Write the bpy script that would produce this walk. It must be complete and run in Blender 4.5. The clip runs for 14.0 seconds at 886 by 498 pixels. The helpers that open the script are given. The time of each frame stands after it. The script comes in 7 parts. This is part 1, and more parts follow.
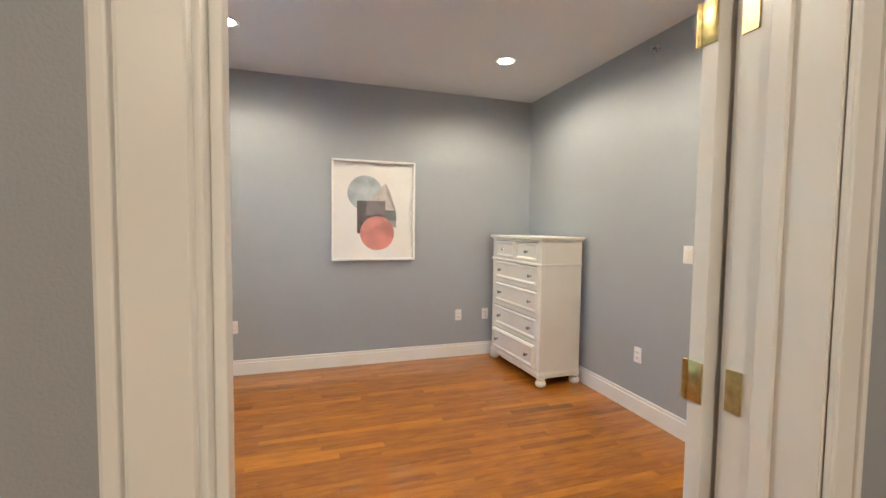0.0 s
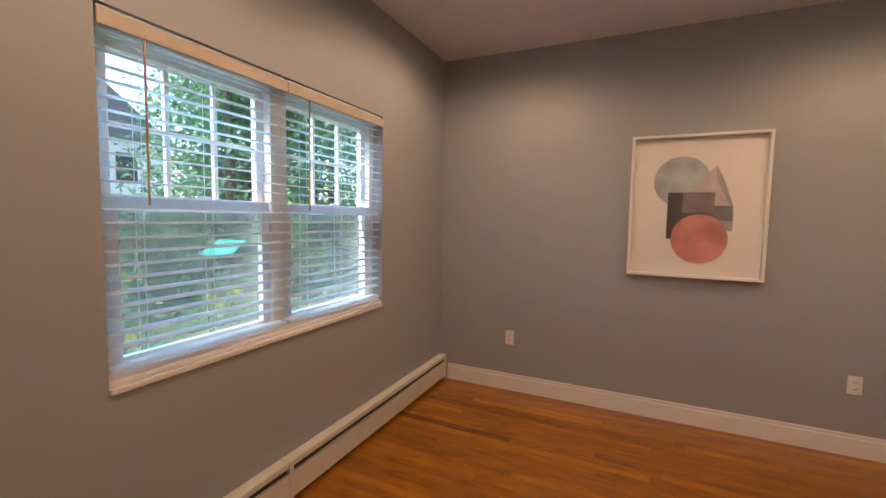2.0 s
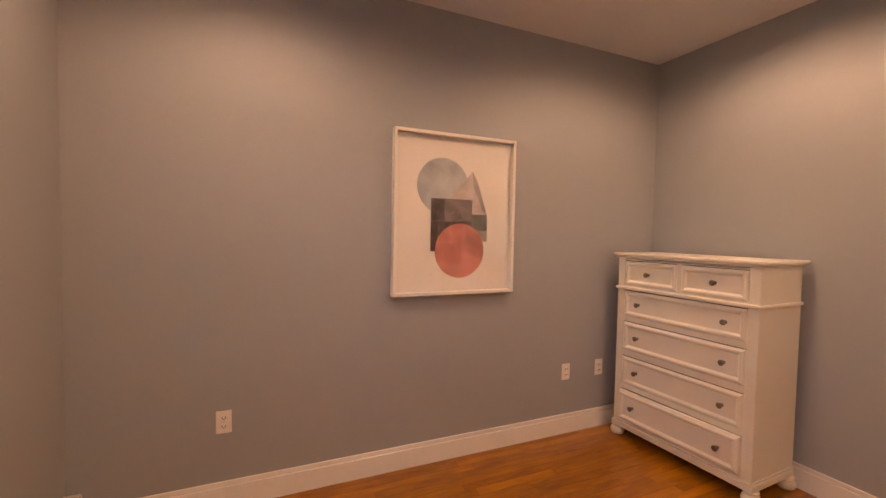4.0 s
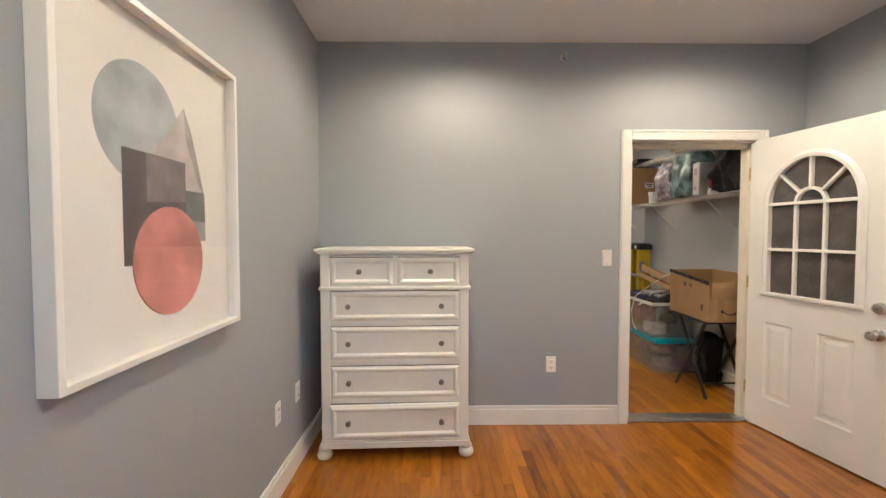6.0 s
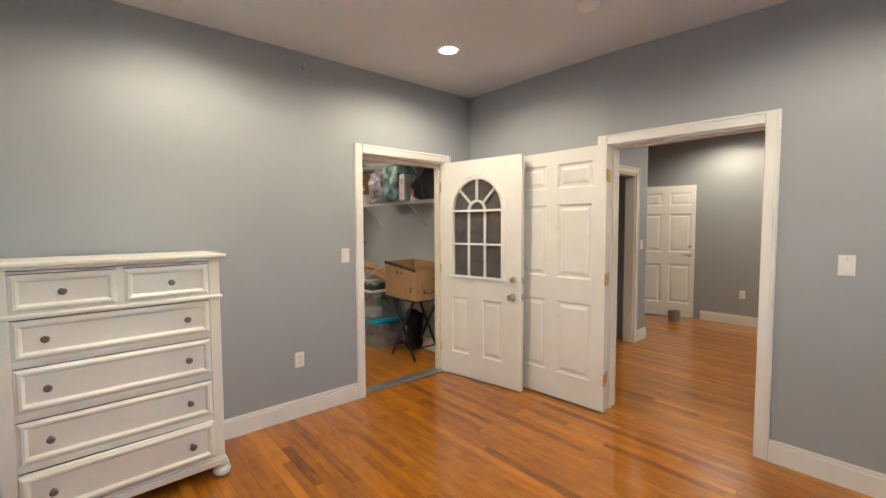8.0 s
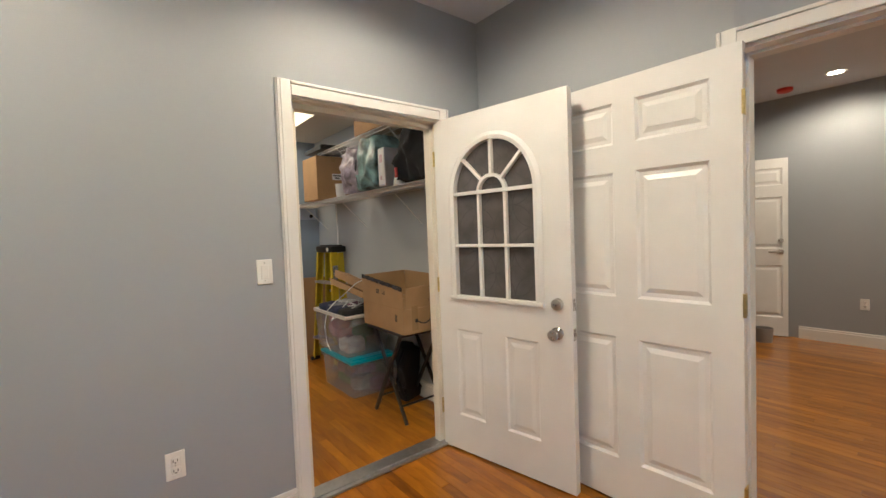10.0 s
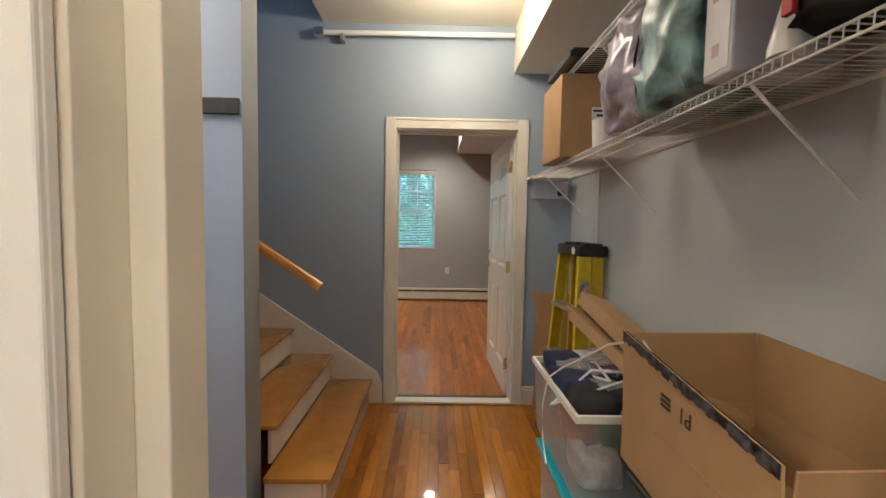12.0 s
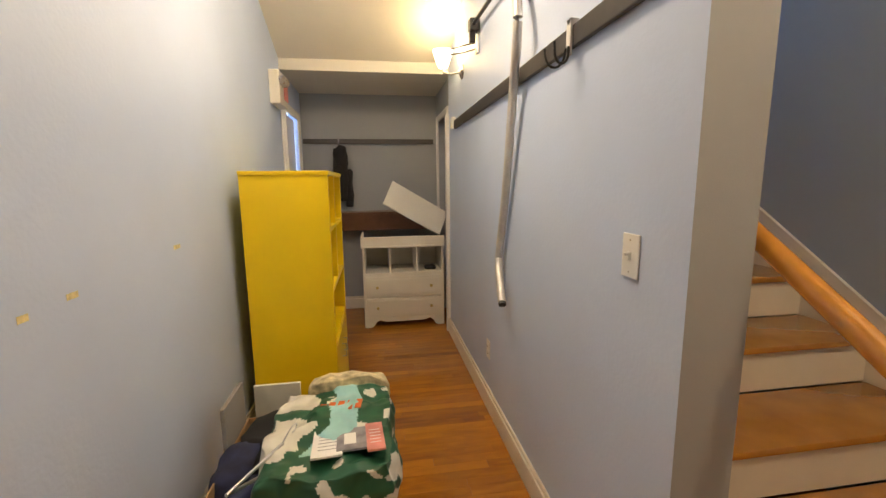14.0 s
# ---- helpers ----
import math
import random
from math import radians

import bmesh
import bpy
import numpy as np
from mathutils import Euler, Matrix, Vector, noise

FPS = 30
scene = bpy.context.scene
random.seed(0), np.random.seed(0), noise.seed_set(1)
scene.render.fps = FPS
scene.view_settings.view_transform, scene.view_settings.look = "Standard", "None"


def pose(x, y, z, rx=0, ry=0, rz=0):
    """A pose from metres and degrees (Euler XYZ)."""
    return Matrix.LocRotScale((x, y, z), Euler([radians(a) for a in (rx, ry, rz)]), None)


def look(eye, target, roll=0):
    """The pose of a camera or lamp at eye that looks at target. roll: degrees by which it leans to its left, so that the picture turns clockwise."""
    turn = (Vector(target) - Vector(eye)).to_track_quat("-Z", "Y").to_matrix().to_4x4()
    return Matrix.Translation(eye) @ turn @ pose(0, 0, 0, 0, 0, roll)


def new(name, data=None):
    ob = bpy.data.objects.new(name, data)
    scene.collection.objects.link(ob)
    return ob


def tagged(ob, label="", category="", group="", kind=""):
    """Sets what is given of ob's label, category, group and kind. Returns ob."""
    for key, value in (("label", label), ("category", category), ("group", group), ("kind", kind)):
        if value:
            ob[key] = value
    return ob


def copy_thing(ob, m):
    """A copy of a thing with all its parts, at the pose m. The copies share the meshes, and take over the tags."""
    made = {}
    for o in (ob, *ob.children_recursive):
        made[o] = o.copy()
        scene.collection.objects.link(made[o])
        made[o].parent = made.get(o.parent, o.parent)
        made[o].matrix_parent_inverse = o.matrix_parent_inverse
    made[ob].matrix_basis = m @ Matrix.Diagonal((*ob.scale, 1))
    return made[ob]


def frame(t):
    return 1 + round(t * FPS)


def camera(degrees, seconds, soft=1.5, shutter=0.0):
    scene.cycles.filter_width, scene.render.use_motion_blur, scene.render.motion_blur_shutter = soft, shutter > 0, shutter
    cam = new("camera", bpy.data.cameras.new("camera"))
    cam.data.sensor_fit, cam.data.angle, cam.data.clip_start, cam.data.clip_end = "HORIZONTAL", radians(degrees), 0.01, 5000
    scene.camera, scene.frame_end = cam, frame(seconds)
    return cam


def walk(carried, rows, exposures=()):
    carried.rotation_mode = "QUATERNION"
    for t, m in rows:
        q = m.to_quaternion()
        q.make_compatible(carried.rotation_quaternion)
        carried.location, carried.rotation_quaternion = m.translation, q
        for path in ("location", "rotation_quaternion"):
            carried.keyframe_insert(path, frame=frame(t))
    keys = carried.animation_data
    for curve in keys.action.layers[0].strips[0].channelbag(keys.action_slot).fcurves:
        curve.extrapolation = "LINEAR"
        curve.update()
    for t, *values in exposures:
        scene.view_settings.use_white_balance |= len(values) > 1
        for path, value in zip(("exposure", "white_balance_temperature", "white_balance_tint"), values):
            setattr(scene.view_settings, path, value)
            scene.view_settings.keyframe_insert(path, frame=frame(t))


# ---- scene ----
cam = camera(93.3, 14.0)
PATH = [
    (0, (-0.014, -0.019, 1.37), (0.6, 1.881, 1.263), 0.7),
    (0.5, (0.108, 0.316, 1.408), (0.286, 2.304, 1.282), 0.6),
    (1, (0.226, 0.57, 1.411), (-0.052, 2.545, 1.275), 0.6),
    (1.5, (0.234, 0.697, 1.419), (-0.442, 2.574, 1.286), 0.8),
    (2, (0.259, 0.798, 1.41), (-0.581, 2.607, 1.262), 1.0),
    (2.5, (0.11, 0.941, 1.392), (-0.544, 2.828, 1.285), 1.2),
    (3, (-0.14, 1.153, 1.39), (-0.388, 3.136, 1.301), 1.0),
    (3.5, (-0.323, 1.464, 1.401), (-0.04, 3.442, 1.319), 0.8),
    (3.7, (-0.406, 1.589, 1.407), (0.094, 3.523, 1.324), 0.9),
    (5.8, (-0.676, 3.105, 1.379), (1.31, 3.336, 1.336), 0.0),
    (6, (-0.676, 3.256, 1.381), (1.323, 3.233, 1.308), 0.0),
    (6.5, (-0.664, 3.49, 1.384), (1.256, 2.937, 1.289), 0.1),
    (7, (-0.723, 3.678, 1.39), (1.025, 2.713, 1.291), 0.2),
    (7.5, (-0.798, 3.71, 1.44), (0.78, 2.487, 1.332), 0.3),
    (7.7, (-0.792, 3.702, 1.45), (0.730, 2.408, 1.336), 0.3),
    (9.8, (0.106, 2.744, 1.36), (1.619, 1.438, 1.258), -2.3),
    (10, (0.268, 2.603, 1.366), (1.831, 1.359, 1.280), -2.2),
    (10.5, (0.712, 2.318, 1.381), (2.378, 1.213, 1.289), -1.6),
    (11, (1.09, 2.038, 1.371), (2.915, 1.226, 1.290), -0.9),
    (11.5, (1.556, 1.802, 1.378), (3.488, 1.294, 1.275), 0.0),
    (12, (2.020, 1.627, 1.361), (4.016, 1.595, 1.241), 1.0),
    (12.5, (2.506, 1.565, 1.34), (4.456, 1.977, 1.175), 1.0),
    (13, (2.85, 1.565, 1.35), (4.477, 2.715, 1.183), 0.6),
    (13.5, (3.047, 1.652, 1.377), (4.058, 3.369, 1.2), -0.1),
    (14, (3.168, 1.677, 1.384), (3.475, 3.628, 1.070), -0.6),
]
EXPOSURES = [(0.0, 3.56, 5300, 3), (0.5, 3.15, 5500, 5), (1.0, 2.95, 6700, 19), (1.5, 2.67, 7200, 26), (2.0, 2.5, 7400, 27), (3.0, 2.58, 8600, 41), (3.7, 2.65, 8900, 43), (5.8, 3.36, 5500, 6), (7.7, 3.43, 5380, 3), (10.0, 3.24, 5340, 4), (11.0, 2.97, 5340, 4), (12.0, 3.42, 5350, 5), (12.5, 3.76, 6200, 10), (13.0, 3.73, 6500, 11), (14.0, 3.82, 6400, 9)]
walk(cam, [(t, look(eye, target, roll)) for t, eye, target, roll in PATH], EXPOSURES)

# ---- sky and lamps ----
world = bpy.data.worlds.new("sky")
scene.world = world
world.use_nodes = True
sky = world.node_tree.nodes.new("ShaderNodeTexSky")
sky.sky_type, sky.sun_disc, sky.sun_elevation, sky.sun_rotation = "NISHITA", False, radians(48), radians(190)
sky.dust_density, sky.ozone_density = 1.0, 4.0
world.node_tree.links.new(sky.outputs[0], world.node_tree.nodes["Background"].inputs[0])
world.node_tree.nodes["Background"].inputs[1].default_value = 0.15


def lamp(name, kind, place, watts, colour, target=None, **more):
    data = bpy.data.lights.new(name, kind)
    data.energy, data.color = watts, colour
    if kind == "SPOT":
        data.spot_size, data.spot_blend, data.shadow_soft_size = radians(more["cone"]), more["blend"], more["size"]
    elif kind == "POINT":
        data.shadow_soft_size = more["size"]
    elif kind == "AREA":
        data.shape, data.size, data.size_y = "RECTANGLE", more["size"], more["deep"]
    elif kind == "SUN":
        data.angle = radians(more["size"])
    ob = new(name, data)
    ob.matrix_basis = look(place, target) if target else pose(*place)
    return ob


lamp("sun", "SUN", (-3, -18, 20), 3.4, (0.97, 1.0, 1.0), (0, 0, 0), size=25)
# Added blue area lamp, out of view above the window, brightens the blind slats.
lamp("window_skylight", "AREA", (-2.1, 2.35, 2.95), 15, (0.30, 0.72, 1.0), (-1.28, 2.35, 1.35), size=1.6, deep=0.5)
WARM = (1.0, 0.745, 0.475)
BEDROOM_LAMPS = [(-0.53, 3.17), (1.53, 3.15), (1.58, 1.57), (-0.53, 1.57)]
for x, y in BEDROOM_LAMPS:
    lamp("downlight_beam", "SPOT", (x, y, 2.70), 7.6, WARM, (x, y, 0), cone=168, blend=0.5, size=0.06)
# The second and third are added lamps, unseen, that brighten the living room.
LIVING_LAMPS = [(1.06, -2.86), (-0.9, -2.86), (0.2, -0.9)]
for x, y in LIVING_LAMPS:
    lamp("downlight_beam", "SPOT", (x, y, 2.70), 8.5, WARM, (x, y, 0), cone=168, blend=0.55, size=0.06)
lamp("dome_bulb", "POINT", (4.43, 1.53, 2.64), 2.9, (1.0, 0.755, 0.495), size=0.12)
lamp("dome_bulb", "POINT", (3.14, 3.45, 2.70), 4.8, (1.0, 0.755, 0.495), size=0.12)
lamp("sconce_bulb", "POINT", (3.685, 4.88, 2.37), 0.36, (1.0, 0.69, 0.34), size=0.05)
# The lamp at (7.0, 3.2) is an unseen addition to brighten the far room.
for x, y in ((8.42, 1.67), (7.0, 3.2)):
    lamp("downlight_beam", "SPOT", (x, y, 2.97), 15, WARM, (x, y, 0), cone=150, blend=0.75, size=0.06)


# ---- materials ----
def material(name, colour, rough=0.5, metal=0.0, vary=0.06, scale=6.0, bump=0.0, bump_scale=200.0, spec=0.5, island=0.0, coat=0.0):
    """A surface with cloudy change of tone, fine relief and, on request, a change from piece to piece."""
    m = bpy.data.materials.new(name)
    m.use_nodes = True
    nt = m.node_tree
    b = nt.nodes["Principled BSDF"]
    b.inputs["Roughness"].default_value, b.inputs["Metallic"].default_value = rough, metal
    b.inputs["Specular IOR Level"].default_value, b.inputs["Coat Weight"].default_value = spec, coat
    co = nt.nodes.new("ShaderNodeTexCoord")
    n1 = nt.nodes.new("ShaderNodeTexNoise")
    n1.inputs["Scale"].default_value, n1.inputs["Detail"].default_value = scale, 6
    nt.links.new(co.outputs["Object"], n1.inputs["Vector"])
    ramp = nt.nodes.new("ShaderNodeMapRange")
    ramp.inputs["From Min"].default_value, ramp.inputs["From Max"].default_value = 0.3, 0.7
    ramp.inputs["To Min"].default_value, ramp.inputs["To Max"].default_value = 1 - vary, 1 + vary
    nt.links.new(n1.outputs["Fac"], ramp.inputs["Value"])
    hsv = nt.nodes.new("ShaderNodeHueSaturation")
    hsv.inputs["Color"].default_value = (*colour, 1)
    value = ramp.outputs[0]
    if island:
        info = nt.nodes.new("ShaderNodeObjectInfo")
        r2 = nt.nodes.new("ShaderNodeMapRange")
        r2.inputs["To Min"].default_value, r2.inputs["To Max"].default_value = 1 - island, 1 + island
        nt.links.new(info.outputs["Random"], r2.inputs["Value"])
        mul = nt.nodes.new("ShaderNodeMath")
        mul.operation = "MULTIPLY"
        nt.links.new(value, mul.inputs[0])
        nt.links.new(r2.outputs[0], mul.inputs[1])
        value = mul.outputs[0]
    nt.links.new(value, hsv.inputs["Value"])
    nt.links.new(hsv.outputs[0], b.inputs["Base Color"])
    rr = nt.nodes.new("ShaderNodeMapRange")
    rr.inputs["To Min"].default_value, rr.inputs["To Max"].default_value = rough * 0.85, min(1.0, rough * 1.15)
    nt.links.new(n1.outputs["Fac"], rr.inputs["Value"])
    nt.links.new(rr.outputs[0], b.inputs["Roughness"])
    if bump:
        n2 = nt.nodes.new("ShaderNodeTexNoise")
        n2.inputs["Scale"].default_value, n2.inputs["Detail"].default_value = bump_scale, 3
        nt.links.new(co.outputs["Object"], n2.inputs["Vector"])
        bp = nt.nodes.new("ShaderNodeBump")
        bp.inputs["Strength"].default_value, bp.inputs["Distance"].default_value = bump, 0.002
        nt.links.new(n2.outputs["Fac"], bp.inputs["Height"])
        nt.links.new(bp.outputs[0], b.inputs["Normal"])
    return m


def plank_material(name, dark, light, rough, per_island):
    """Varnished strip oak: each strip its own tone, grain along x."""
    m = bpy.data.materials.new(name)
    m.use_nodes = True
    nt = m.node_tree
    b = nt.nodes["Principled BSDF"]
    co = nt.nodes.new("ShaderNodeNewGeometry")
    pick = co.outputs["Random Per Island"] if per_island else nt.nodes.new("ShaderNodeObjectInfo").outputs["Random"]
    # grain: stretched noise, shifted from strip to strip
    shift = nt.nodes.new("ShaderNodeCombineXYZ")
    scale_r = nt.nodes.new("ShaderNodeMath")
    scale_r.operation = "MULTIPLY"
    scale_r.inputs[1].default_value = 40.0
    nt.links.new(pick, scale_r.inputs[0])
    for i in range(3):
        nt.links.new(scale_r.outputs[0], shift.inputs[i])
    add = nt.nodes.new("ShaderNodeVectorMath")
    nt.links.new(co.outputs["Position"], add.inputs[0])
    nt.links.new(shift.outputs[0], add.inputs[1])
    mp = nt.nodes.new("ShaderNodeMapping")
    mp.inputs["Scale"].default_value = (2.4, 10, 10)
    nt.links.new(add.outputs[0], mp.inputs["Vector"])
    grain = nt.nodes.new("ShaderNodeTexNoise")
    grain.inputs["Scale"].default_value, grain.inputs["Detail"].default_value, grain.inputs["Distortion"].default_value = 2.2, 8, 0.6
    nt.links.new(mp.outputs[0], grain.inputs["Vector"])
    mixc = nt.nodes.new("ShaderNodeMix")
    mixc.data_type = "RGBA"
    mixc.inputs["A"].default_value, mixc.inputs["B"].default_value = (*dark, 1), (*light, 1)
    # mostly alike strips, a few dark ones
    rmp = nt.nodes.new("ShaderNodeValToRGB")
    rmp.color_ramp.elements[0].position, rmp.color_ramp.elements[0].color = 0.0, (0.14, 0.14, 0.14, 1)
    rmp.color_ramp.elements[1].position, rmp.color_ramp.elements[1].color = 1.0, (0.98, 0.98, 0.98, 1)
    for p, v in ((0.03, 0.26), (0.09, 0.44), (0.45, 0.56), (0.85, 0.70)):
        e = rmp.color_ramp.elements.new(p)
        e.color = (v, v, v, 1)
    nt.links.new(pick, rmp.inputs[0])
    gsub = nt.nodes.new("ShaderNodeMath")
    gsub.operation = "MULTIPLY_ADD"
    gsub.inputs[1].default_value, gsub.inputs[2].default_value = 1.05, -0.545
    nt.links.new(grain.outputs["Fac"], gsub.inputs[0])
    fac = nt.nodes.new("ShaderNodeMath")
    fac.use_clamp = True
    nt.links.new(rmp.outputs[0], fac.inputs[0])
    nt.links.new(gsub.outputs[0], fac.inputs[1])
    nt.links.new(fac.outputs[0], mixc.inputs["Factor"])
    nt.links.new(mixc.outputs["Result"], b.inputs["Base Color"])
    b.inputs["Roughness"].default_value = rough
    b.inputs["Specular IOR Level"].default_value = 0.12
    b.inputs["Coat Weight"].default_value, b.inputs["Coat Roughness"].default_value = 0.8, 0.045
    wav = nt.nodes.new("ShaderNodeTexNoise")
    wav.inputs["Scale"].default_value = 5.0
    nt.links.new(co.outputs["Position"], wav.inputs["Vector"])
    bp = nt.nodes.new("ShaderNodeBump")
    bp.inputs["Strength"].default_value, bp.inputs["Distance"].default_value = 0.045, 0.02
    nt.links.new(wav.outputs["Fac"], bp.inputs["Height"])
    bp2 = nt.nodes.new("ShaderNodeBump")
    bp2.inputs["Strength"].default_value, bp2.inputs["Distance"].default_value = 0.15, 0.001
    nt.links.new(grain.outputs["Fac"], bp2.inputs["Height"])
    nt.links.new(bp.outputs[0], bp2.inputs["Normal"])
    nt.links.new(bp2.outputs[0], b.inputs["Normal"])
    nt.links.new(bp.outputs[0], b.inputs["Coat Normal"])
    return m


def glow(name, colour, strength):
    m = bpy.data.materials.new(name)
    m.use_nodes = True
    b = m.node_tree.nodes["Principled BSDF"]
    b.inputs["Base Color"].default_value = (0.9, 0.9, 0.88, 1)
    b.inputs["Emission Color"].default_value, b.inputs["Emission Strength"].default_value = (*colour, 1), strength
    return m


def clear(name, colour, rough=0.02, ior=1.45, solid=False):
    """Thin glass or clear plastic."""
    m = bpy.data.materials.new(name)
    m.use_nodes = True
    nt = m.node_tree
    out = nt.nodes["Material Output"]
    nt.nodes.remove(nt.nodes["Principled BSDF"])
    tr = nt.nodes.new("ShaderNodeBsdfTransparent")
    tr.inputs[0].default_value = (*colour, 1)
    gl = nt.nodes.new("ShaderNodeBsdfGlossy")
    gl.inputs["Roughness"].default_value = rough
    lw = nt.nodes.new("ShaderNodeLayerWeight")
    lw.inputs[0].default_value = 0.5
    pw = nt.nodes.new("ShaderNodeMath")
    pw.operation = "POWER"
    pw.inputs[1].default_value = 5.0
    nt.links.new(lw.outputs["Facing"], pw.inputs[0])
    fr = nt.nodes.new("ShaderNodeMath")
    fr.operation = "MULTIPLY_ADD"
    fr.inputs[1].default_value, fr.inputs[2].default_value = 0.9, (ior - 1) ** 2 / (ior + 1) ** 2
    nt.links.new(pw.outputs[0], fr.inputs[0])
    mix = nt.nodes.new("ShaderNodeMixShader")
    nt.links.new(fr.outputs[0], mix.inputs[0])
    nt.links.new(tr.outputs[0], mix.inputs[1])
    nt.links.new(gl.outputs[0], mix.inputs[2])
    if solid:
        df = nt.nodes.new("ShaderNodeBsdfDiffuse")
        df.inputs[0].default_value = (0.75, 0.73, 0.72, 1)
        mix2 = nt.nodes.new("ShaderNodeMixShader")
        mix2.inputs[0].default_value = 0.28
        nt.links.new(mix.outputs[0], mix2.inputs[1])
        nt.links.new(df.outputs[0], mix2.inputs[2])
        mix = mix2
    nt.links.new(mix.outputs[0], out.inputs[0])
    return m


GREY = material("grey_wall_paint", (0.340, 0.360, 0.388), 0.55, vary=0.025, scale=1.5, bump=0.25, bump_scale=260)
BLUE = material("pale_blue_wall_paint", (0.51, 0.60, 0.79), 0.45, vary=0.05, scale=1.8, bump=0.45, bump_scale=70)
SLATE = material("slate_blue_wall_paint", (0.305, 0.36, 0.435), 0.5, vary=0.03, scale=1.6, bump=0.25, bump_scale=240)
PALE = material("pale_grey_wall_paint", (0.47, 0.49, 0.50), 0.5, vary=0.05, scale=1.6, bump=0.3, bump_scale=120)
CEIL = material("ceiling_paint", (0.66, 0.67, 0.69), 0.8, vary=0.02, scale=2, bump=0.2, bump_scale=180)
CEILW = material("cream_ceiling_paint", (0.72, 0.68, 0.58), 0.7, vary=0.03, scale=2, bump=0.2, bump_scale=180)
TRIM = material("white_gloss_trim", (0.78, 0.77, 0.75), 0.3, vary=0.03, scale=4, bump=0.08, bump_scale=90)
CREAM = material("cream_gloss_trim", (0.74, 0.70, 0.61), 0.32, vary=0.05, scale=5, bump=0.08, bump_scale=90)
DOORW = material("white_door_paint", (0.80, 0.795, 0.78), 0.32, vary=0.03, scale=5, bump=0.1, bump_scale=120)
DRESS = material("ivory_lacquer", (0.80, 0.78, 0.71), 0.35, vary=0.03, scale=5, bump=0.05, bump_scale=150)
PLASTIC = material("white_plastic", (0.80, 0.79, 0.76), 0.3, vary=0.02, scale=20)
SLOT = material("dark_slot", (0.03, 0.03, 0.03), 0.6)
NICKEL = material("brushed_nickel", (0.50, 0.48, 0.45), 0.28, metal=1.0, vary=0.1, scale=40)
PEWTER = material("dark_pewter", (0.24, 0.22, 0.20), 0.35, metal=1.0, vary=0.15, scale=60)
BRASS = material("worn_brass", (0.62, 0.50, 0.22), 0.35, metal=1.0, vary=0.2, scale=50, bump=0.1, bump_scale=300)
HEATER = material("cream_enamel", (0.68, 0.66, 0.60), 0.4, vary=0.05, scale=6, bump=0.05, bump_scale=100)
FINS = material("dark_fins", (0.06, 0.055, 0.05), 0.5, metal=0.5)
STEEL = material("dull_aluminium", (0.55, 0.55, 0.56), 0.4, metal=1.0, vary=0.12, scale=30)
DARKBAR = material("dark_bronze_bar", (0.055, 0.05, 0.05), 0.45, metal=0.3, vary=0.2, scale=30)
POLE = material("dull_silver_pole", (0.60, 0.58, 0.55), 0.45, metal=0.55, vary=0.1, scale=20)
BLACK = material("black_paint", (0.012, 0.012, 0.013), 0.4, vary=0.2, scale=20)
CARD = material("corrugated_cardboard", (0.40, 0.25, 0.12), 0.85, vary=0.09, scale=7, bump=0.2, bump_scale=160)
CARDIN = material("cardboard_inside", (0.36, 0.22, 0.10), 0.9, vary=0.08, scale=5, bump=0.2, bump_scale=160)
TREAD = material("varnished_oak_tread", (0.43, 0.185, 0.024), 0.24, vary=0.12, scale=9, bump=0.06, bump_scale=80, coat=0.4)
RAILW = material("honey_oak_rail", (0.60, 0.26, 0.03), 0.25, vary=0.15, scale=14, coat=0.4)
RISER = material("cream_riser_paint", (0.72, 0.67, 0.58), 0.4, vary=0.06, scale=5)
YELLOW = material("yellow_lacquer", (0.85, 0.60, 0.002), 0.38, vary=0.05, scale=4, bump=0.05, bump_scale=120)
LADDER = material("yellow_fibreglass", (0.62, 0.46, 0.01), 0.45, vary=0.1, scale=20)
TEAL = material("teal_plastic", (0.01, 0.33, 0.45), 0.3, vary=0.04, scale=10)
BROWN = material("dark_brown_wood", (0.12, 0.05, 0.025), 0.4, vary=0.2, scale=12)
GLASS = clear("window_glass", (0.93, 0.98, 0.98))
PICGLASS = clear("picture_glass", (0.99, 0.99, 0.99), 0.03)
BINP = clear("clear_bin_plastic", (0.88, 0.87, 0.88), 0.15, 1.45, True)
LENS = glow("lamp_lens", (1.0, 0.76, 0.50), 4.0)
DOMEG = glow("dome_glass", (1.0, 0.76, 0.47), 0.33)
SHADEG = glow("shade_glass", (1.0, 0.70, 0.32), 1.1)
FLOOR = plank_material("oak_strip_floor", (0.13, 0.038, 0.006), (0.50, 0.183, 0.009), 0.3, False)
HALL_TONES = (0.18, 0.058, 0.008), (0.52, 0.205, 0.011)
FLOORH = plank_material("oak_strip_hall", *HALL_TONES, 0.3, False)
FLOORHJ = plank_material("oak_strip_hall_joined", *HALL_TONES, 0.3, True)
FLOORS = plank_material("oak_strip_floor_joined", (0.16, 0.045, 0.005), (0.56, 0.190, 0.007), 0.3, True)


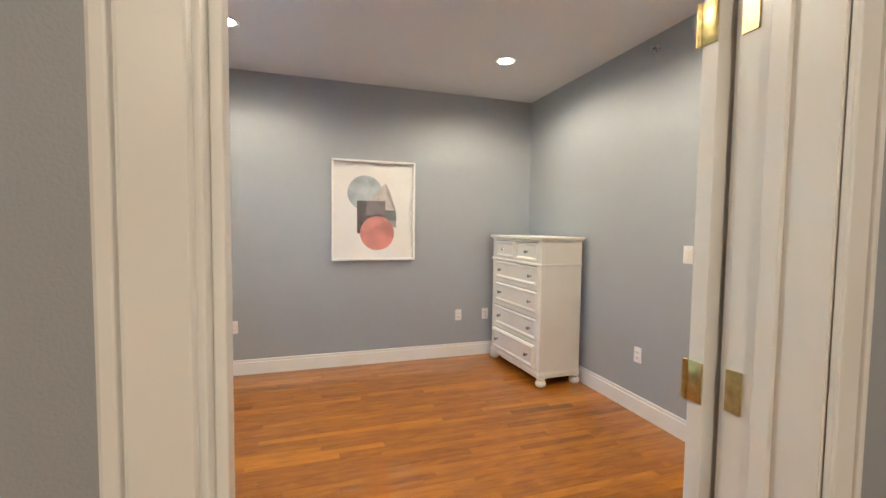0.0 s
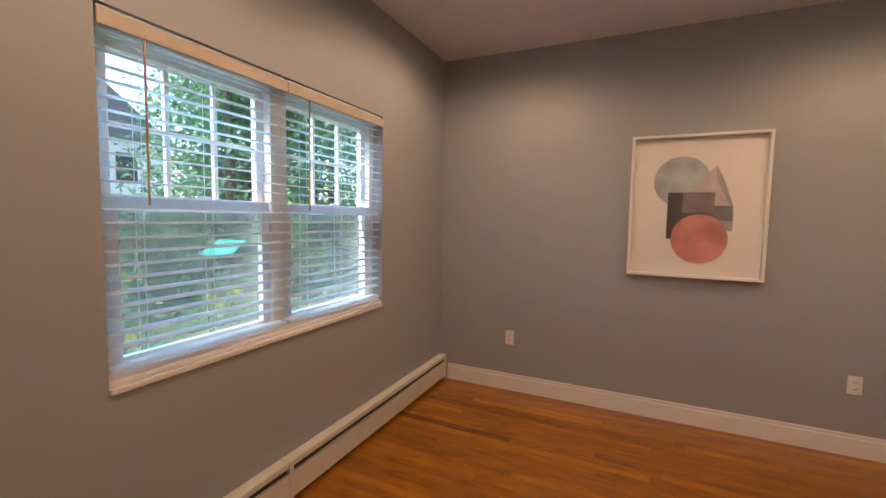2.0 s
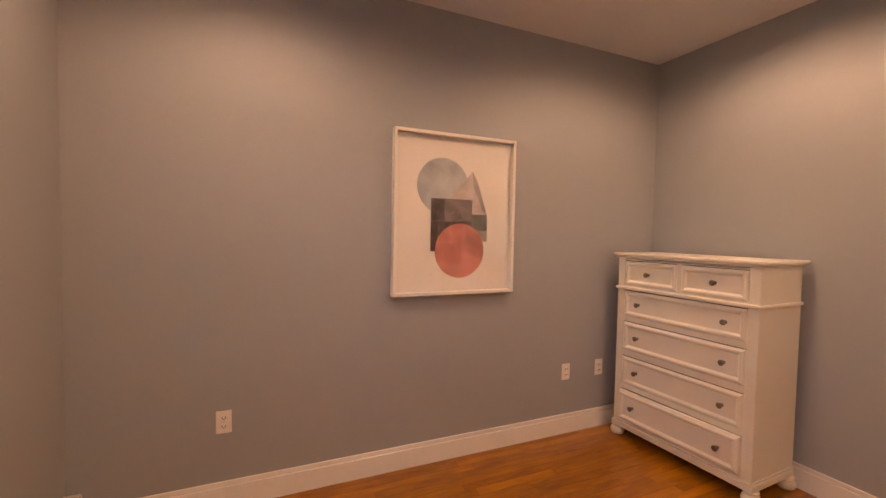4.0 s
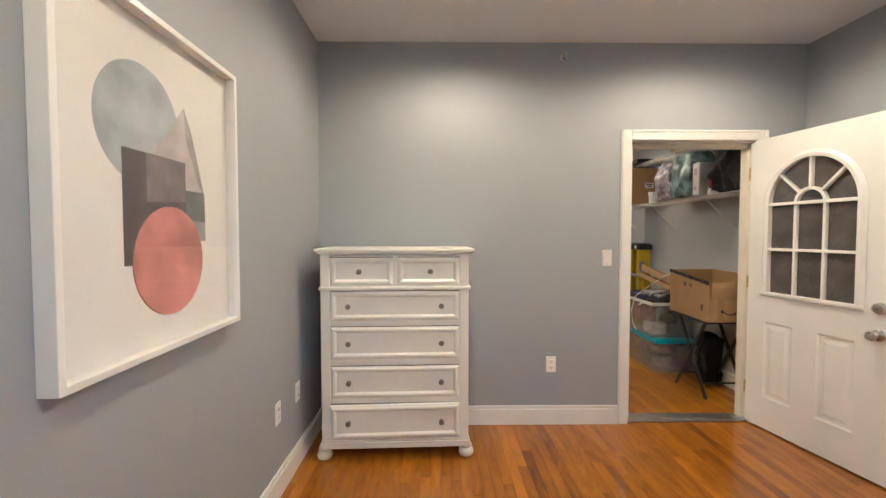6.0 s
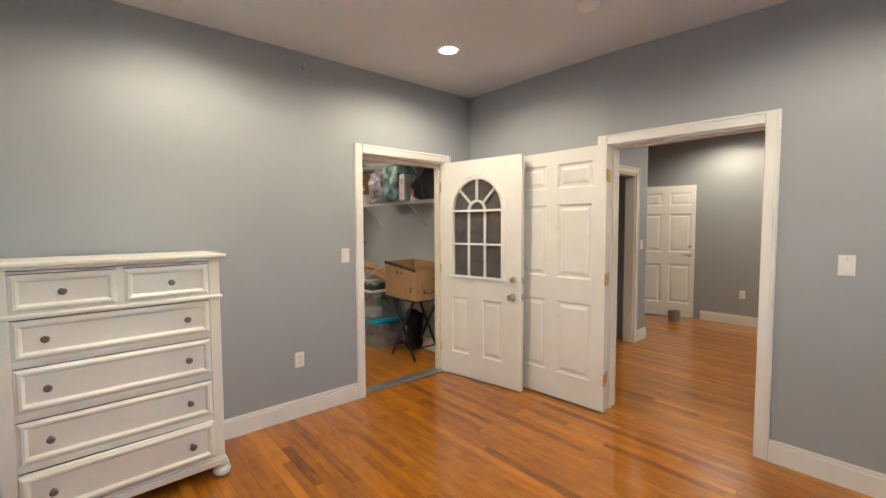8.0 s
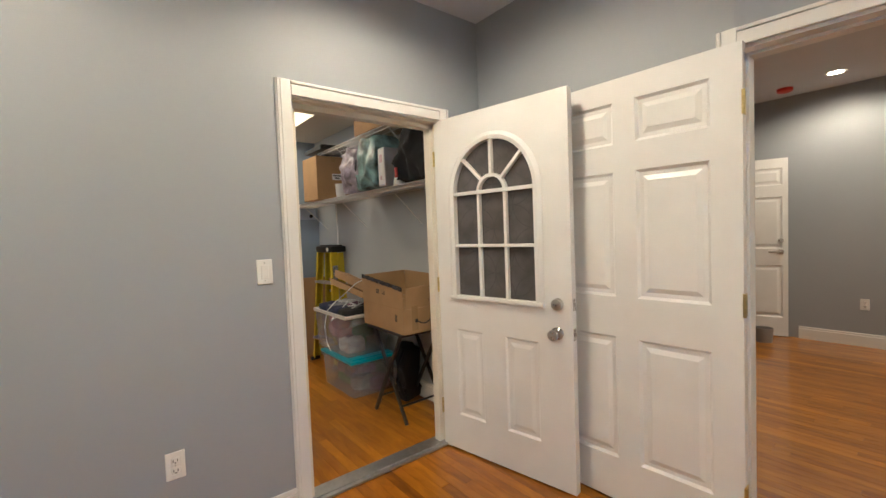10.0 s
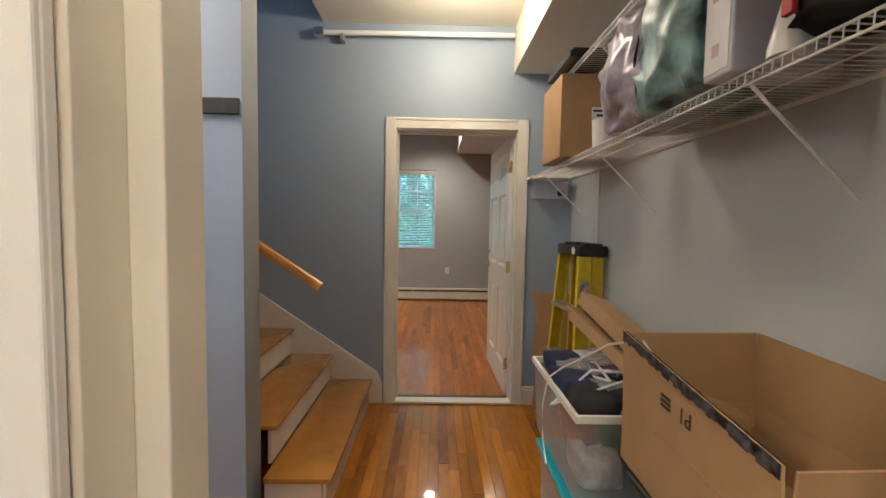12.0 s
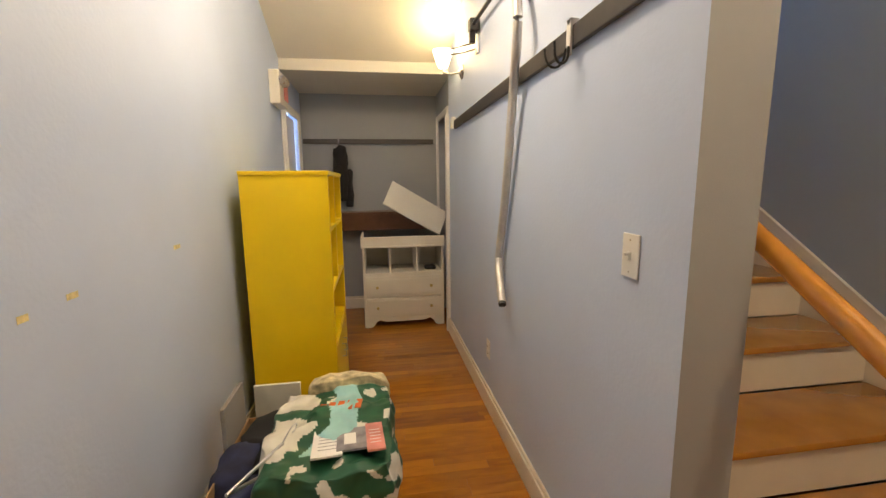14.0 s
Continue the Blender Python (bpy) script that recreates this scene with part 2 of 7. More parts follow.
# ---- mesh tools ----
def box(bm, x0, x1, y0, y1, z0, z1, bevel=0.0, m=None):
    co = [(x, y, z) for z in (z0, z1) for y in (y0, y1) for x in (x0, x1)]
    vs = [bm.verts.new(Vector(c)) for c in co]
    fs = [bm.faces.new([vs[i] for i in f]) for f in ((0, 2, 3, 1), (4, 5, 7, 6), (0, 1, 5, 4), (2, 6, 7, 3), (1, 3, 7, 5), (0, 4, 6, 2))]
    if bevel:
        es = {e for f in fs for e in f.edges}
        r = bmesh.ops.bevel(bm, geom=list(es), offset=bevel, segments=2, affect="EDGES", profile=0.5)
        vs = list({v for f in r["faces"] for v in f.verts} | {v for v in vs if v.is_valid})
    if m is not None:
        bmesh.ops.transform(bm, matrix=m, verts=vs)
    return vs


def rod(bm, a, b, r, r2=None, n=12, caps=True):
    a, b = Vector(a), Vector(b)
    d = b - a
    m = Matrix.Translation((a + b) / 2) @ d.to_track_quat("Z", "Y").to_matrix().to_4x4()
    return bmesh.ops.create_cone(bm, cap_ends=caps, segments=n, radius1=r, radius2=r if r2 is None else r2, depth=d.length, matrix=m)["verts"]


def lathe(bm, profile, m=None, n=20):
    """Turns (radius, height) pairs round z."""
    rings = []
    for r, z in profile:
        ring = []
        for i in range(n):
            v = Vector((r * math.cos(2 * math.pi * i / n), r * math.sin(2 * math.pi * i / n), z))
            ring.append(bm.verts.new(m @ v if m else v))
        rings.append(ring)
    for a, b in zip(rings, rings[1:]):
        for i in range(n):
            bm.faces.new((a[i], a[(i + 1) % n], b[(i + 1) % n], b[i]))
    bm.faces.new(list(reversed(rings[0])))
    bm.faces.new(rings[-1])


def tube(bm, pts, r, n=10):
    """A bent tube through points."""
    pts = [Vector(p) for p in pts]
    rings = []
    for i, p in enumerate(pts):
        d = (pts[min(i + 1, len(pts) - 1)] - pts[max(i - 1, 0)]).normalized()
        q = d.to_track_quat("Z", "Y")
        rings.append([bm.verts.new(p + q @ Vector((r * math.cos(2 * math.pi * k / n), r * math.sin(2 * math.pi * k / n), 0))) for k in range(n)])
    for a, b in zip(rings, rings[1:]):
        for k in range(n):
            bm.faces.new((a[k], a[(k + 1) % n], b[(k + 1) % n], b[k]))
    bm.faces.new(list(reversed(rings[0])))
    bm.faces.new(rings[-1])


def mesh(name, bm, mats, smooth=0):
    me = bpy.data.meshes.new(name)
    bmesh.ops.recalc_face_normals(bm, faces=bm.faces)
    bm.to_mesh(me)
    bm.free()
    for mt in (mats if isinstance(mats, (list, tuple)) else [mats]):
        me.materials.append(mt)
    if smooth:
        for p in me.polygons:
            p.use_smooth = True
        if smooth < 180:
            me.set_sharp_from_angle(angle=radians(smooth))
    return me


def part(name, bm, mat, parent, label="", smooth=0):
    ob = new(name, mesh(name, bm, mat, smooth))
    ob.parent = parent
    if label:
        tagged(ob, label)
    return ob


def solo(name, bm, mat, label, category, kind="", group="", smooth=0):
    return tagged(new(name, mesh(name, bm, mat, smooth)), label, category, group, kind)


def thing(name, label, category, m=None, group="", kind=""):
    ob = tagged(new(name), label, category, group, kind)
    ob.empty_display_size = 0.1
    if m is not None:
        ob.matrix_basis = m
    return ob


def boxes(*rows, bevel=0.0):
    bm = bmesh.new()
    for r in rows:
        box(bm, *r, bevel=bevel)
    return bm


def wall_along_y(x0, x1, y0, y1, z0, z1, holes=()):
    """A wall with real openings (y0, y1, z0, z1)."""
    bm = bmesh.new()
    at = y0
    for a, b, lo, hi in sorted(holes):
        box(bm, x0, x1, at, a, z0, z1)
        if lo > z0:
            box(bm, x0, x1, a, b, z0, lo)
        if hi < z1:
            box(bm, x0, x1, a, b, hi, z1)
        at = b
    box(bm, x0, x1, at, y1, z0, z1)
    return bm


def wall_along_x(x0, x1, y0, y1, z0, z1, holes=()):
    bm = wall_along_y(y0, y1, x0, x1, z0, z1, holes)
    for v in bm.verts:
        v.co.x, v.co.y = v.co.y, v.co.x
    return bm

# ---- structure: bedroom ----
XW, XE, YN, YS, H = -1.28, 2.31, 4.10, 0.63, 2.725
HX, FX, PX, HZ = 2.425, 5.125, 3.815, 2.79
WIN = (1.545, 3.15, 0.81, 2.06)
ENT = (-0.12, 0.850, 0.0, 2.05)
CLO = (0.966, 1.894, 0.0, 2.05)
FAR = (1.03, 1.945, 0.0, 2.055)


def structure(name, bm, mat, label, category="wall"):
    return solo(name, bm, mat, label, category, "structure")


structure("wall_north", boxes((XW - 0.16, XE, YN, YN + 0.12, 0, H)), GREY, "smooth grey painted bedroom wall behind the picture")
structure("wall_west", wall_along_y(XW - 0.16, XW, 0.53, YN, 0, H, [WIN]), GREY, "grey painted wall with the wide window opening")
structure("wall_south", boxes((XW - 0.16, ENT[0], 0.40, 0.53, 0, H), (ENT[1], XE, 0.45, YS, 0, H)), GREY, "grey painted wall with the entrance doorway")
def skewed(vertices):
    """The entrance wall runs slightly out of square: its west end lies 10 cm back in the room, 5 cm in the living room."""
    for v in vertices:
        back = 0.05 + 0.05 * min(1.0, max(0.0, (v.co.y - 0.452) / 0.176))
        v.co.y -= back * (ENT[1] - v.co.x) / (ENT[1] - ENT[0])


bm = boxes((ENT[0], ENT[1], 0.45, YS, 2.05, H))
skewed(bm.verts)
structure("wall_south_head", bm, GREY, "grey painted wall above the entrance doorway")
structure("wall_east", wall_along_y(XE, XE + 0.06, YS, YN + 0.12, 0, HZ, [CLO]), GREY, "grey painted wall with the storage hall doorway")
structure("ceiling", boxes((XW - 0.16, XE, 0.45, YN + 0.12, H, H + 0.12)), CEIL, "flat off-white bedroom ceiling", "ceiling")

# storage hall, corridor and stair
structure("wall_hall_west", wall_along_y(XE + 0.06, HX, YS, 5.46, 0, HZ, [CLO]), BLUE, "pale blue painted corridor wall with scuffs")
structure("wall_hall_south", boxes((XE, FX + 0.14, 0.45, YS, 0, HZ)), PALE, "pale grey wall behind the wire shelves")
structure("wall_hall_east", wall_along_y(FX, FX + 0.08, YS, 6.6, 0, 5.3, [FAR]), SLATE, "slate blue wall beside the stairs with a doorway")
structure("wall_far_room_west", wall_along_y(FX + 0.08, FX + 0.14, -0.6, 6.6, 0, 3.0, [FAR]), GREY, "grey wall of the far room")
bm = boxes((PX, PX + 0.155, 2.450, 5.40, 0, 5.3))
for f in bm.faces:
    c = f.calc_center_median()
    f.material_index = 0 if abs(c.x - PX) < 0.01 else 2 if abs(c.y - 2.45) < 0.01 else 1
structure("wall_partition", bm, [BLUE, SLATE, GREY], "pale blue partition between corridor and stairs")
structure("ceiling_hall", boxes((XE, FX, 0.45, 2.46, HZ, HZ + 0.12), (XE, PX, 2.46, 4.52, HZ, HZ + 0.12)), CEILW, "cream painted hall ceiling", "ceiling")
bm = bmesh.new()
lo = [bm.verts.new(c) for c in ((XE, 4.52, HZ), (PX, 4.52, HZ), (PX, 5.40, 2.39), (XE, 5.40, 2.39))]
hi = [bm.verts.new(v.co + Vector((0, 0, 0.12))) for v in lo]
for f in (lo, list(reversed(hi)), *[(lo[i], hi[i], hi[(i + 1) % 4], lo[(i + 1) % 4]) for i in range(4)]):
    bm.faces.new(f)
structure("ceiling_corridor_slope", bm, CEILW, "cream ceiling sloping down along the corridor", "ceiling")
structure("soffit", boxes((HX, FX, YS, 1.082, 2.462, HZ)), CEILW, "boxed white soffit above the wire shelves", "soffit")
structure("ceiling_corridor_end", boxes((XE, PX + 0.16, 5.402, 6.6, 2.30, HZ + 0.12)), CEILW, "dropped ceiling over the corridor end", "ceiling")
structure("wall_corridor_end", boxes((1.6, 4.4, 6.32, 6.44, 0, 2.30)), GREY, "grey wall at the end of the corridor")
structure("wall_corridor_left", boxes((HX - 0.09, HX, 6.14, 6.32, 0, 2.30), (HX - 0.09, HX, 5.462, 6.14, 2.06, 2.30)), BLUE, "short wall round the corridor side door")
structure("wall_side_closet", boxes((1.55, 1.6, 4.24, 6.44, 0, 2.30), (1.6, XE + 0.05, 4.23, 4.29, 0, 2.30)), GREY, "plain wall closing the side closet")
structure("wall_corridor_right", boxes((PX + 0.02, PX + 0.14, 6.14, 6.32, 0, 2.30), (PX + 0.02, PX + 0.14, 5.402, 6.14, 2.06, 2.30)), GREY, "short wall round the under-stair door")
structure("wall_stair_north", boxes((PX, FX + 0.14, 6.44, 6.6, 0, 5.3)), SLATE, "wall at the head of the stairs")
structure("wall_stair_upper", boxes((PX + 0.155, FX, 2.38, 2.455, HZ + 0.12, 5.3)), SLATE, "wall above the stair opening")
structure("ceiling_stair", boxes((PX, FX + 0.14, 2.38, 6.6, 5.3, 5.4)), CEILW, "ceiling over the stairs", "ceiling")

# far room
structure("wall_far_room_east", wall_along_y(9.45, 9.6, -0.6, 4.4, 0, 3.0, [(1.66, 2.62, 0.92, 2.30)]), GREY, "grey wall of the far room with a window")
structure("wall_far_room_south", boxes((FX + 0.14, 9.45, -0.6, -0.48, 0, 3.0)), GREY, "grey side wall of the far room")
structure("wall_far_room_north", boxes((FX + 0.14, 9.45, 4.28, 4.4, 0, 3.0)), GREY, "grey side wall of the far room")
structure("ceiling_far_room", boxes((FX + 0.14, 9.6, -0.6, 4.4, 3.0, 3.1)), CEIL, "flat ceiling of the far room", "ceiling")
structure("soffit_far_room", boxes((FX + 0.142, 9.448, -0.478, 1.29, 2.6, 2.998)), CEIL, "white boxed soffit in the far room", "soffit")

# living room seen through the entrance
structure("wall_living_east", wall_along_y(1.55, 1.67, -1.74, 0.45, 0, H, [(-1.42, -0.62, 0, 2.05)]), SLATE, "blue-grey wall with a cased doorway")
structure("wall_living_far", boxes((-3.12, 3.4, -3.57, -3.45, 0, H)), GREY, "grey far wall of the living room")
structure("wall_living_return", boxes((1.67, 3.4, -1.74, -1.62, 0, H)), GREY, "grey return wall")
structure("wall_living_side", boxes((3.28, 3.4, -3.45, -1.74, 0, H)), GREY, "grey side wall")
structure("wall_living_west", boxes((-3.12, -3.0, -3.45, 0.45, 0, H)), GREY, "grey wall at the far side of the living room")
structure("wall_living_north", boxes((-3.12, XW - 0.16, 0.45, 0.57, 0, H)), GREY, "grey wall of the living room")
structure("wall_cupboard", boxes((2.4, 2.5, -1.62, 0.45, 0, H)), GREY, "plain wall inside the cupboard")
structure("ceiling_living", boxes((-3.12, 3.4, -3.57, 0.45, H, H + 0.12)), CEIL, "flat off-white living room ceiling", "ceiling")

# ---- trim ----
def casing(name, wall_at, out, a, b, top, along, mat, label, width=0.073, sill=False, first=0.0):
    """Door casing on one face of a wall: two legs and a head, stepped in profile. out: -1 or 1, the way it stands proud."""
    th = thing(name, label, "door trim", kind="structure")

    def strip(nm, u0, u1, z0, z1, inner, step=0.0):
        bm = bmesh.new()
        for k, (d0, d1, thick) in enumerate(((0, 1, 0.012), (0.0, 0.72, 0.017), (0.72, 0.95, 0.022))):
            if inner == "hi":
                p0, p1 = u0 + (u1 - u0) * (1 - d1), u0 + (u1 - u0) * (1 - d0)
                q = (p0, p1, z0, z1)
            elif inner == "lo":
                p0, p1 = u0 + (u1 - u0) * d0, u0 + (u1 - u0) * d1
                q = (p0, p1, z0, z1)
            else:
                q = (u0, u1, z0 + (z1 - z0) * d0, z0 + (z1 - z0) * d1)
            e = 0.0007 * k
            q = (q[0] + (e if inner != "top" else 0), q[1] - (e if inner != "top" else 0), q[2] + (e if inner == "top" else 0), q[3] - e)
            lo, hi = sorted((wall_at + step + out * (0.0005 + e), wall_at + step + out * thick))
            if along == "y":
                box(bm, lo, hi, q[0], q[1], q[2], q[3], bevel=0.0025)
            else:
                box(bm, q[0], q[1], lo, hi, q[2], q[3], bevel=0.0025)
        part(nm, bm, mat, th)

    strip("leg", a - width, a, 0.0, top + width, "hi", first)
    strip("leg", b, b + width, 0.0, top + width, "lo")
    strip("head", a, b, top, top + width, "top")
    return th


def jamb(name, x0, x1, y0, y1, top, along, mat, label, stop=None, wide=0.035, deep=0.012, first=0.0):
    """The lining of a doorway."""
    th = thing(name, label, "door frame", kind="structure")
    t = 0.018
    if along == "y":
        for r in ((x0, x1, y0, y0 + t, 0, top), (x0, x1, y1 - t, y1, 0, top), (x0, x1, y0 + t, y1 - t, top - t, top)):
            part("lining", boxes(r, bevel=0.001), mat, th)
        if stop:
            for r in ((stop, stop + wide, y0 + t, y0 + t + deep, 0, top - t), (stop, stop + wide, y1 - t - deep, y1 - t, 0, top - t), (stop, stop + wide, y0 + t, y1 - t, top - t - deep, top - t)):
                part("stop", boxes(r, bevel=0.002), mat, th)
    else:
        for r in ((x0, x0 + t, y0 + first / 2, y1 + first, 0, top), (x1 - t, x1, y0, y1, 0, top), (x0 + t, x1 - t, y0, y1, top - t, top)):
            part("lining", boxes(r, bevel=0.001), mat, th)
        if stop:
            for r in ((x0 + t, x0 + t + 0.012, stop + first, stop + first + 0.035, 0, top - t), (x1 - t - 0.012, x1 - t, stop, stop + 0.035, 0, top - t), (x0 + t, x1 - t, stop, stop + 0.035, top - t - 0.012, top - t)):
                part("stop", boxes(r, bevel=0.002), mat, th)
    return th


casing("trim_entrance_room", YS, 1, ENT[0] + 0.012, ENT[1] - 0.012, 2.045, "x", TRIM, "white door casing round the entrance", first=-0.10)
casing("trim_entrance_hall", 0.45, -1, ENT[0] + 0.012, ENT[1] - 0.012, 2.045, "x", TRIM, "white door casing on the living room side", first=-0.05)
jamb("door_frame_1", ENT[0], ENT[1], 0.452, 0.628, 2.05, "x", TRIM, "white lining of the entrance doorway", stop=0.53, first=-0.10)
for nm in ("trim_entrance_room", "trim_entrance_hall", "door_frame_1"):
    for piece in bpy.data.objects[nm].children:
        across = [v.co.x for v in piece.data.vertices]
        if max(across) - min(across) > 0.5:
            skewed(piece.data.vertices)
casing("trim_storage_room", XE, -1, CLO[0] + 0.012, CLO[1] - 0.012, 2.045, "y", TRIM, "white door casing round the storage hall door")
casing("trim_storage_hall", HX, 1, CLO[0] + 0.012, CLO[1] - 0.012, 2.045, "y", TRIM, "white door casing on the hall side")
jamb("door_frame_2", XE + 0.002, HX - 0.002, CLO[0], CLO[1], 2.05, "y", CREAM, "lining of the storage hall doorway", stop=2.362, wide=0.058, deep=0.030)
casing("trim_far_hall", FX, -1, FAR[0] + 0.012, FAR[1] - 0.012, 2.05, "y", CREAM, "cream door casing beside the stairs", width=0.08)
casing("trim_far_room", FX + 0.14, 1, FAR[0] + 0.012, FAR[1] - 0.012, 2.05, "y", CREAM, "cream door casing in the far room", width=0.08)
jamb("door_frame_3", FX + 0.002, FX + 0.138, FAR[0], FAR[1], 2.055, "y", CREAM, "cream lining of the far doorway", stop=FX + 0.05)
casing("trim_living", 1.55, -1, -1.42, -0.62, 2.05, "y", TRIM, "white casing of a side doorway")
jamb("door_frame_4", 1.552, 1.668, -1.42, -0.62, 2.05, "y", TRIM, "white lining of a side doorway")


def baseboard(name, runs, mat, label):
    """Runs of skirting: (x0, x1, y0, y1) of the board on plan, with a thinner moulded cap."""
    th = thing(name, label, "baseboard", kind="structure")
    for x0, x1, y0, y1, side in runs:
        bm = bmesh.new()
        box(bm, x0, x1, y0, y1, 0.0, 0.112, bevel=0.002)
        d = 0.006
        c = {"n": (x0, x1, y0 + d, y1), "s": (x0, x1, y0, y1 - d), "e": (x0 + d, x1, y0, y1), "w": (x0, x1 - d, y0, y1)}[side]
        box(bm, *c, 0.1125, 0.138, bevel=0.004)
        part("board", bm, mat, th)
    return th


B = 0.017
baseboard("baseboard_bedroom", [(XW + 0.075, XE, YN - B, YN, "n"), (XE - B, XE, CLO[1] + 0.062, YN - B, "e"), (XE - B, XE, YS, CLO[0] - 0.062, "e"),
                                (XW, ENT[0] - 0.062, 0.53, 0.53 + B, "s"), (ENT[1] + 0.062, XE - B, YS, YS + B, "s")], TRIM, "white moulded baseboard round the bedroom")
baseboard("baseboard_hall", [(PX - B, PX, 2.450, 5.40, "e"), (HX, HX + B, CLO[1] + 0.062, 5.46, "w"), (HX, FX, YS, YS + B, "s"), (FX - B, FX, YS + B, FAR[0] - 0.07, "e"),
                             (2.34, 3.0, 6.32 - B, 6.32, "n")], CREAM, "cream moulded baseboard along hall and corridor")
baseboard("baseboard_living", [(-3.0, 1.45, -3.45, -3.45 + B, "s"), (1.55 - B, 1.55, -1.74, -1.495, "e"), (1.533, 1.67, -1.74 - B, -1.74, "n")], TRIM, "white baseboard in the living room")

# thresholds
solo("threshold_storage", boxes((XE + 0.005, HX + 0.02, CLO[0] + 0.02, CLO[1] - 0.02, 0.004, 0.018), (XE + 0.03, XE + 0.05, CLO[0] + 0.02, CLO[1] - 0.02, 0.018, 0.024), bevel=0.002), STEEL, "worn grey metal door threshold", "threshold", "structure")
solo("threshold_far", boxes((FX - 0.03, FX + 0.06, FAR[0] + 0.02, FAR[1] - 0.02, 0.004, 0.022), bevel=0.004), CREAM, "white stone saddle in the far doorway", "threshold", "structure")
solo("threshold_far_strip", boxes((FX + 0.062, FX + 0.12, FAR[0] + 0.02, FAR[1] - 0.02, 0.004, 0.016), bevel=0.002), BLACK, "dark strip behind the stone saddle", "threshold", "structure")


# ---- doors ----
def panel(bm, u0, u1, z0, z1, face, depth):
    """A raised panel: a sunk field with bevelled edges, seen from the side 'face' of a slab in the u-z plane."""
    s = 1 if face > 0 else -1
    ring = [(u0, z0), (u1, z0), (u1, z1), (u0, z1)]
    steps = ((0.0, 0.0), (0.012, -depth), (0.030, -depth), (0.052, -depth * 0.25))
    loops = []
    for inset, d in steps:
        loops.append([bm.verts.new((u + (inset if u == u0 else -inset), s * (abs(face) + d), z + (inset if z == z0 else -inset))) for u, z in ring])
    for a, b in zip(loops, loops[1:]):
        for i in range(4):
            bm.faces.new((a[i], a[(i + 1) % 4], b[(i + 1) % 4], b[i]))
    bm.faces.new(loops[-1])


def door_slab(bm, w, h, t, holes):
    """Stiles and rails of a slab along +u from the hinge, with the panels left out; z from 0."""
    us = sorted({0, w} | {u for a in holes for u in a[:2]})
    zs = sorted({0, h} | {z for a in holes for z in a[2:]})
    for u0, u1 in zip(us, us[1:]):
        for z0, z1 in zip(zs, zs[1:]):
            if any(a[0] <= u0 and u1 <= a[1] and a[2] <= z0 and z1 <= a[3] for a in holes):
                continue
            for s in (-1, 1):
                v = [bm.verts.new((u, s * t / 2, z)) for u, z in ((u0, z0), (u1, z0), (u1, z1), (u0, z1))]
                bm.faces.new(v if s < 0 else list(reversed(v)))
    for u0, u1 in zip(us, us[1:]):
        for z in (0, h):
            bm.faces.new([bm.verts.new((u, y, z)) for u, y in ((u0, -t / 2), (u1, -t / 2), (u1, t / 2), (u0, t / 2))])
    for z0, z1 in zip(zs, zs[1:]):
        for u in (0, w):
            bm.faces.new([bm.verts.new((u, y, z)) for y, z in ((-t / 2, z0), (t / 2, z0), (t / 2, z1), (-t / 2, z1))])
    bmesh.ops.remove_doubles(bm, verts=bm.verts, dist=0.0002)


SIX = [(a, b, z0, z1) for z0, z1 in ((0.215, 0.815), (1.008, 1.598), (1.728, 1.922)) for a, b in ((0.110, 0.408), (0.512, 0.810))]


def hinge(parent, z, side, t):
    bm = bmesh.new()
    box(bm, -0.004, 0.0005, -t / 2 + 0.002, t / 2 + 0.008, z - 0.045, z + 0.045, bevel=0.001)
    rod(bm, (-0.004, side * (t / 2 + 0.006), z - 0.046), (-0.004, side * (t / 2 + 0.006), z + 0.046), 0.006, n=10)
    part("hinge", bm, BRASS, parent, "worn brass hinge", smooth=40)


def knob(parent, u, z, t, rose=0.032, ball=0.028, mat=None, name="knob"):
    kn = None
    for s in (-1, 1):
        bm = bmesh.new()
        m = Matrix.Translation((u, s * t / 2, z)) @ Euler((radians(-90 * s), 0, 0)).to_matrix().to_4x4()
        lathe(bm, [(rose, 0.0), (rose, 0.006), (rose * 0.8, 0.012), (0.011, 0.016), (0.011, 0.034), (ball * 0.8, 0.040), (ball, 0.052), (ball * 0.92, 0.062), (ball * 0.5, 0.066)], m)
        part(name, bm, mat or NICKEL, parent, "satin nickel round knob", smooth=40)


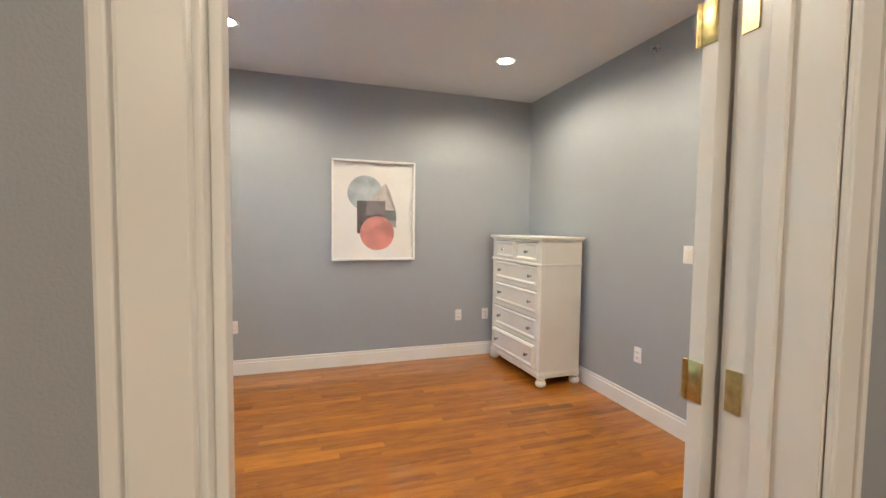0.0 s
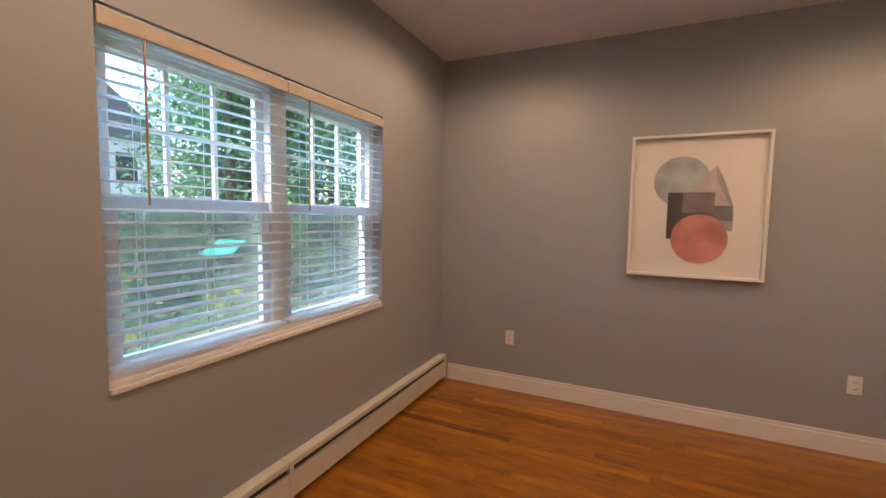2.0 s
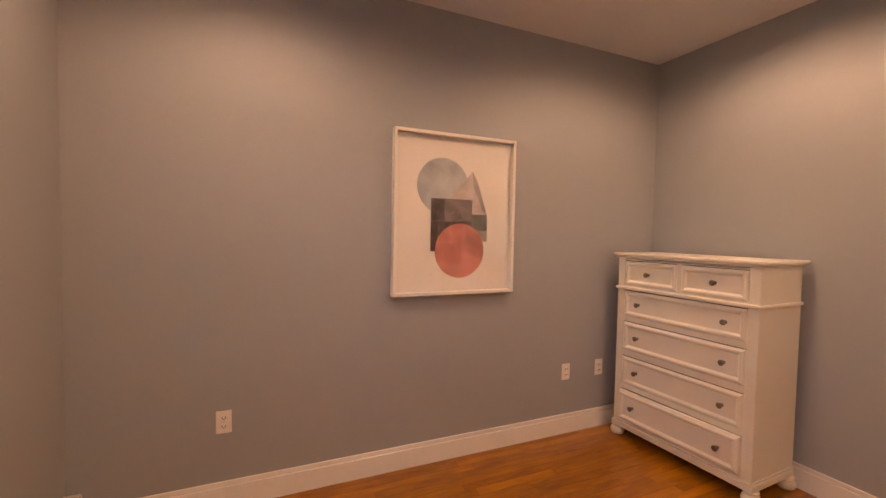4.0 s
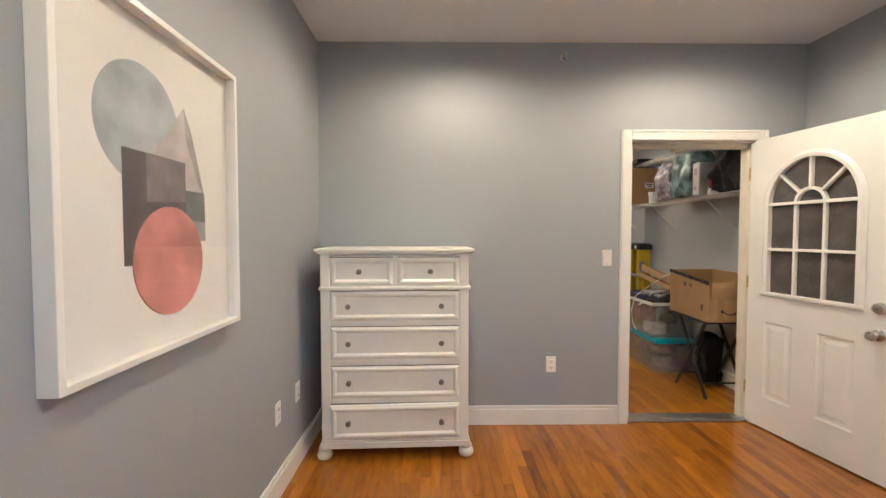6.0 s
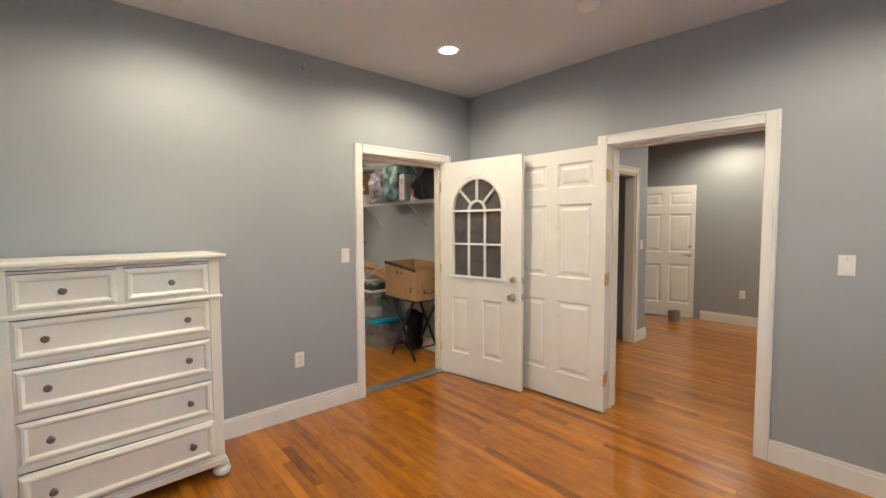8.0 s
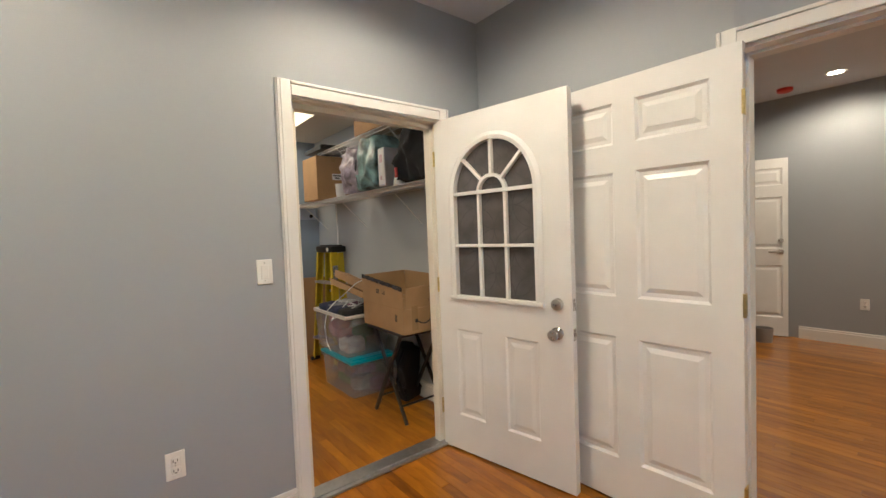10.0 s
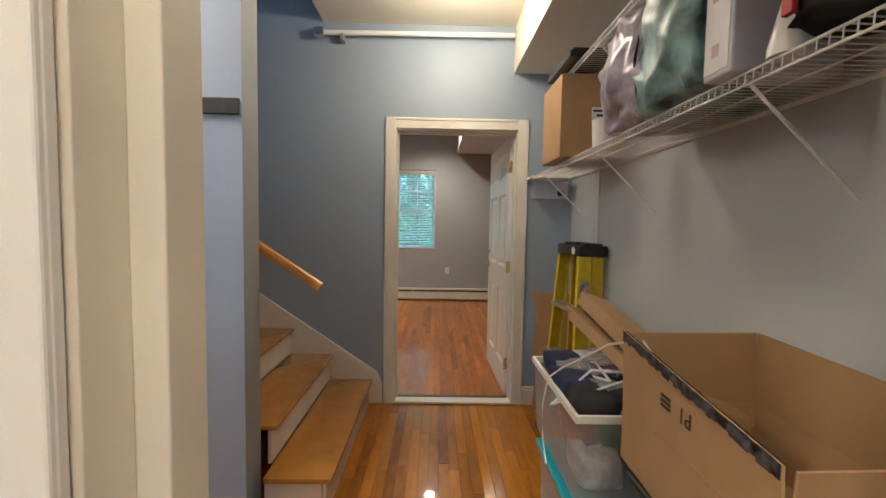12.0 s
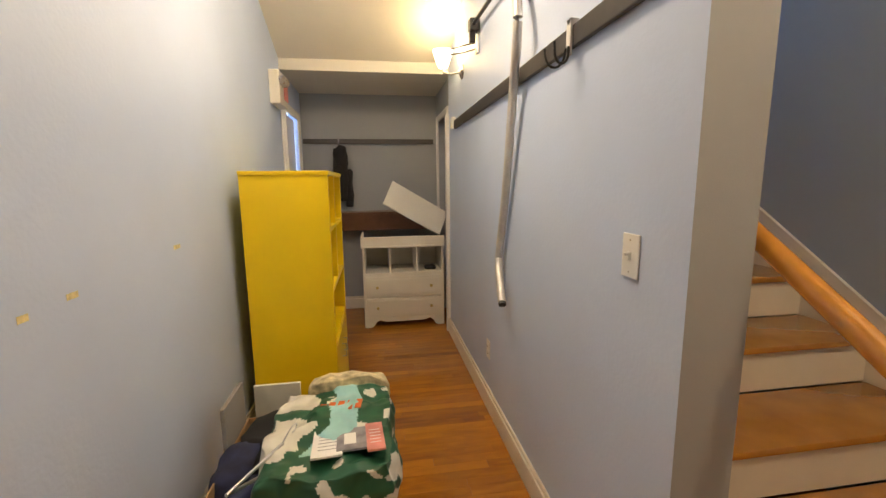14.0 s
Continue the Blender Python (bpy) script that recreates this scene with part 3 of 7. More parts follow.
def six_panel_door(name, m, label, w=0.905, h=2.03, t=0.036, lever=False):
    th = thing(name, label, "door", m)
    bm = bmesh.new()
    door_slab(bm, w, h, t, SIX)
    part("slab", bm, DOORW, th)
    for a, b, z0, z1 in SIX:
        bm = bmesh.new()
        panel(bm, a, b, z0, z1, t / 2, 0.012)
        panel(bm, a, b, z0, z1, -t / 2, 0.012)
        part("raised_panel", bm, DOORW, th)
    for z in (0.25, 1.02, 1.80):
        hinge(th, z, 1, t)
    if lever:
        for s in (-1, 1):
            bm = bmesh.new()
            lathe(bm, [(0.03, 0), (0.03, 0.008), (0.012, 0.012), (0.012, 0.045)], Matrix.Translation((w - 0.065, s * t / 2, 0.97)) @ Euler((radians(-90 * s), 0, 0)).to_matrix().to_4x4())
            box(bm, w - 0.18, w - 0.055, s * (t / 2 + 0.045) - 0.007, s * (t / 2 + 0.045) + 0.007, 0.96, 0.98, bevel=0.004)
            part("lever", bm, NICKEL, th, "satin nickel lever handle", smooth=40)
            bm = bmesh.new()
            lathe(bm, [(0.026, 0), (0.026, 0.012), (0.02, 0.02)], Matrix.Translation((w - 0.065, s * t / 2, 1.10)) @ Euler((radians(-90 * s), 0, 0)).to_matrix().to_4x4())
            part("deadbolt", bm, NICKEL, th, "satin nickel deadbolt", smooth=40)
    else:
        knob(th, w - 0.065, 0.95, t)
    return th


for z in (0.262, 1.032, 1.812):
    bm = boxes((0.8275, 0.8315, 0.592, 0.6265, z - 0.045, z + 0.045), bevel=0.001)
    for dz in (-0.028, 0.0, 0.028):
        rod(bm, (0.8265, 0.605 + 0.01 * (dz == 0), z + dz), (0.8285, 0.605 + 0.01 * (dz == 0), z + dz), 0.004, n=8)
    part("hinge_leaf", bm, BRASS, bpy.data.objects["door_frame_1"], "worn brass hinge leaf")
# the entrance door stands open against the south wall; hinge at its east jamb
six_panel_door("door_1", pose(0.806, 0.678, 0.012, 0, 0, 2.8), "white six-panel door swung fully open against the wall", w=0.93)
six_panel_door("door_3", pose(FX + 0.15, 1.052, 0.012, 0, 0, 2), "white six-panel door standing open into the far room", lever=True)
six_panel_door("door_4", pose(2.36, -3.16, 0.012, 0, 0, 196), "white six-panel door ajar at the living room's end", w=0.86, lever=True)


def arched_glass_door(m):
    th = thing("door_2", "white steel door with an arched leaded window, standing open", "door", m)
    w, h, t = 0.875, 2.03, 0.044
    u0, u1, z0, zs = 0.152, 0.684, 0.965, 1.568
    r, uc = (u1 - u0) / 2, (u0 + u1) / 2
    low = [(0.128, 0.325, 0.22, 0.755), (0.478, 0.685, 0.22, 0.755)]
    # slab: flat faces round the arched opening, as strips
    bm = bmesh.new()
    n = 24
    rise = 1.07
    arc = [(uc - r * math.cos(math.pi * i / n), zs + rise * r * math.sin(math.pi * i / n)) for i in range(n + 1)]
    inner = [(u0, z0)] + arc + [(u1, z0)]
    for s in (-1, 1):
        y = s * t / 2
        quad = lambda *p: bm.faces.new([bm.verts.new((u, y, z)) for u, z in p])
        quad((0, 0.80), (u0, 0.80), (u0, zs), (0, zs))
        quad((u1, 0.80), (w, 0.80), (w, zs), (u1, zs))
        quad((u0, 0.80), (u1, 0.80), (u1, z0), (u0, z0))
        quad((0, zs), (u0, zs), (u0, h), (0, h))
        quad((u1, zs), (w, zs), (w, h), (u1, h))
        for a, b in zip(arc, arc[1:]):
            quad(a, b, (b[0], h), (a[0], h))
        us = [0] + sorted({q for p in low for q in p[:2]}) + [w]
        for a, b in zip(us, us[1:]):
            inside = any(p[0] <= a and b <= p[1] for p in low)
            if inside:
                quad((a, 0), (b, 0), (b, 0.22), (a, 0.22))
                quad((a, 0.755), (b, 0.755), (b, 0.80), (a, 0.80))
            else:
                quad((a, 0), (b, 0), (b, 0.80), (a, 0.80))
    side = [(0, 0), (w, 0), (w, h), (0, h)]
    for loop in (side, inner):
        for a, b in zip(loop, loop[1:] + loop[:1]):
            bm.faces.new([bm.verts.new(c) for c in ((a[0], -t / 2, a[1]), (b[0], -t / 2, b[1]), (b[0], t / 2, b[1]), (a[0], t / 2, a[1]))])
    bmesh.ops.remove_doubles(bm, verts=bm.verts, dist=0.0002)
    part("slab", bm, DOORW, th)
    for p in low:
        bm = bmesh.new()
        panel(bm, *p, t / 2, 0.008)
        panel(bm, *p, -t / 2, 0.008)
        part("raised_panel", bm, DOORW, th)
    # raised frame round the glass, and a wider ledge under it
    for s in (-1, 1):
        y0, y1 = s * t / 2, s * (t / 2 + 0.016)
        bm = bmesh.new()

        def band(pts_in, pts_out):
            for (a, b), (c, d) in zip(zip(pts_in, pts_in[1:]), zip(pts_out, pts_out[1:])):
                mid = lambda p, q: ((p[0] + q[0]) / 2, (p[1] + q[1]) / 2)
                ma, mb = mid(a, c), mid(b, d)
                for q in (((a, y0), (b, y0), (b, y1 * 0.99), (a, y1 * 0.99)), ((a, y1 * 0.99), (b, y1 * 0.99), (mb, y1 + s * 0.004), (ma, y1 + s * 0.004)), ((ma, y1 + s * 0.004), (mb, y1 + s * 0.004), (d, y0 + s * 0.004), (c, y0 + s * 0.004))):
                    bm.faces.new([bm.verts.new((p[0], y, p[1])) for p, y in q])
        off = 0.044
        big = [(uc - (r + off) * math.cos(math.pi * i / n), zs + (rise * r + off) * math.sin(math.pi * i / n)) for i in range(n + 1)]
        band([(u0, z0)] + arc + [(u1, z0)], [(u0 - off, z0)] + big + [(u1 + off, z0)])
        bmesh.ops.remove_doubles(bm, verts=bm.verts, dist=0.0002)
        lo, hi = sorted((y0, s * (t / 2 + 0.018)))
        box(bm, u0 - off - 0.004, u1 + off - 0.004, lo, hi, z0 - 0.024, z0, bevel=0.004)
        part("glazing_frame", bm, DOORW, th, smooth=35)
        # glazing bars and the sunburst
        lo, hi = sorted((s * 0.006, s * (t / 2 + 0.010)))
        for q in ((u0, u1, 1.262 - 0.009, 1.262 + 0.009), (u0, u1, zs - 0.010, zs + 0.010)):
            part("glazing_bar", boxes((q[0], q[1], lo, hi, q[2], q[3]), bevel=0.003), DOORW, th)
        for k in (1, 2):
            u = u0 + (u1 - u0) * k / 3
            part("glazing_bar", boxes((u - 0.009, u + 0.009, lo, hi, z0, zs - 0.01), bevel=0.003), DOORW, th)
        r0 = (u1 - u0) / 6
        bm = bmesh.new()
        for a0, a1 in zip(range(0, 180, 12), range(12, 181, 12)):
            v = []
            for y in (lo, hi):
                for a, rr in ((a0, r0 - 0.009), (a1, r0 - 0.009), (a1, r0 + 0.009), (a0, r0 + 0.009)):
                    v.append(bm.verts.new((uc - rr * math.cos(radians(a)), y, zs + rr * math.sin(radians(a)))))
            for f in ((0, 1, 2, 3), (4, 7, 6, 5), (0, 4, 5, 1), (2, 6, 7, 3)):
                bm.faces.new([v[i] for i in f])
        part("sunburst_hub", bm, DOORW, th)
        for a in (45, 90, 135):
            bm = bmesh.new()
            box(bm, r0, (r + 0.004) * (1 + (rise - 1) * math.sin(radians(a)) ** 2), -(hi - lo) / 2, (hi - lo) / 2, -0.009, 0.009, bevel=0.003)
            bmesh.ops.transform(bm, matrix=Matrix.Translation((uc, (lo + hi) / 2, zs)) @ Euler((0, radians(-a), 0)).to_matrix().to_4x4(), verts=bm.verts)
            part("sunburst_bar", bm, DOORW, th)
    bm = bmesh.new()
    for y in (-0.003, 0.003):
        bm.faces.new([bm.verts.new((u, y, z)) for u, z in inner])
    part("leaded_glass", bm, DARKGLASS, th, "dark glass with a pattern of overlapping circles")
    # lead lines: overlapping circles cut to the opening
    bm = bmesh.new()
    R = 0.125
    inside = lambda u, z: u0 + 0.004 < u < u1 - 0.004 and z0 + 0.004 < z and (z < zs or (u - uc) ** 2 + ((z - zs) / rise) ** 2 < (r - 0.004) ** 2)
    for i in range(-1, 6):
        for k in range(-1, 9):
            cu, cz = uc + (i - 2) * R * 1.0, 0.98 + (k) * R * 1.0
            if (i + k) % 2:
                continue
            for a in range(0, 360, 10):
                p = [(cu + q * math.cos(radians(b)), cz + q * math.sin(radians(b))) for b in (a, a + 10) for q in (R - 0.002, R + 0.002)]
                if all(inside(*c) for c in p):
                    for y in (-0.0045, 0.0045):
                        bm.faces.new([bm.verts.new((c[0], y, c[1])) for c in (p[0], p[1], p[3], p[2])])
    part("lead_lines", bm, LEAD, th, "grey lead lines in overlapping circles")
    for z in (0.25, 1.02, 1.80):
        hinge(th, z, -1, t)
    knob(th, 0.795, 0.815, t)
    for s in (-1, 1):
        bm = bmesh.new()
        lathe(bm, [(0.031, 0), (0.031, 0.010), (0.027, 0.024), (0.02, 0.028)], Matrix.Translation((0.80, s * t / 2, 0.964)) @ Euler((radians(-90 * s), 0, 0)).to_matrix().to_4x4())
        part("deadbolt", bm, NICKEL, th, "satin nickel deadbolt cylinder", smooth=40)
    for z in (0.815, 0.964):
        part("latch_plate", boxes((w - 0.0005, w + 0.003, -0.013, 0.013, z - 0.03, z + 0.03), (w, w + 0.011, -0.008, 0.008, z - 0.011, z + 0.011), bevel=0.001), NICKEL, th, "nickel latch plate")
    return th


DARKGLASS = material("dark_textured_glass", (0.105, 0.098, 0.098), 0.14, vary=0.25, scale=7, bump=0.15, bump_scale=40)
LEAD = material("lead_came", (0.052, 0.048, 0.05), 0.5, metal=0.2)
ang = math.degrees(math.atan2(0.835 - 0.987, 1.475 - 2.355))
arched_glass_door(pose(2.342, 0.972, 0.012, 0, 0, ang))

# ---- bedroom things ----
SCREEN = bpy.data.materials.new("insect_mesh")
SCREEN.use_nodes = True
nt = SCREEN.node_tree
mx, tp = nt.nodes.new("ShaderNodeMixShader"), nt.nodes.new("ShaderNodeBsdfTransparent")
mx.inputs[0].default_value = 0.62
nt.nodes["Principled BSDF"].inputs["Base Color"].default_value = (0.42, 0.47, 0.47, 1)
nt.nodes["Principled BSDF"].inputs["Roughness"].default_value = 0.8
nt.links.new(nt.nodes["Principled BSDF"].outputs[0], mx.inputs[1])
nt.links.new(tp.outputs[0], mx.inputs[2])
nt.links.new(mx.outputs[0], nt.nodes["Material Output"].inputs[0])
def bedroom_window():
    y0, y1, z0, z1 = WIN
    th = thing("window_1", "white twin double-hung window with divided upper sashes", "window", kind="structure")
    xo, xi = XW - 0.155, XW - 0.075
    mid = 2.33
    part("window_frame", boxes((xo, xi, y0, y0 + 0.045, z0, z1), (xo, xi, y1 - 0.045, y1, z0, z1), (xo, xi, y0 + 0.045, y1 - 0.045, z1 - 0.05, z1), (xo, xi, y0 + 0.045, y1 - 0.045, z0, z0 + 0.05), bevel=0.003), TRIM, th)
    part("mullion", boxes((xo, xi + 0.012, mid - 0.05, mid + 0.05, z0 + 0.05, z1 - 0.05), bevel=0.003), TRIM, th)
    zm = 1.44
    for a, b in ((y0 + 0.045, mid - 0.05), (mid + 0.05, y1 - 0.045)):
        for lo, hi, x, grid in ((zm - 0.02, z1 - 0.05, xo + 0.012, True), (z0 + 0.05, zm + 0.025, xo + 0.046, False)):
            w = 0.042
            sash = part("sash", boxes((x, x + 0.03, a, a + w, lo, hi), (x, x + 0.03, b - w, b, lo, hi), (x, x + 0.03, a + w, b - w, hi - w, hi), (x, x + 0.03, a + w, b - w, lo, lo + w), bevel=0.003), TRIM, th)
            g = part("pane", boxes((x + 0.012, x + 0.016, a + w, b - w, lo + w, hi - w)), GLASS, sash)
            g.visible_shadow = False
            if grid:
                for k in (1, 2):
                    y = a + w + (b - a - 2 * w) * k / 3
                    part("muntin", boxes((x + 0.004, x + 0.024, y - 0.009, y + 0.009, lo + w, hi - w), bevel=0.002), TRIM, sash)
                z = (lo + hi) / 2
                part("muntin", boxes((x + 0.005, x + 0.023, a + w, b - w, z - 0.009, z + 0.009), bevel=0.002), TRIM, sash)
        s = part("insect_screen", boxes((xo - 0.006, xo - 0.005, a, b, z0 + 0.05, zm)), SCREEN, th, "grey insect mesh over the lower sash")
        s.visible_shadow = False
        part("sash_lock", boxes((xo + 0.078, xo + 0.098, (a + b) / 2 - 0.03, (a + b) / 2 + 0.03, zm + 0.025, zm + 0.04), bevel=0.003), PLASTIC, th)
    part("window_sill", boxes((XW - 0.075, XW + 0.012, y0, y1, z0, z0 + 0.022), (XW - 0.075, XW - 0.004, y0, y1, z0 + 0.022, z0 + 0.040), (XW - 0.075, XW - 0.02, y0, y1, z0 + 0.040, z0 + 0.058), bevel=0.004), TRIM, th, "stepped white sill")


bedroom_window()


def blind(name, x, a, b, z0, z1, facing, label, group, pitch=0.046, depth=0.048, cords=True, tilt=6.0):
    """A slatted blind across y from a to b, hung between z0 and z1."""
    th = thing(name, label, "window blind", group=group)
    part("headrail", boxes((x - 0.028, x + 0.030, a, b, z1 - 0.055, z1 - 0.002), bevel=0.004), BLINDW, th)
    part("valance", boxes((x + facing * 0.0305 - 0.0, x + facing * 0.0305 + 0.012, a - 0.004, b + 0.004, z1 - 0.066, z1 - 0.014), bevel=0.004), VALANCE, th, "cream valance strip")
    n = int((z1 - z0 - 0.10) / pitch)
    bm = bmesh.new()
    half = depth / 2
    pts = [(-half, -0.003), (-half * 0.4, 0.0005), (half * 0.4, 0.0005), (half, -0.003)]
    lo = [[bm.verts.new((px, yy, pz)) for px, pz in pts] for yy in (a + 0.006, b - 0.006)]
    hi = [[bm.verts.new((px, yy, pz + 0.0028)) for px, pz in pts] for yy in (a + 0.006, b - 0.006)]
    for k in range(3):
        bm.faces.new((lo[0][k], lo[0][k + 1], lo[1][k + 1], lo[1][k]))
        bm.faces.new((hi[0][k], hi[1][k], hi[1][k + 1], hi[0][k + 1]))
    for s in (0, 1):
        for k in range(3):
            bm.faces.new((lo[s][k], hi[s][k], hi[s][k + 1], lo[s][k + 1]))
    for k in (0, 3):
        bm.faces.new((lo[0][k], lo[1][k], hi[1][k], hi[0][k]))
    me = mesh("slat", bm, BLINDW)
    rng = random.Random(5)
    for i in range(n):
        ob = new("slat", me)
        ob.parent = th
        ob.matrix_basis = pose(x, 0, z1 - 0.085 - i * pitch + rng.uniform(-0.0012, 0.0012), rng.uniform(-0.06, 0.06), tilt + rng.uniform(-1.2, 1.2), 0)
    part("bottom_rail", boxes((x - 0.026, x + 0.026, a + 0.006, b - 0.006, z0 + 0.004, z0 + 0.020), bevel=0.004), BLINDW, th)
    if cords:
        for f in (0.16, 0.5, 0.84):
            bm = bmesh.new()
            for dx in (-half, half):
                rod(bm, (x + dx, a + (b - a) * f, z0 + 0.02), (x + dx, a + (b - a) * f, z1 - 0.06), 0.0011, n=5)
            part("ladder_cord", bm, BLINDW, th)
        bm = bmesh.new()
        rod(bm, (x + facing * 0.046, a + 0.13, z1 - 0.62), (x + facing * 0.046, a + 0.13, z1 - 0.07), 0.004, n=8)
        part("tilt_wand", bm, WAND, th, "amber plastic wand", smooth=40)
    return th


BLINDW = material("white_blind_slat", (0.76, 0.83, 0.89), 0.35, vary=0.02, scale=8)
nt = BLINDW.node_tree
tl, mx = nt.nodes.new("ShaderNodeBsdfTranslucent"), nt.nodes.new("ShaderNodeMixShader")
tl.inputs[0].default_value, mx.inputs[0].default_value = (0.72, 0.88, 0.97, 1), 0.55
nt.links.new(nt.nodes["Principled BSDF"].outputs[0], mx.inputs[1])
nt.links.new(tl.outputs[0], mx.inputs[2])
nt.links.new(mx.outputs[0], nt.nodes["Material Output"].inputs[0])
VALANCE = material("cream_valance", (0.50, 0.43, 0.36), 0.45, vary=0.04, scale=10)
WAND = material("amber_wand", (0.45, 0.27, 0.16), 0.25, vary=0.1, scale=30)
blind("window_blind", XW - 0.034, WIN[0] + 0.008, 2.318, 0.872, WIN[3] - 0.004, 1, "white slatted blind lowered and open in the wide window", "window blinds")
blind("window_blind", XW - 0.034, 2.332, WIN[1] - 0.008, 0.872, WIN[3] - 0.004, 1, "white slatted blind lowered and open in the wide window", "window blinds")


def baseboard_heater(name, m, length, label, joints=()):
    """A hot-water baseboard heater along +x of its pose, its back at y = 0, its front at y = -0.066."""
    th = thing(name, label, "heater", m)
    part("back_plate", boxes((0, length, -0.006, -0.001, 0.0, 0.215), bevel=0.001), HEATER, th)
    part("front_cover", boxes((0, length, -0.066, -0.058, 0.03, 0.158), (0, length, -0.066, -0.050, 0.150, 0.158), bevel=0.002), HEATER, th)
    part("hood", boxes((0, length, -0.062, -0.006, 0.207, 0.216), (0, length, -0.064, -0.056, 0.186, 0.214), bevel=0.003), HEATER, th)
    part("fin_pack", boxes((0.01, length - 0.01, -0.05, -0.008, 0.05, 0.186)), FINS, th, "dark metal fins")
    for p in (0.0, *joints, length - 0.03):
        part("end_cap", boxes((p, p + 0.03, -0.069, -0.001, 0.0, 0.219), bevel=0.004), HEATER, th)
    return th


baseboard_heater("baseboard_heater", pose(XW, 0.70, 0, 0, 0, 90), 3.38, "long cream baseboard heater under the window", joints=(1.55,))


def framed_picture():
    x0, x1, z0, z1 = 0.198, 1.003, 1.034, 1.997
    y = YN
    th = thing("framed_picture", "abstract coral and grey watercolour print in a white frame", "picture")
    f, d = 0.019, 0.050
    for r in ((x0, x0 + f, z0, z1), (x1 - f, x1, z0, z1), (x0 + f, x1 - f, z1 - f, z1), (x0 + f, x1 - f, z0, z0 + f)):
        part("frame_bar", boxes((r[0], r[1], y - d, y - 0.001, r[2], r[3]), bevel=0.002), TRIM, th)
    yp = y - 0.014
    part("paper", boxes((x0 + f, x1 - f, yp, y - 0.002, z0 + f, z1 - f)), PAPER, th, "off-white art paper")
    sx, sz = (x1 - x0) / 640, (z1 - z0) / 788
    P = lambda px, py: (x0 + px * sx, z1 - py * sz)

    def shape(name, pts, mat, k, label):
        bm = bmesh.new()
        front = [bm.verts.new((u, yp - 0.0006 * (k + 1), z)) for u, z in pts]
        back = [bm.verts.new((u, yp, z)) for u, z in pts]
        bm.faces.new(front)
        for i in range(len(pts)):
            j = (i + 1) % len(pts)
            bm.faces.new((front[i], front[j], back[j], back[i]))
        part(name, bm, mat, th, label)

    disc = lambda cx, cy, r: [(P(cx, cy)[0] + r * sx * math.cos(a * math.pi / 32), P(cx, cy)[1] + r * sx * math.sin(a * math.pi / 32)) for a in range(64)]
    shape("grey_disc", disc(252, 255, 134), WASH_GREY, 0, "blue-grey watercolour disc")
    shape("triangle", [P(282, 322), P(408, 172), P(492, 390), P(405, 390), P(405, 322)], WASH_TRI, 1, "mauve-grey watercolour triangle")
    shape("triangle_shade", [P(408, 172), P(440, 232), P(492, 390), P(470, 372), P(412, 245)], WASH_TRI2, 2, "darker brush stroke")
    shape("dark_square", [P(190, 316), P(408, 316), P(408, 575), P(190, 575)], WASH_DARK, 3, "charcoal watercolour block")
    shape("dark_square_light", [P(262, 318), P(406, 318), P(406, 420), P(262, 430)], WASH_DARK2, 4, "thinner charcoal wash")
    shape("small_block", [P(408, 388), P(492, 388), P(494, 470), P(408, 470)], WASH_GREEN, 5, "dark green-grey wash")
    shape("small_block_fade", [P(408, 470), P(494, 470), P(494, 525), P(420, 525)], WASH_TRI2, 5, "fading grey wash")
    shape("coral_disc", disc(345, 572, 132), WASH_RED, 6, "coral watercolour disc")
    part("glazing", boxes((x0 + f - 0.002, x1 - f + 0.002, y - 0.036, y - 0.034, z0 + f - 0.002, z1 - f + 0.002)), PICGLASS, th, "clear picture glass").visible_shadow = False


PAPER = material("art_paper", (0.78, 0.76, 0.74), 0.8, vary=0.015, scale=8)
WASH_GREY = material("wash_blue_grey", (0.40, 0.44, 0.485), 0.8, vary=0.28, scale=9)
WASH_TRI = material("wash_mauve", (0.50, 0.45, 0.45), 0.8, vary=0.2, scale=12)
WASH_TRI2 = material("wash_grey", (0.33, 0.31, 0.32), 0.8, vary=0.25, scale=12)
WASH_DARK = material("wash_charcoal", (0.10, 0.085, 0.09), 0.8, vary=0.35, scale=14)
WASH_DARK2 = material("wash_charcoal_thin", (0.19, 0.16, 0.17), 0.8, vary=0.35, scale=14)
WASH_GREEN = material("wash_green_grey", (0.15, 0.16, 0.16), 0.8, vary=0.3, scale=14)
WASH_RED = material("wash_coral", (0.60, 0.235, 0.205), 0.8, vary=0.32, scale=8)
framed_picture()


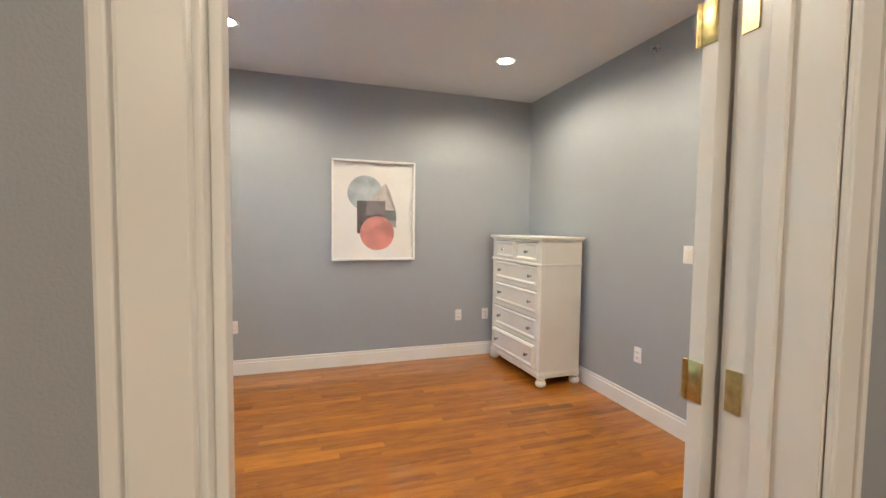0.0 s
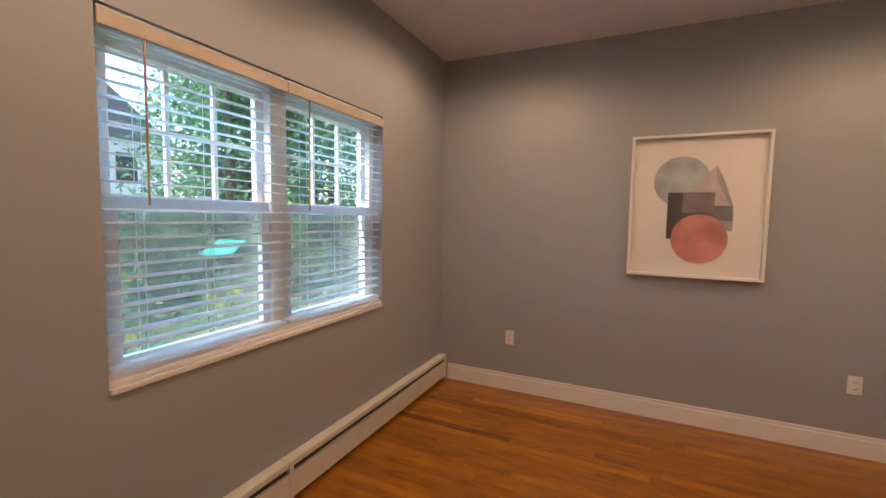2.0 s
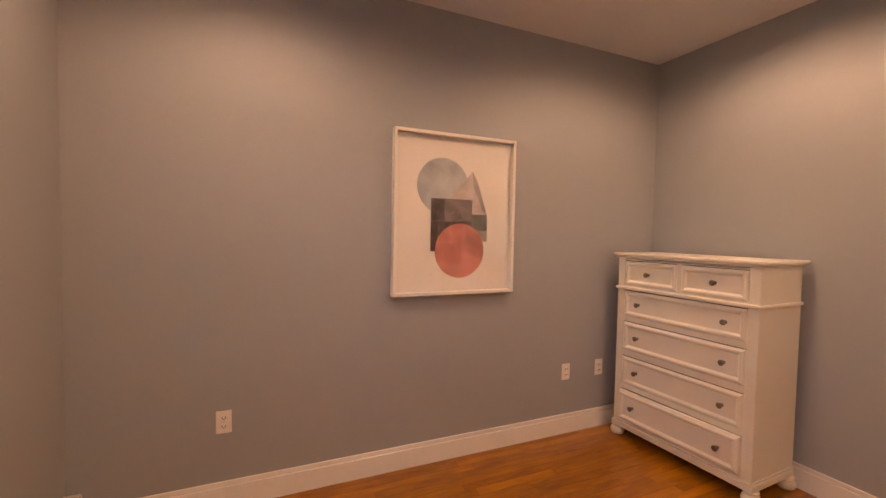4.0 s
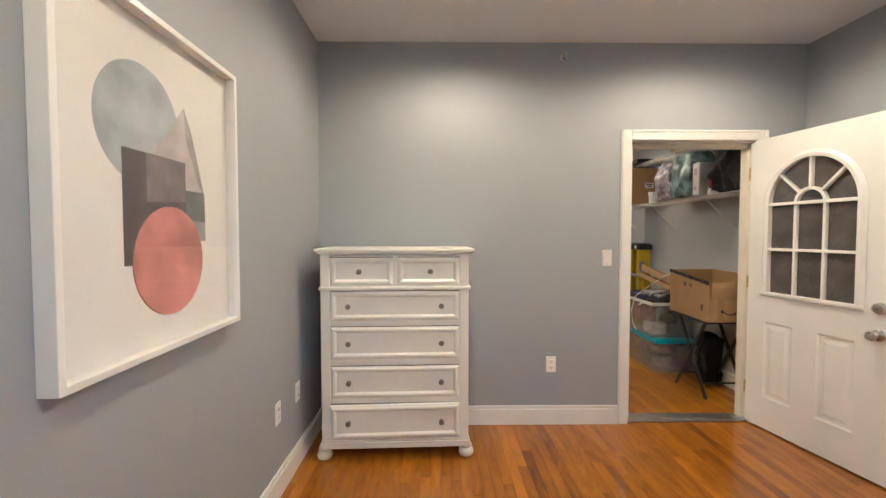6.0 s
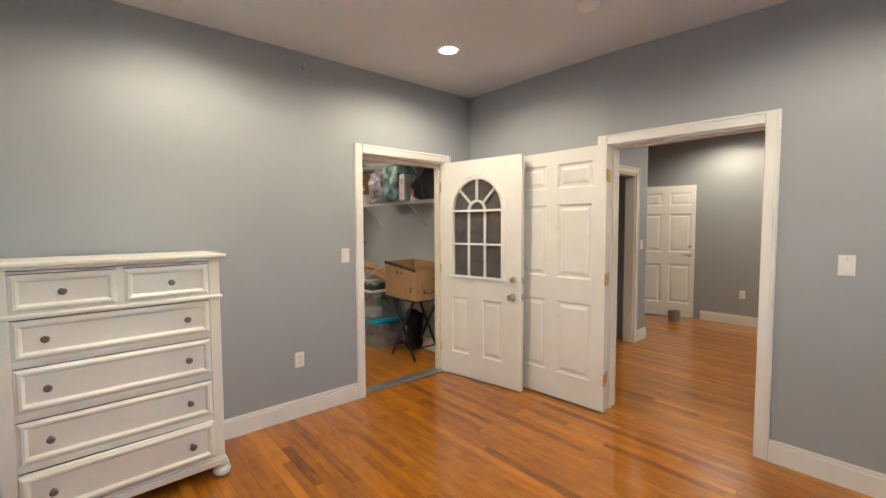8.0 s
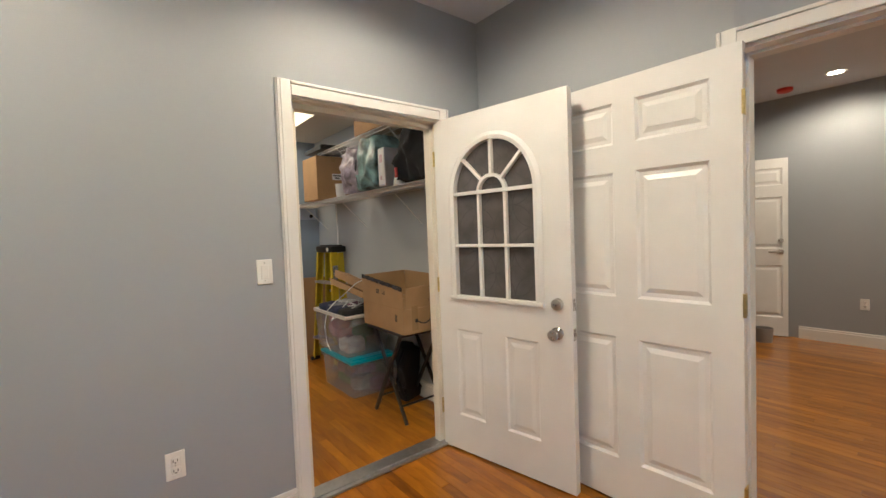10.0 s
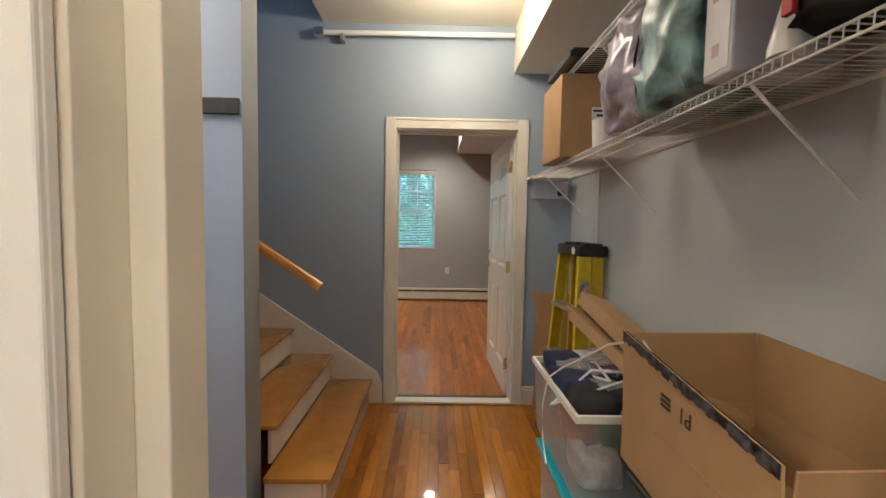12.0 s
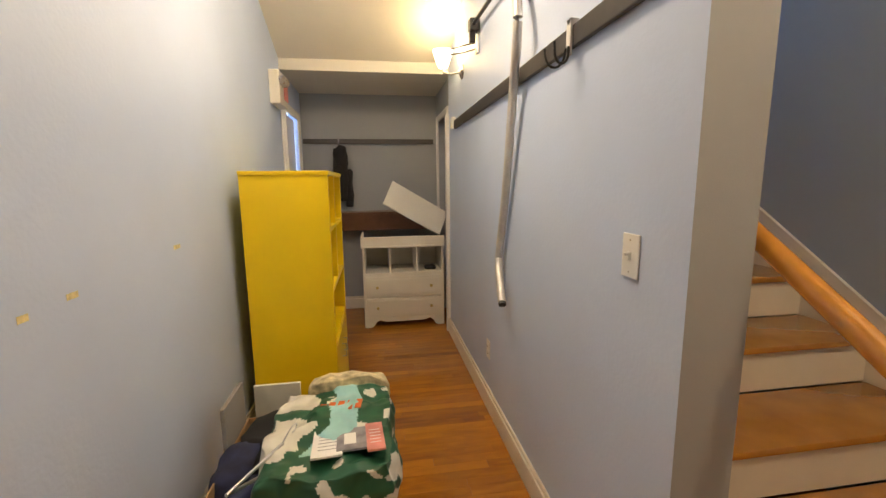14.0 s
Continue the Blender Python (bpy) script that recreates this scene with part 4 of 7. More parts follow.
def dresser(m):
    """A tall chest on bun feet; front to -x, width along y, base at z = 0."""
    th = thing("dresser", "tall ivory chest of six drawers on bun feet", "dresser", m)
    w, d, h = 0.888, 0.41, 1.292
    x0, x1 = -d / 2, d / 2
    part("side_panel", boxes((x0 + 0.002, x1, -w / 2, -w / 2 + 0.022, 0.105, h - 0.032), bevel=0.002), DRESS, th)
    part("side_panel", boxes((x0 + 0.002, x1, w / 2 - 0.022, w / 2, 0.105, h - 0.032), bevel=0.002), DRESS, th)
    part("back_panel", boxes((x1 - 0.012, x1 - 0.001, -w / 2 + 0.022, w / 2 - 0.022, 0.105, h - 0.032)), DRESS, th)
    part("inner_case", boxes((x0 + 0.0022, x1 - 0.013, -w / 2 + 0.023, w / 2 - 0.023, 0.12, h - 0.04)), DRESS, th)
    for s in (-1, 1):
        part("corner_post", boxes((x0 - 0.004, x0 + 0.03, *sorted((s * (w / 2 - 0.052), s * (w / 2 + 0.002))), 0.105, h - 0.032), bevel=0.004), DRESS, th)
    for z in (1.042,):
        part("waist_moulding", boxes((x0 - 0.018, x1, -w / 2 - 0.014, w / 2 + 0.014, z, z + 0.02), bevel=0.006), DRESS, th)
    part("top", boxes((x0 - 0.030, x1 + 0.004, -w / 2 - 0.034, w / 2 + 0.034, h - 0.020, h), (x0 - 0.018, x1, -w / 2 - 0.020, w / 2 + 0.020, h - 0.034, h - 0.020), bevel=0.005), DRESS, th)
    part("plinth", boxes((x0 - 0.014, x1, -w / 2 - 0.012, w / 2 + 0.012, 0.075, 0.112), (x0 - 0.008, x1, -w / 2 - 0.006, w / 2 + 0.006, 0.112, 0.126), bevel=0.005), DRESS, th)
    for sx in (x0 + 0.024, x1 - 0.04):
        for sy in (-1, 1):
            bm = bmesh.new()
            lathe(bm, [(0.024, 0.0), (0.040, 0.010), (0.047, 0.028), (0.042, 0.048), (0.028, 0.058), (0.037, 0.066), (0.037, 0.0755)], Matrix.Translation((sx, sy * (w / 2 - 0.010), 0)))
            part("bun_foot", bm, DRESS, th, smooth=50)

    def drawer(y0, y1, z0, z1, knobs, dx=0.0, lean=0.0):
        bm = bmesh.new()
        xf = x0 - 0.002 + dx
        ring = [(y0, z0), (y1, z0), (y1, z1), (y0, z1)]
        loops = []
        for inset, x in ((0.0, x0 + 0.012), (0.0, xf + 0.002), (0.002, xf), (0.008, xf - 0.003), (0.014, xf - 0.009), (0.024, xf - 0.009), (0.031, xf - 0.003), (0.036, xf + 0.002)):
            loops.append([bm.verts.new((x, y + (inset if y == y0 else -inset), z + (inset if z == z0 else -inset))) for y, z in ring])
        for a, b in zip(loops, loops[1:]):
            for i in range(4):
                bm.faces.new((a[i], a[(i + 1) % 4], b[(i + 1) % 4], b[i]))
        bm.faces.new(loops[-1])
        bm.faces.new(list(reversed(loops[0])))
        if lean:
            bmesh.ops.transform(bm, matrix=Matrix.Translation((0, 0, (z0 + z1) / 2)) @ Euler((radians(lean), 0, 0)).to_matrix().to_4x4() @ Matrix.Translation((0, 0, -(z0 + z1) / 2)), verts=bm.verts)
        ob = part("drawer_front", bm, DRESS, th)
        # Near-black strip on the case paints the shade in the gap above the drawer.
        part("shadow_gap", boxes((x0 - 0.0012, x0 + 0.0018, y0, y1, z1, z1 + 0.004)), SLOT, th)
        for y in knobs:
            bm = bmesh.new()
            lathe(bm, [(0.011, 0), (0.009, 0.006), (0.007, 0.014), (0.016, 0.022), (0.0165, 0.028), (0.011, 0.033)], Matrix.Translation((xf + 0.0015, y, (z0 + z1) / 2)) @ Euler((0, radians(-90), 0)).to_matrix().to_4x4(), n=16)
            part("knob", bm, PEWTER, ob, "round dark pewter knob", smooth=40)

    iw = w / 2 - 0.055
    drawer(-iw, -0.014, 1.071, 1.238, (-0.213,))
    drawer(0.014, iw, 1.071, 1.238, (0.213,))
    for k, (z0, z1) in enumerate(((0.856, 1.034), (0.622, 0.818), (0.384, 0.578), (0.144, 0.346))):
        drawer(-iw, iw, z0, z1, (-0.279, 0.279), dx=-0.024 if k == 3 else 0.0, lean=-0.5 if k == 3 else 0.0)


dresser(pose(2.050, 3.524, 0, 0, 0, 2.2))


def wall_plate(name, m, kind, label, group=""):
    """A plate in the x-z plane of its pose, facing -y."""
    th = thing(name, label, "outlet" if kind == "outlet" else "light switch", m, group=group)
    w, h = 0.0352, 0.0575
    bm = bmesh.new()
    box(bm, -w, w, -0.006, -0.0005, -h, h, bevel=0.0025)
    part("cover_plate", bm, PLASTIC, th)
    if kind == "outlet":
        for z in (-0.021, 0.021):
            part("socket", boxes((-0.017, 0.017, -0.0085, -0.0055, z - 0.0145, z + 0.0145), bevel=0.004), PLASTIC, th)
            part("slot", boxes((-0.009, -0.006, -0.0092, -0.0083, z - 0.004, z + 0.006), (0.006, 0.009, -0.0092, -0.0083, z - 0.004, z + 0.006), (-0.003, 0.003, -0.0092, -0.0083, z - 0.010, z - 0.006)), SLOT, th)
    elif kind == "rocker":
        bm = bmesh.new()
        box(bm, -0.0165, 0.0165, -0.0105, -0.0055, -0.033, 0.033, bevel=0.002)
        bmesh.ops.transform(bm, matrix=Euler((radians(3), 0, 0)).to_matrix().to_4x4(), verts=bm.verts)
        part("rocker", bm, PLASTIC, th)
    elif kind == "toggle":
        bm = bmesh.new()
        box(bm, -0.005, 0.005, -0.012, -0.0055, -0.011, 0.011, bevel=0.001)
        box(bm, -0.004, 0.004, -0.022, -0.008, 0.002, 0.010, bevel=0.002)
        part("toggle", bm, PLASTIC, th)
    for z in ((0.0,) if kind == "outlet" else (-0.042, 0.042)):
        bm = bmesh.new()
        rod(bm, (0, -0.0075, z), (0, -0.0055, z), 0.0028, n=8)
        part("screw", bm, NICKEL, th)
    return th


N, E_, S, W_ = 0, -90, 180, 90
for x in (-0.655, 1.495, 1.80):
    wall_plate("wall_outlet", pose(x, YN, 0.44, 0, 0, N), "outlet", "white duplex outlet low on the grey wall", "bedroom outlets")
wall_plate("wall_outlet", pose(XE, 2.441, 0.438, 0, 0, E_), "outlet", "white duplex outlet beside the storage hall door", "bedroom outlets")
wall_plate("light_switch", pose(XE, 2.046, 1.208, 0, 0, E_), "rocker", "white rocker switch beside the storage hall door")
wall_plate("light_switch", pose(-0.485, 0.53, 1.22, 0, 0, S), "rocker", "white rocker switch beside the entrance")
wall_plate("light_switch", pose(PX, 2.652, 1.192, 0, 0, E_), "toggle", "ivory toggle switch on the blue partition")
wall_plate("wall_outlet", pose(PX, 4.03, 0.378, 0, 0, E_), "outlet", "white outlet low on the blue partition")
wall_plate("wall_outlet", pose(9.45, 1.43, 0.53, 0, 0, E_), "outlet", "white outlet on the far room wall")
wall_plate("wall_outlet", pose(0.92, -3.45, 0.44, 0, 0, S), "outlet", "white outlet on the living room wall")
wall_plate("light_switch", pose(1.55, -1.60, 1.2, 0, 0, E_), "rocker", "white switch beside the side doorway")


def downlight(x, y, z, label, group):
    th = thing("recessed_light", label, "ceiling light", pose(x, y, z), group=group)
    bm = bmesh.new()
    n = 28
    rings = [(0.082, 0.0), (0.080, -0.006), (0.062, -0.004), (0.056, 0.004)]
    loops = [[bm.verts.new((r * math.cos(2 * math.pi * i / n), r * math.sin(2 * math.pi * i / n), q)) for i in range(n)] for r, q in rings]
    for a, b in zip(loops, loops[1:]):
        for i in range(n):
            bm.faces.new((a[i], a[(i + 1) % n], b[(i + 1) % n], b[i]))
    part("trim_ring", bm, TRIM, th, smooth=60)
    bm = bmesh.new()
    lathe(bm, [(0.057, -0.0035), (0.05, -0.006)], n=28)
    part("lens", bm, LENS, th, "glowing warm lens")
    return th


for x, y in BEDROOM_LAMPS:
    downlight(x, y, H, "round recessed ceiling light, lit", "bedroom downlights")
# Fittings here include the two added, unseen lamps.
for x, y in LIVING_LAMPS:
    downlight(x, y, H, "round recessed ceiling light, lit", "living room downlights")
# The fitting at (7.0, 3.2) belongs to the added lamp.
for x, y in ((8.42, 1.67), (7.0, 3.2)):
    downlight(x, y, 3.0, "round recessed ceiling light, lit", "far room downlights")

th = thing("smoke_detector", "round white smoke detector on the ceiling", "smoke detector", pose(0.563, 1.405, H))
bm = bmesh.new()
lathe(bm, [(0.068, 0.0), (0.068, -0.012), (0.062, -0.030), (0.045, -0.038), (0.02, -0.04)], n=28)
part("housing", bm, PLASTIC, th, smooth=40)
bm = bmesh.new()
lathe(bm, [(0.018, -0.0395), (0.016, -0.043)], n=16)
part("test_button", bm, PLASTIC, th)


def sprinkler(m):
    th = thing("fire_sprinkler", "small chrome sidewall sprinkler high on the wall", "sprinkler", m)
    bm = bmesh.new()
    lathe(bm, [(0.028, 0), (0.026, 0.004), (0.012, 0.008), (0.010, 0.03), (0.006, 0.032), (0.005, 0.05)], n=16)
    part("escutcheon", bm, NICKEL, th, smooth=40)
    part("deflector", boxes((-0.014, 0.014, -0.012, 0.012, 0.05, 0.053), bevel=0.001), NICKEL, th)


sprinkler(pose(XE, 2.372, 2.625, 0, -90, 0))
th = thing("detector_cover", "red dust cover on a ceiling detector", "smoke detector", pose(1.484, -3.049, H))
bm = bmesh.new()
lathe(bm, [(0.07, 0), (0.068, -0.03), (0.05, -0.04)], n=20)
part("cover", bm, material("red_plastic", (0.6, 0.03, 0.02), 0.4), th, smooth=40)
bm = bmesh.new()
lathe(bm, [(0.075, 0.0), (0.082, 0.09), (0.085, 0.155), (0.078, 0.155), (0.074, 0.02)], n=24)
th = solo("paint_tin", bm, material("grey_tin", (0.32, 0.32, 0.33), 0.45, metal=0.4), "small grey tin holding the door on the floor", "tin", smooth=40)
th.matrix_basis = pose(1.67, -3.03, 0.0)

# ---- storage hall, stairs and corridor ----
def staircase():
    th = thing("staircase", "oak treads and cream risers climbing beside the slate wall", "stairs")
    x1 = FX - 0.022
    for k in range(12):
        x0 = 3.868 if k == 0 else PX + 0.172
        y, z = 2.09 + 0.291 * k, 0.19 * (k + 1)
        part("tread", boxes((x0, x1, y, y + 0.312, z - 0.028, z), bevel=0.008), TREAD, th, smooth=40)
        part("riser", boxes((x0 + (0.02 if k == 0 else 0), x1, y + 0.026, y + 0.042, z - 0.19, z - 0.028), bevel=0.001), RISER, th)
    part("return_riser", boxes((3.885, 3.90, 2.135, 2.40, 0.0, 0.162), bevel=0.001), RISER, th)

    def board(xa, xb, pts):
        bm = bmesh.new()
        a, b = [[bm.verts.new((x, y, z)) for y, z in pts] for x in (xa, xb)]
        bm.faces.new(a)
        bm.faces.new(list(reversed(b)))
        for i in range(len(pts)):
            j = (i + 1) % len(pts)
            bm.faces.new((a[i], b[i], b[j], a[j]))
        part("skirt_board", bm, RISER, th)

    line = lambda y: 0.215 + 0.669 * (y - 2.02)
    board(FX - 0.020, FX - 0.001, [(2.02, 0.002), (2.02, 0.145), (2.06, line(2.06)), (5.5, line(5.5)), (5.5, line(5.5) - 0.36), (2.5, 0.002)])
    board(PX + 0.156, PX + 0.171, [(2.46, 0.002), (2.46, line(2.46)), (5.5, line(5.5)), (5.5, line(5.5) - 0.36), (2.62, 0.002)])


staircase()


def handrail():
    th = thing("handrail", "round honey oak handrail on brackets along the stairs", "handrail")
    a = Vector((4.02, 2.178, 1.048))
    d = Vector((0, 0.29, 0.19)).normalized()
    bm = bmesh.new()
    rod(bm, a, a + d * 3.2, 0.024, n=20)
    part("rail", bm, RAILW, th, smooth=50)
    for s in (0.55, 1.75, 2.9):
        p = a + d * s
        bm = bmesh.new()
        tube(bm, [p + Vector((0, 0, -0.02)), p + Vector((0, 0, -0.055)), p + Vector((-0.03, 0, -0.075)), Vector((PX + 0.157, p.y, p.z - 0.075))], 0.007)
        part("bracket", bm, BRASS, th, "brass bracket", smooth=60)


handrail()


def hanging_rail():
    th = thing("wall_rail", "dark metal rail along the blue partition", "wall rail")
    part("bar", boxes((PX - 0.024, PX - 0.006, 2.453, 5.03, 1.800, 1.866), bevel=0.004), DARKBAR, th)
    for y in (2.6, 3.7, 4.8):
        part("spacer", boxes((PX - 0.008, PX - 0.001, y, y + 0.05, 1.81, 1.856)), DARKBAR, th)
    part("end_clip", boxes((PX - 0.03, PX - 0.002, 5.06, 5.16, 1.815, 1.90), bevel=0.004), PLASTIC, th, "white plastic end clip")
    hk = thing("double_hook", "white clip with two dark hooks on the rail", "hook")
    part("clip", boxes((PX - 0.034, PX - 0.0245, 2.985, 3.015, 1.775, 1.885), (PX - 0.034, PX - 0.004, 2.985, 3.015, 1.8665, 1.885), bevel=0.003), PLASTIC, hk)
    for s in (-1, 1):
        bm = bmesh.new()
        pts = [(PX - 0.036, 3.0 + s * 0.010, 1.80)] + [(PX - 0.037 - 0.028 * (1 - math.cos(i / 8 * math.pi)), 3.0 + s * (0.012 + 0.003 * i), 1.785 - 0.040 * math.sin(i / 8 * math.pi)) for i in range(9)] + [(PX - 0.095, 3.0 + s * 0.038, 1.805)]
        tube(bm, pts, 0.0042, n=8)
        part("hook", bm, BLACK, hk, "black rubber-dipped hook", smooth=60)


hanging_rail()

th = thing("bent_pole", "bent aluminium pole hanging against the partition", "pole")
bends = [(3.775, 3.60, 2.235), (3.765, 3.53, 2.24), (3.755, 3.455, 2.19), (3.745, 3.39, 2.08), (3.742, 3.375, 1.985), (3.752, 3.42, 1.89), (3.768, 3.495, 1.78), (3.778, 3.575, 1.52), (3.785, 3.655, 1.275), (3.785, 3.735, 1.02), (3.783, 3.732, 0.985), (3.772, 3.69, 0.93), (3.75, 3.56, 0.812)]


def eased(pts, k=5):
    """A smooth line through the given points."""
    p = [Vector(q) for q in pts]
    p = [p[0] * 2 - p[1]] + p + [p[-1] * 2 - p[-2]]
    out = []
    for q0, q1, q2, q3 in zip(p, p[1:], p[2:], p[3:]):
        for i in range(k):
            f = i / k
            out.append(0.5 * (2 * q1 + (q2 - q0) * f + (2 * q0 - 5 * q1 + 4 * q2 - q3) * f * f + (3 * q1 - q0 - 3 * q2 + q3) * f ** 3))
    return [tuple(q) for q in out] + [tuple(p[-2])]


bm = bmesh.new()
tube(bm, eased(bends), 0.0195, n=16)
part("tube", bm, POLE, th, smooth=60)
bm = bmesh.new()
rod(bm, (3.7498, 3.5588, 0.811), (3.7478, 3.547, 0.800), 0.0185, n=14)
part("end_cap", bm, BLACK, th)
th = thing("upper_rod", "dark rod with clamps high on the partition", "wall rail")
bm = bmesh.new()
rod(bm, (3.775, 3.30, 2.285), (3.775, 4.36, 2.315), 0.011, n=12)
part("rod", bm, DARKBAR, th, smooth=60)
for y, z in ((3.55, 2.292), (4.30, 2.313)):
    part("clamp", boxes((3.752, 3.813, y - 0.03, y + 0.03, z - 0.035, z + 0.035), (3.755, 3.79, y - 0.015, y + 0.02, z - 0.10, z - 0.02), bevel=0.006), BLACK, th, "black plastic clamp")
bm = bmesh.new()
tube(bm, [(3.812, 4.32, 2.225), (3.74, 4.45, 2.24), (3.69, 4.72, 2.29)], 0.005, n=8)
tube(bm, [(3.812, 4.32, 2.19), (3.75, 4.45, 2.20), (3.70, 4.66, 2.245)], 0.005, n=8)
part("swing_arm", bm, DARKBAR, th, "thin dark swing arm", smooth=60)
part("mount", boxes((3.80, 3.8135, 4.29, 4.35, 2.16, 2.26), bevel=0.004), STEEL, th)

th = thing("wall_sconce", "lit wall sconce with a frosted bell shade", "wall lamp")
bm = bmesh.new()
lathe(bm, [(0.05, 0), (0.048, 0.008), (0.03, 0.02), (0.012, 0.026)], pose(PX - 0.001, 4.80, 2.17, 0, -90, 0))
part("backplate", bm, NICKEL, th, smooth=40)
bm = bmesh.new()
tube(bm, [(PX - 0.02, 4.80, 2.17), (PX - 0.08, 4.83, 2.16), (PX - 0.125, 4.87, 2.18), (PX - 0.13, 4.88, 2.215)], 0.008)
part("arm", bm, NICKEL, th, smooth=60)
bm = bmesh.new()
n = 24
for prof in ([(0.030, 2.215), (0.042, 2.235), (0.053, 2.27), (0.066, 2.31), (0.074, 2.335)],):
    loops = [[bm.verts.new((PX - 0.13 + r * math.cos(2 * math.pi * i / n), 4.88 + r * math.sin(2 * math.pi * i / n), z)) for i in range(n)] for r, z in prof]
    for a, b in zip(loops, loops[1:]):
        for i in range(n):
            bm.faces.new((a[i], a[(i + 1) % n], b[(i + 1) % n], b[i]))
    bm.faces.new(loops[0])
part("shade", bm, SHADEG, th, "glowing frosted glass bell", smooth=60)

th = dome1 = thing("dome_light", "lit frosted glass dome light on the hall ceiling", "ceiling light", pose(4.43, 1.53, HZ), group="hall dome lights")
bm = bmesh.new()
lathe(bm, [(0.158, 0.0), (0.160, -0.012), (0.152, -0.022)], n=32)
part("pan", bm, TRIM, th, smooth=40)
bm = bmesh.new()
lathe(bm, [(0.152, -0.021), (0.150, -0.055), (0.132, -0.095), (0.095, -0.122), (0.045, -0.137), (0.012, -0.14)], n=32)
part("dome", bm, DOMEG, th, "glowing frosted dome", smooth=60).visible_shadow = False
bm = bmesh.new()
lathe(bm, [(0.010, -0.138), (0.012, -0.15), (0.006, -0.16)], n=12)
part("finial", bm, NICKEL, th, smooth=40)

copy_thing(dome1, pose(3.14, 3.45, HZ))
th = thing("closet_rod", "white pole high across the end wall", "pole")
bm = bmesh.new()
rod(bm, (FX - 0.055, 1.09, 2.705), (FX - 0.055, 2.48, 2.695), 0.017, n=14)
part("rod", bm, TRIM, th, smooth=60)
part("end_socket", boxes((FX - 0.085, FX - 0.025, 2.44, 2.51, 2.665, 2.725), bevel=0.006), STEEL, th)
part("bracket", boxes((FX - 0.07, FX - 0.001, 2.30, 2.33, 2.64, 2.70), bevel=0.004), STEEL, th)


# wire shelves
def wire_shelf(z, x0, x1, y1, label):
    th = thing("wire_shelf", label, "shelf", group="wire shelves")
    y0 = YS + 0.012
    bm = bmesh.new()
    n = int((x1 - x0) / 0.0254)
    for i in range(n + 1):
        x = x0 + (x1 - x0) * i / n
        rod(bm, (x, y0, z), (x, y1, z), 0.0017, n=5)
        rod(bm, (x, y1, z), (x, y1 + 0.002, z - 0.03), 0.0017, n=5)
    tagged(part("wire_grid", bm, WIRE, th, "close white cross wires"), kind="stuff")
    for yy, zz, r in ((y0, z - 0.003, 0.003), ((y0 + y1) / 2, z - 0.003, 0.003), (y1, z - 0.003, 0.0034), (y1 + 0.002, z - 0.031, 0.0034)):
        bm = bmesh.new()
        rod(bm, (x0, yy, zz), (x1, yy, zz), r, n=8)
        part("long_wire", bm, WIRE, th, smooth=60)
    x = x0 + 0.55
    while x < x1:
        bm = bmesh.new()
        tube(bm, [(x, y1 - 0.01, z - 0.012), (x, y0 + 0.02, z - 0.26), (x, YS + 0.006, z - 0.285)], 0.005, n=8)
        part("brace", bm, WIRE, th, smooth=60)
        x += 0.92
    part("wall_clip", boxes((x0, x1, YS + 0.0005, YS + 0.006, z - 0.012, z + 0.006), bevel=0.001), WIRE, th)


WIRE = material("white_vinyl_wire", (0.76, 0.75, 0.72), 0.4, vary=0.04, scale=20)
SY = 0.93
wire_shelf(1.718, HX + 0.02, FX - 0.02, SY, "long white wire shelf, lower")
wire_shelf(2.185, HX + 0.02, 4.32, SY, "long white wire shelf, upper")
solo("shelf_end_board", boxes((FX - 0.16, FX - 0.002, YS + 0.05, SY + 0.04, 1.690, 1.712), bevel=0.006), CREAM, "short cream board under the shelf end", "board", "structure")
th = thing("shelf_bracket", "clear plastic bracket under the shelf end", "bracket")
part("plate", boxes((FX - 0.006, FX - 0.001, 0.66, 0.93, 1.56, 1.688), bevel=0.002), material("clouded_plastic", (0.55, 0.60, 0.70), 0.25, vary=0.1), th)
bm = bmesh.new()
rod(bm, (FX - 0.02, 0.72, 1.60), (FX - 0.006, 0.72, 1.60), 0.02, n=14)
part("screw_cap", bm, BLACK, th)
solo("standard_rail", boxes((4.58, 4.605, YS + 0.0005, YS + 0.010, 1.06, 1.70), bevel=0.002), WIRE, "white shelf standard on the grey wall", "shelf rail", "structure")


def crumple(bm, x0, x1, y0, y1, z0, z1, amp, seed, cuts=6, flat=0.0):
    """A soft lump: a rounded box whose skin is pushed about by noise."""
    n = cuts + 1
    grid = {}

    def at(i, j, k):
        if (i, j, k) not in grid:
            grid[i, j, k] = bm.verts.new((i / n - 0.5, j / n - 0.5, k / n - 0.5))
        return grid[i, j, k]
    for a in range(n):
        for b in range(n):
            for c in (0, n):
                for q in (lambda i, j: (i, j, c), lambda i, j: (i, c, j), lambda i, j: (c, i, j)):
                    bm.faces.new([at(*q(a + i, b + j)) for i, j in ((0, 0), (1, 0), (1, 1), (0, 1))])
    vs = list(grid.values())
    c = Vector(((x0 + x1) / 2, (y0 + y1) / 2, (z0 + z1) / 2))
    s = Vector((x1 - x0, y1 - y0, z1 - z0))
    for v in vs:
        p = v.co.copy()
        q = p.normalized() * 0.62
        p = p.lerp(q, 0.35)
        w = Vector((p.x * s.x, p.y * s.y, p.z * s.z)) + c
        nz = noise.noise_vector(w * 7 + Vector((seed, seed * 2, seed * 3))) * amp + noise.noise_vector(w * 19 + Vector((seed, 0, 0))) * amp * 0.4
        w += nz
        w.z = max(w.z, z0 + flat)
        v.co = w
    return vs


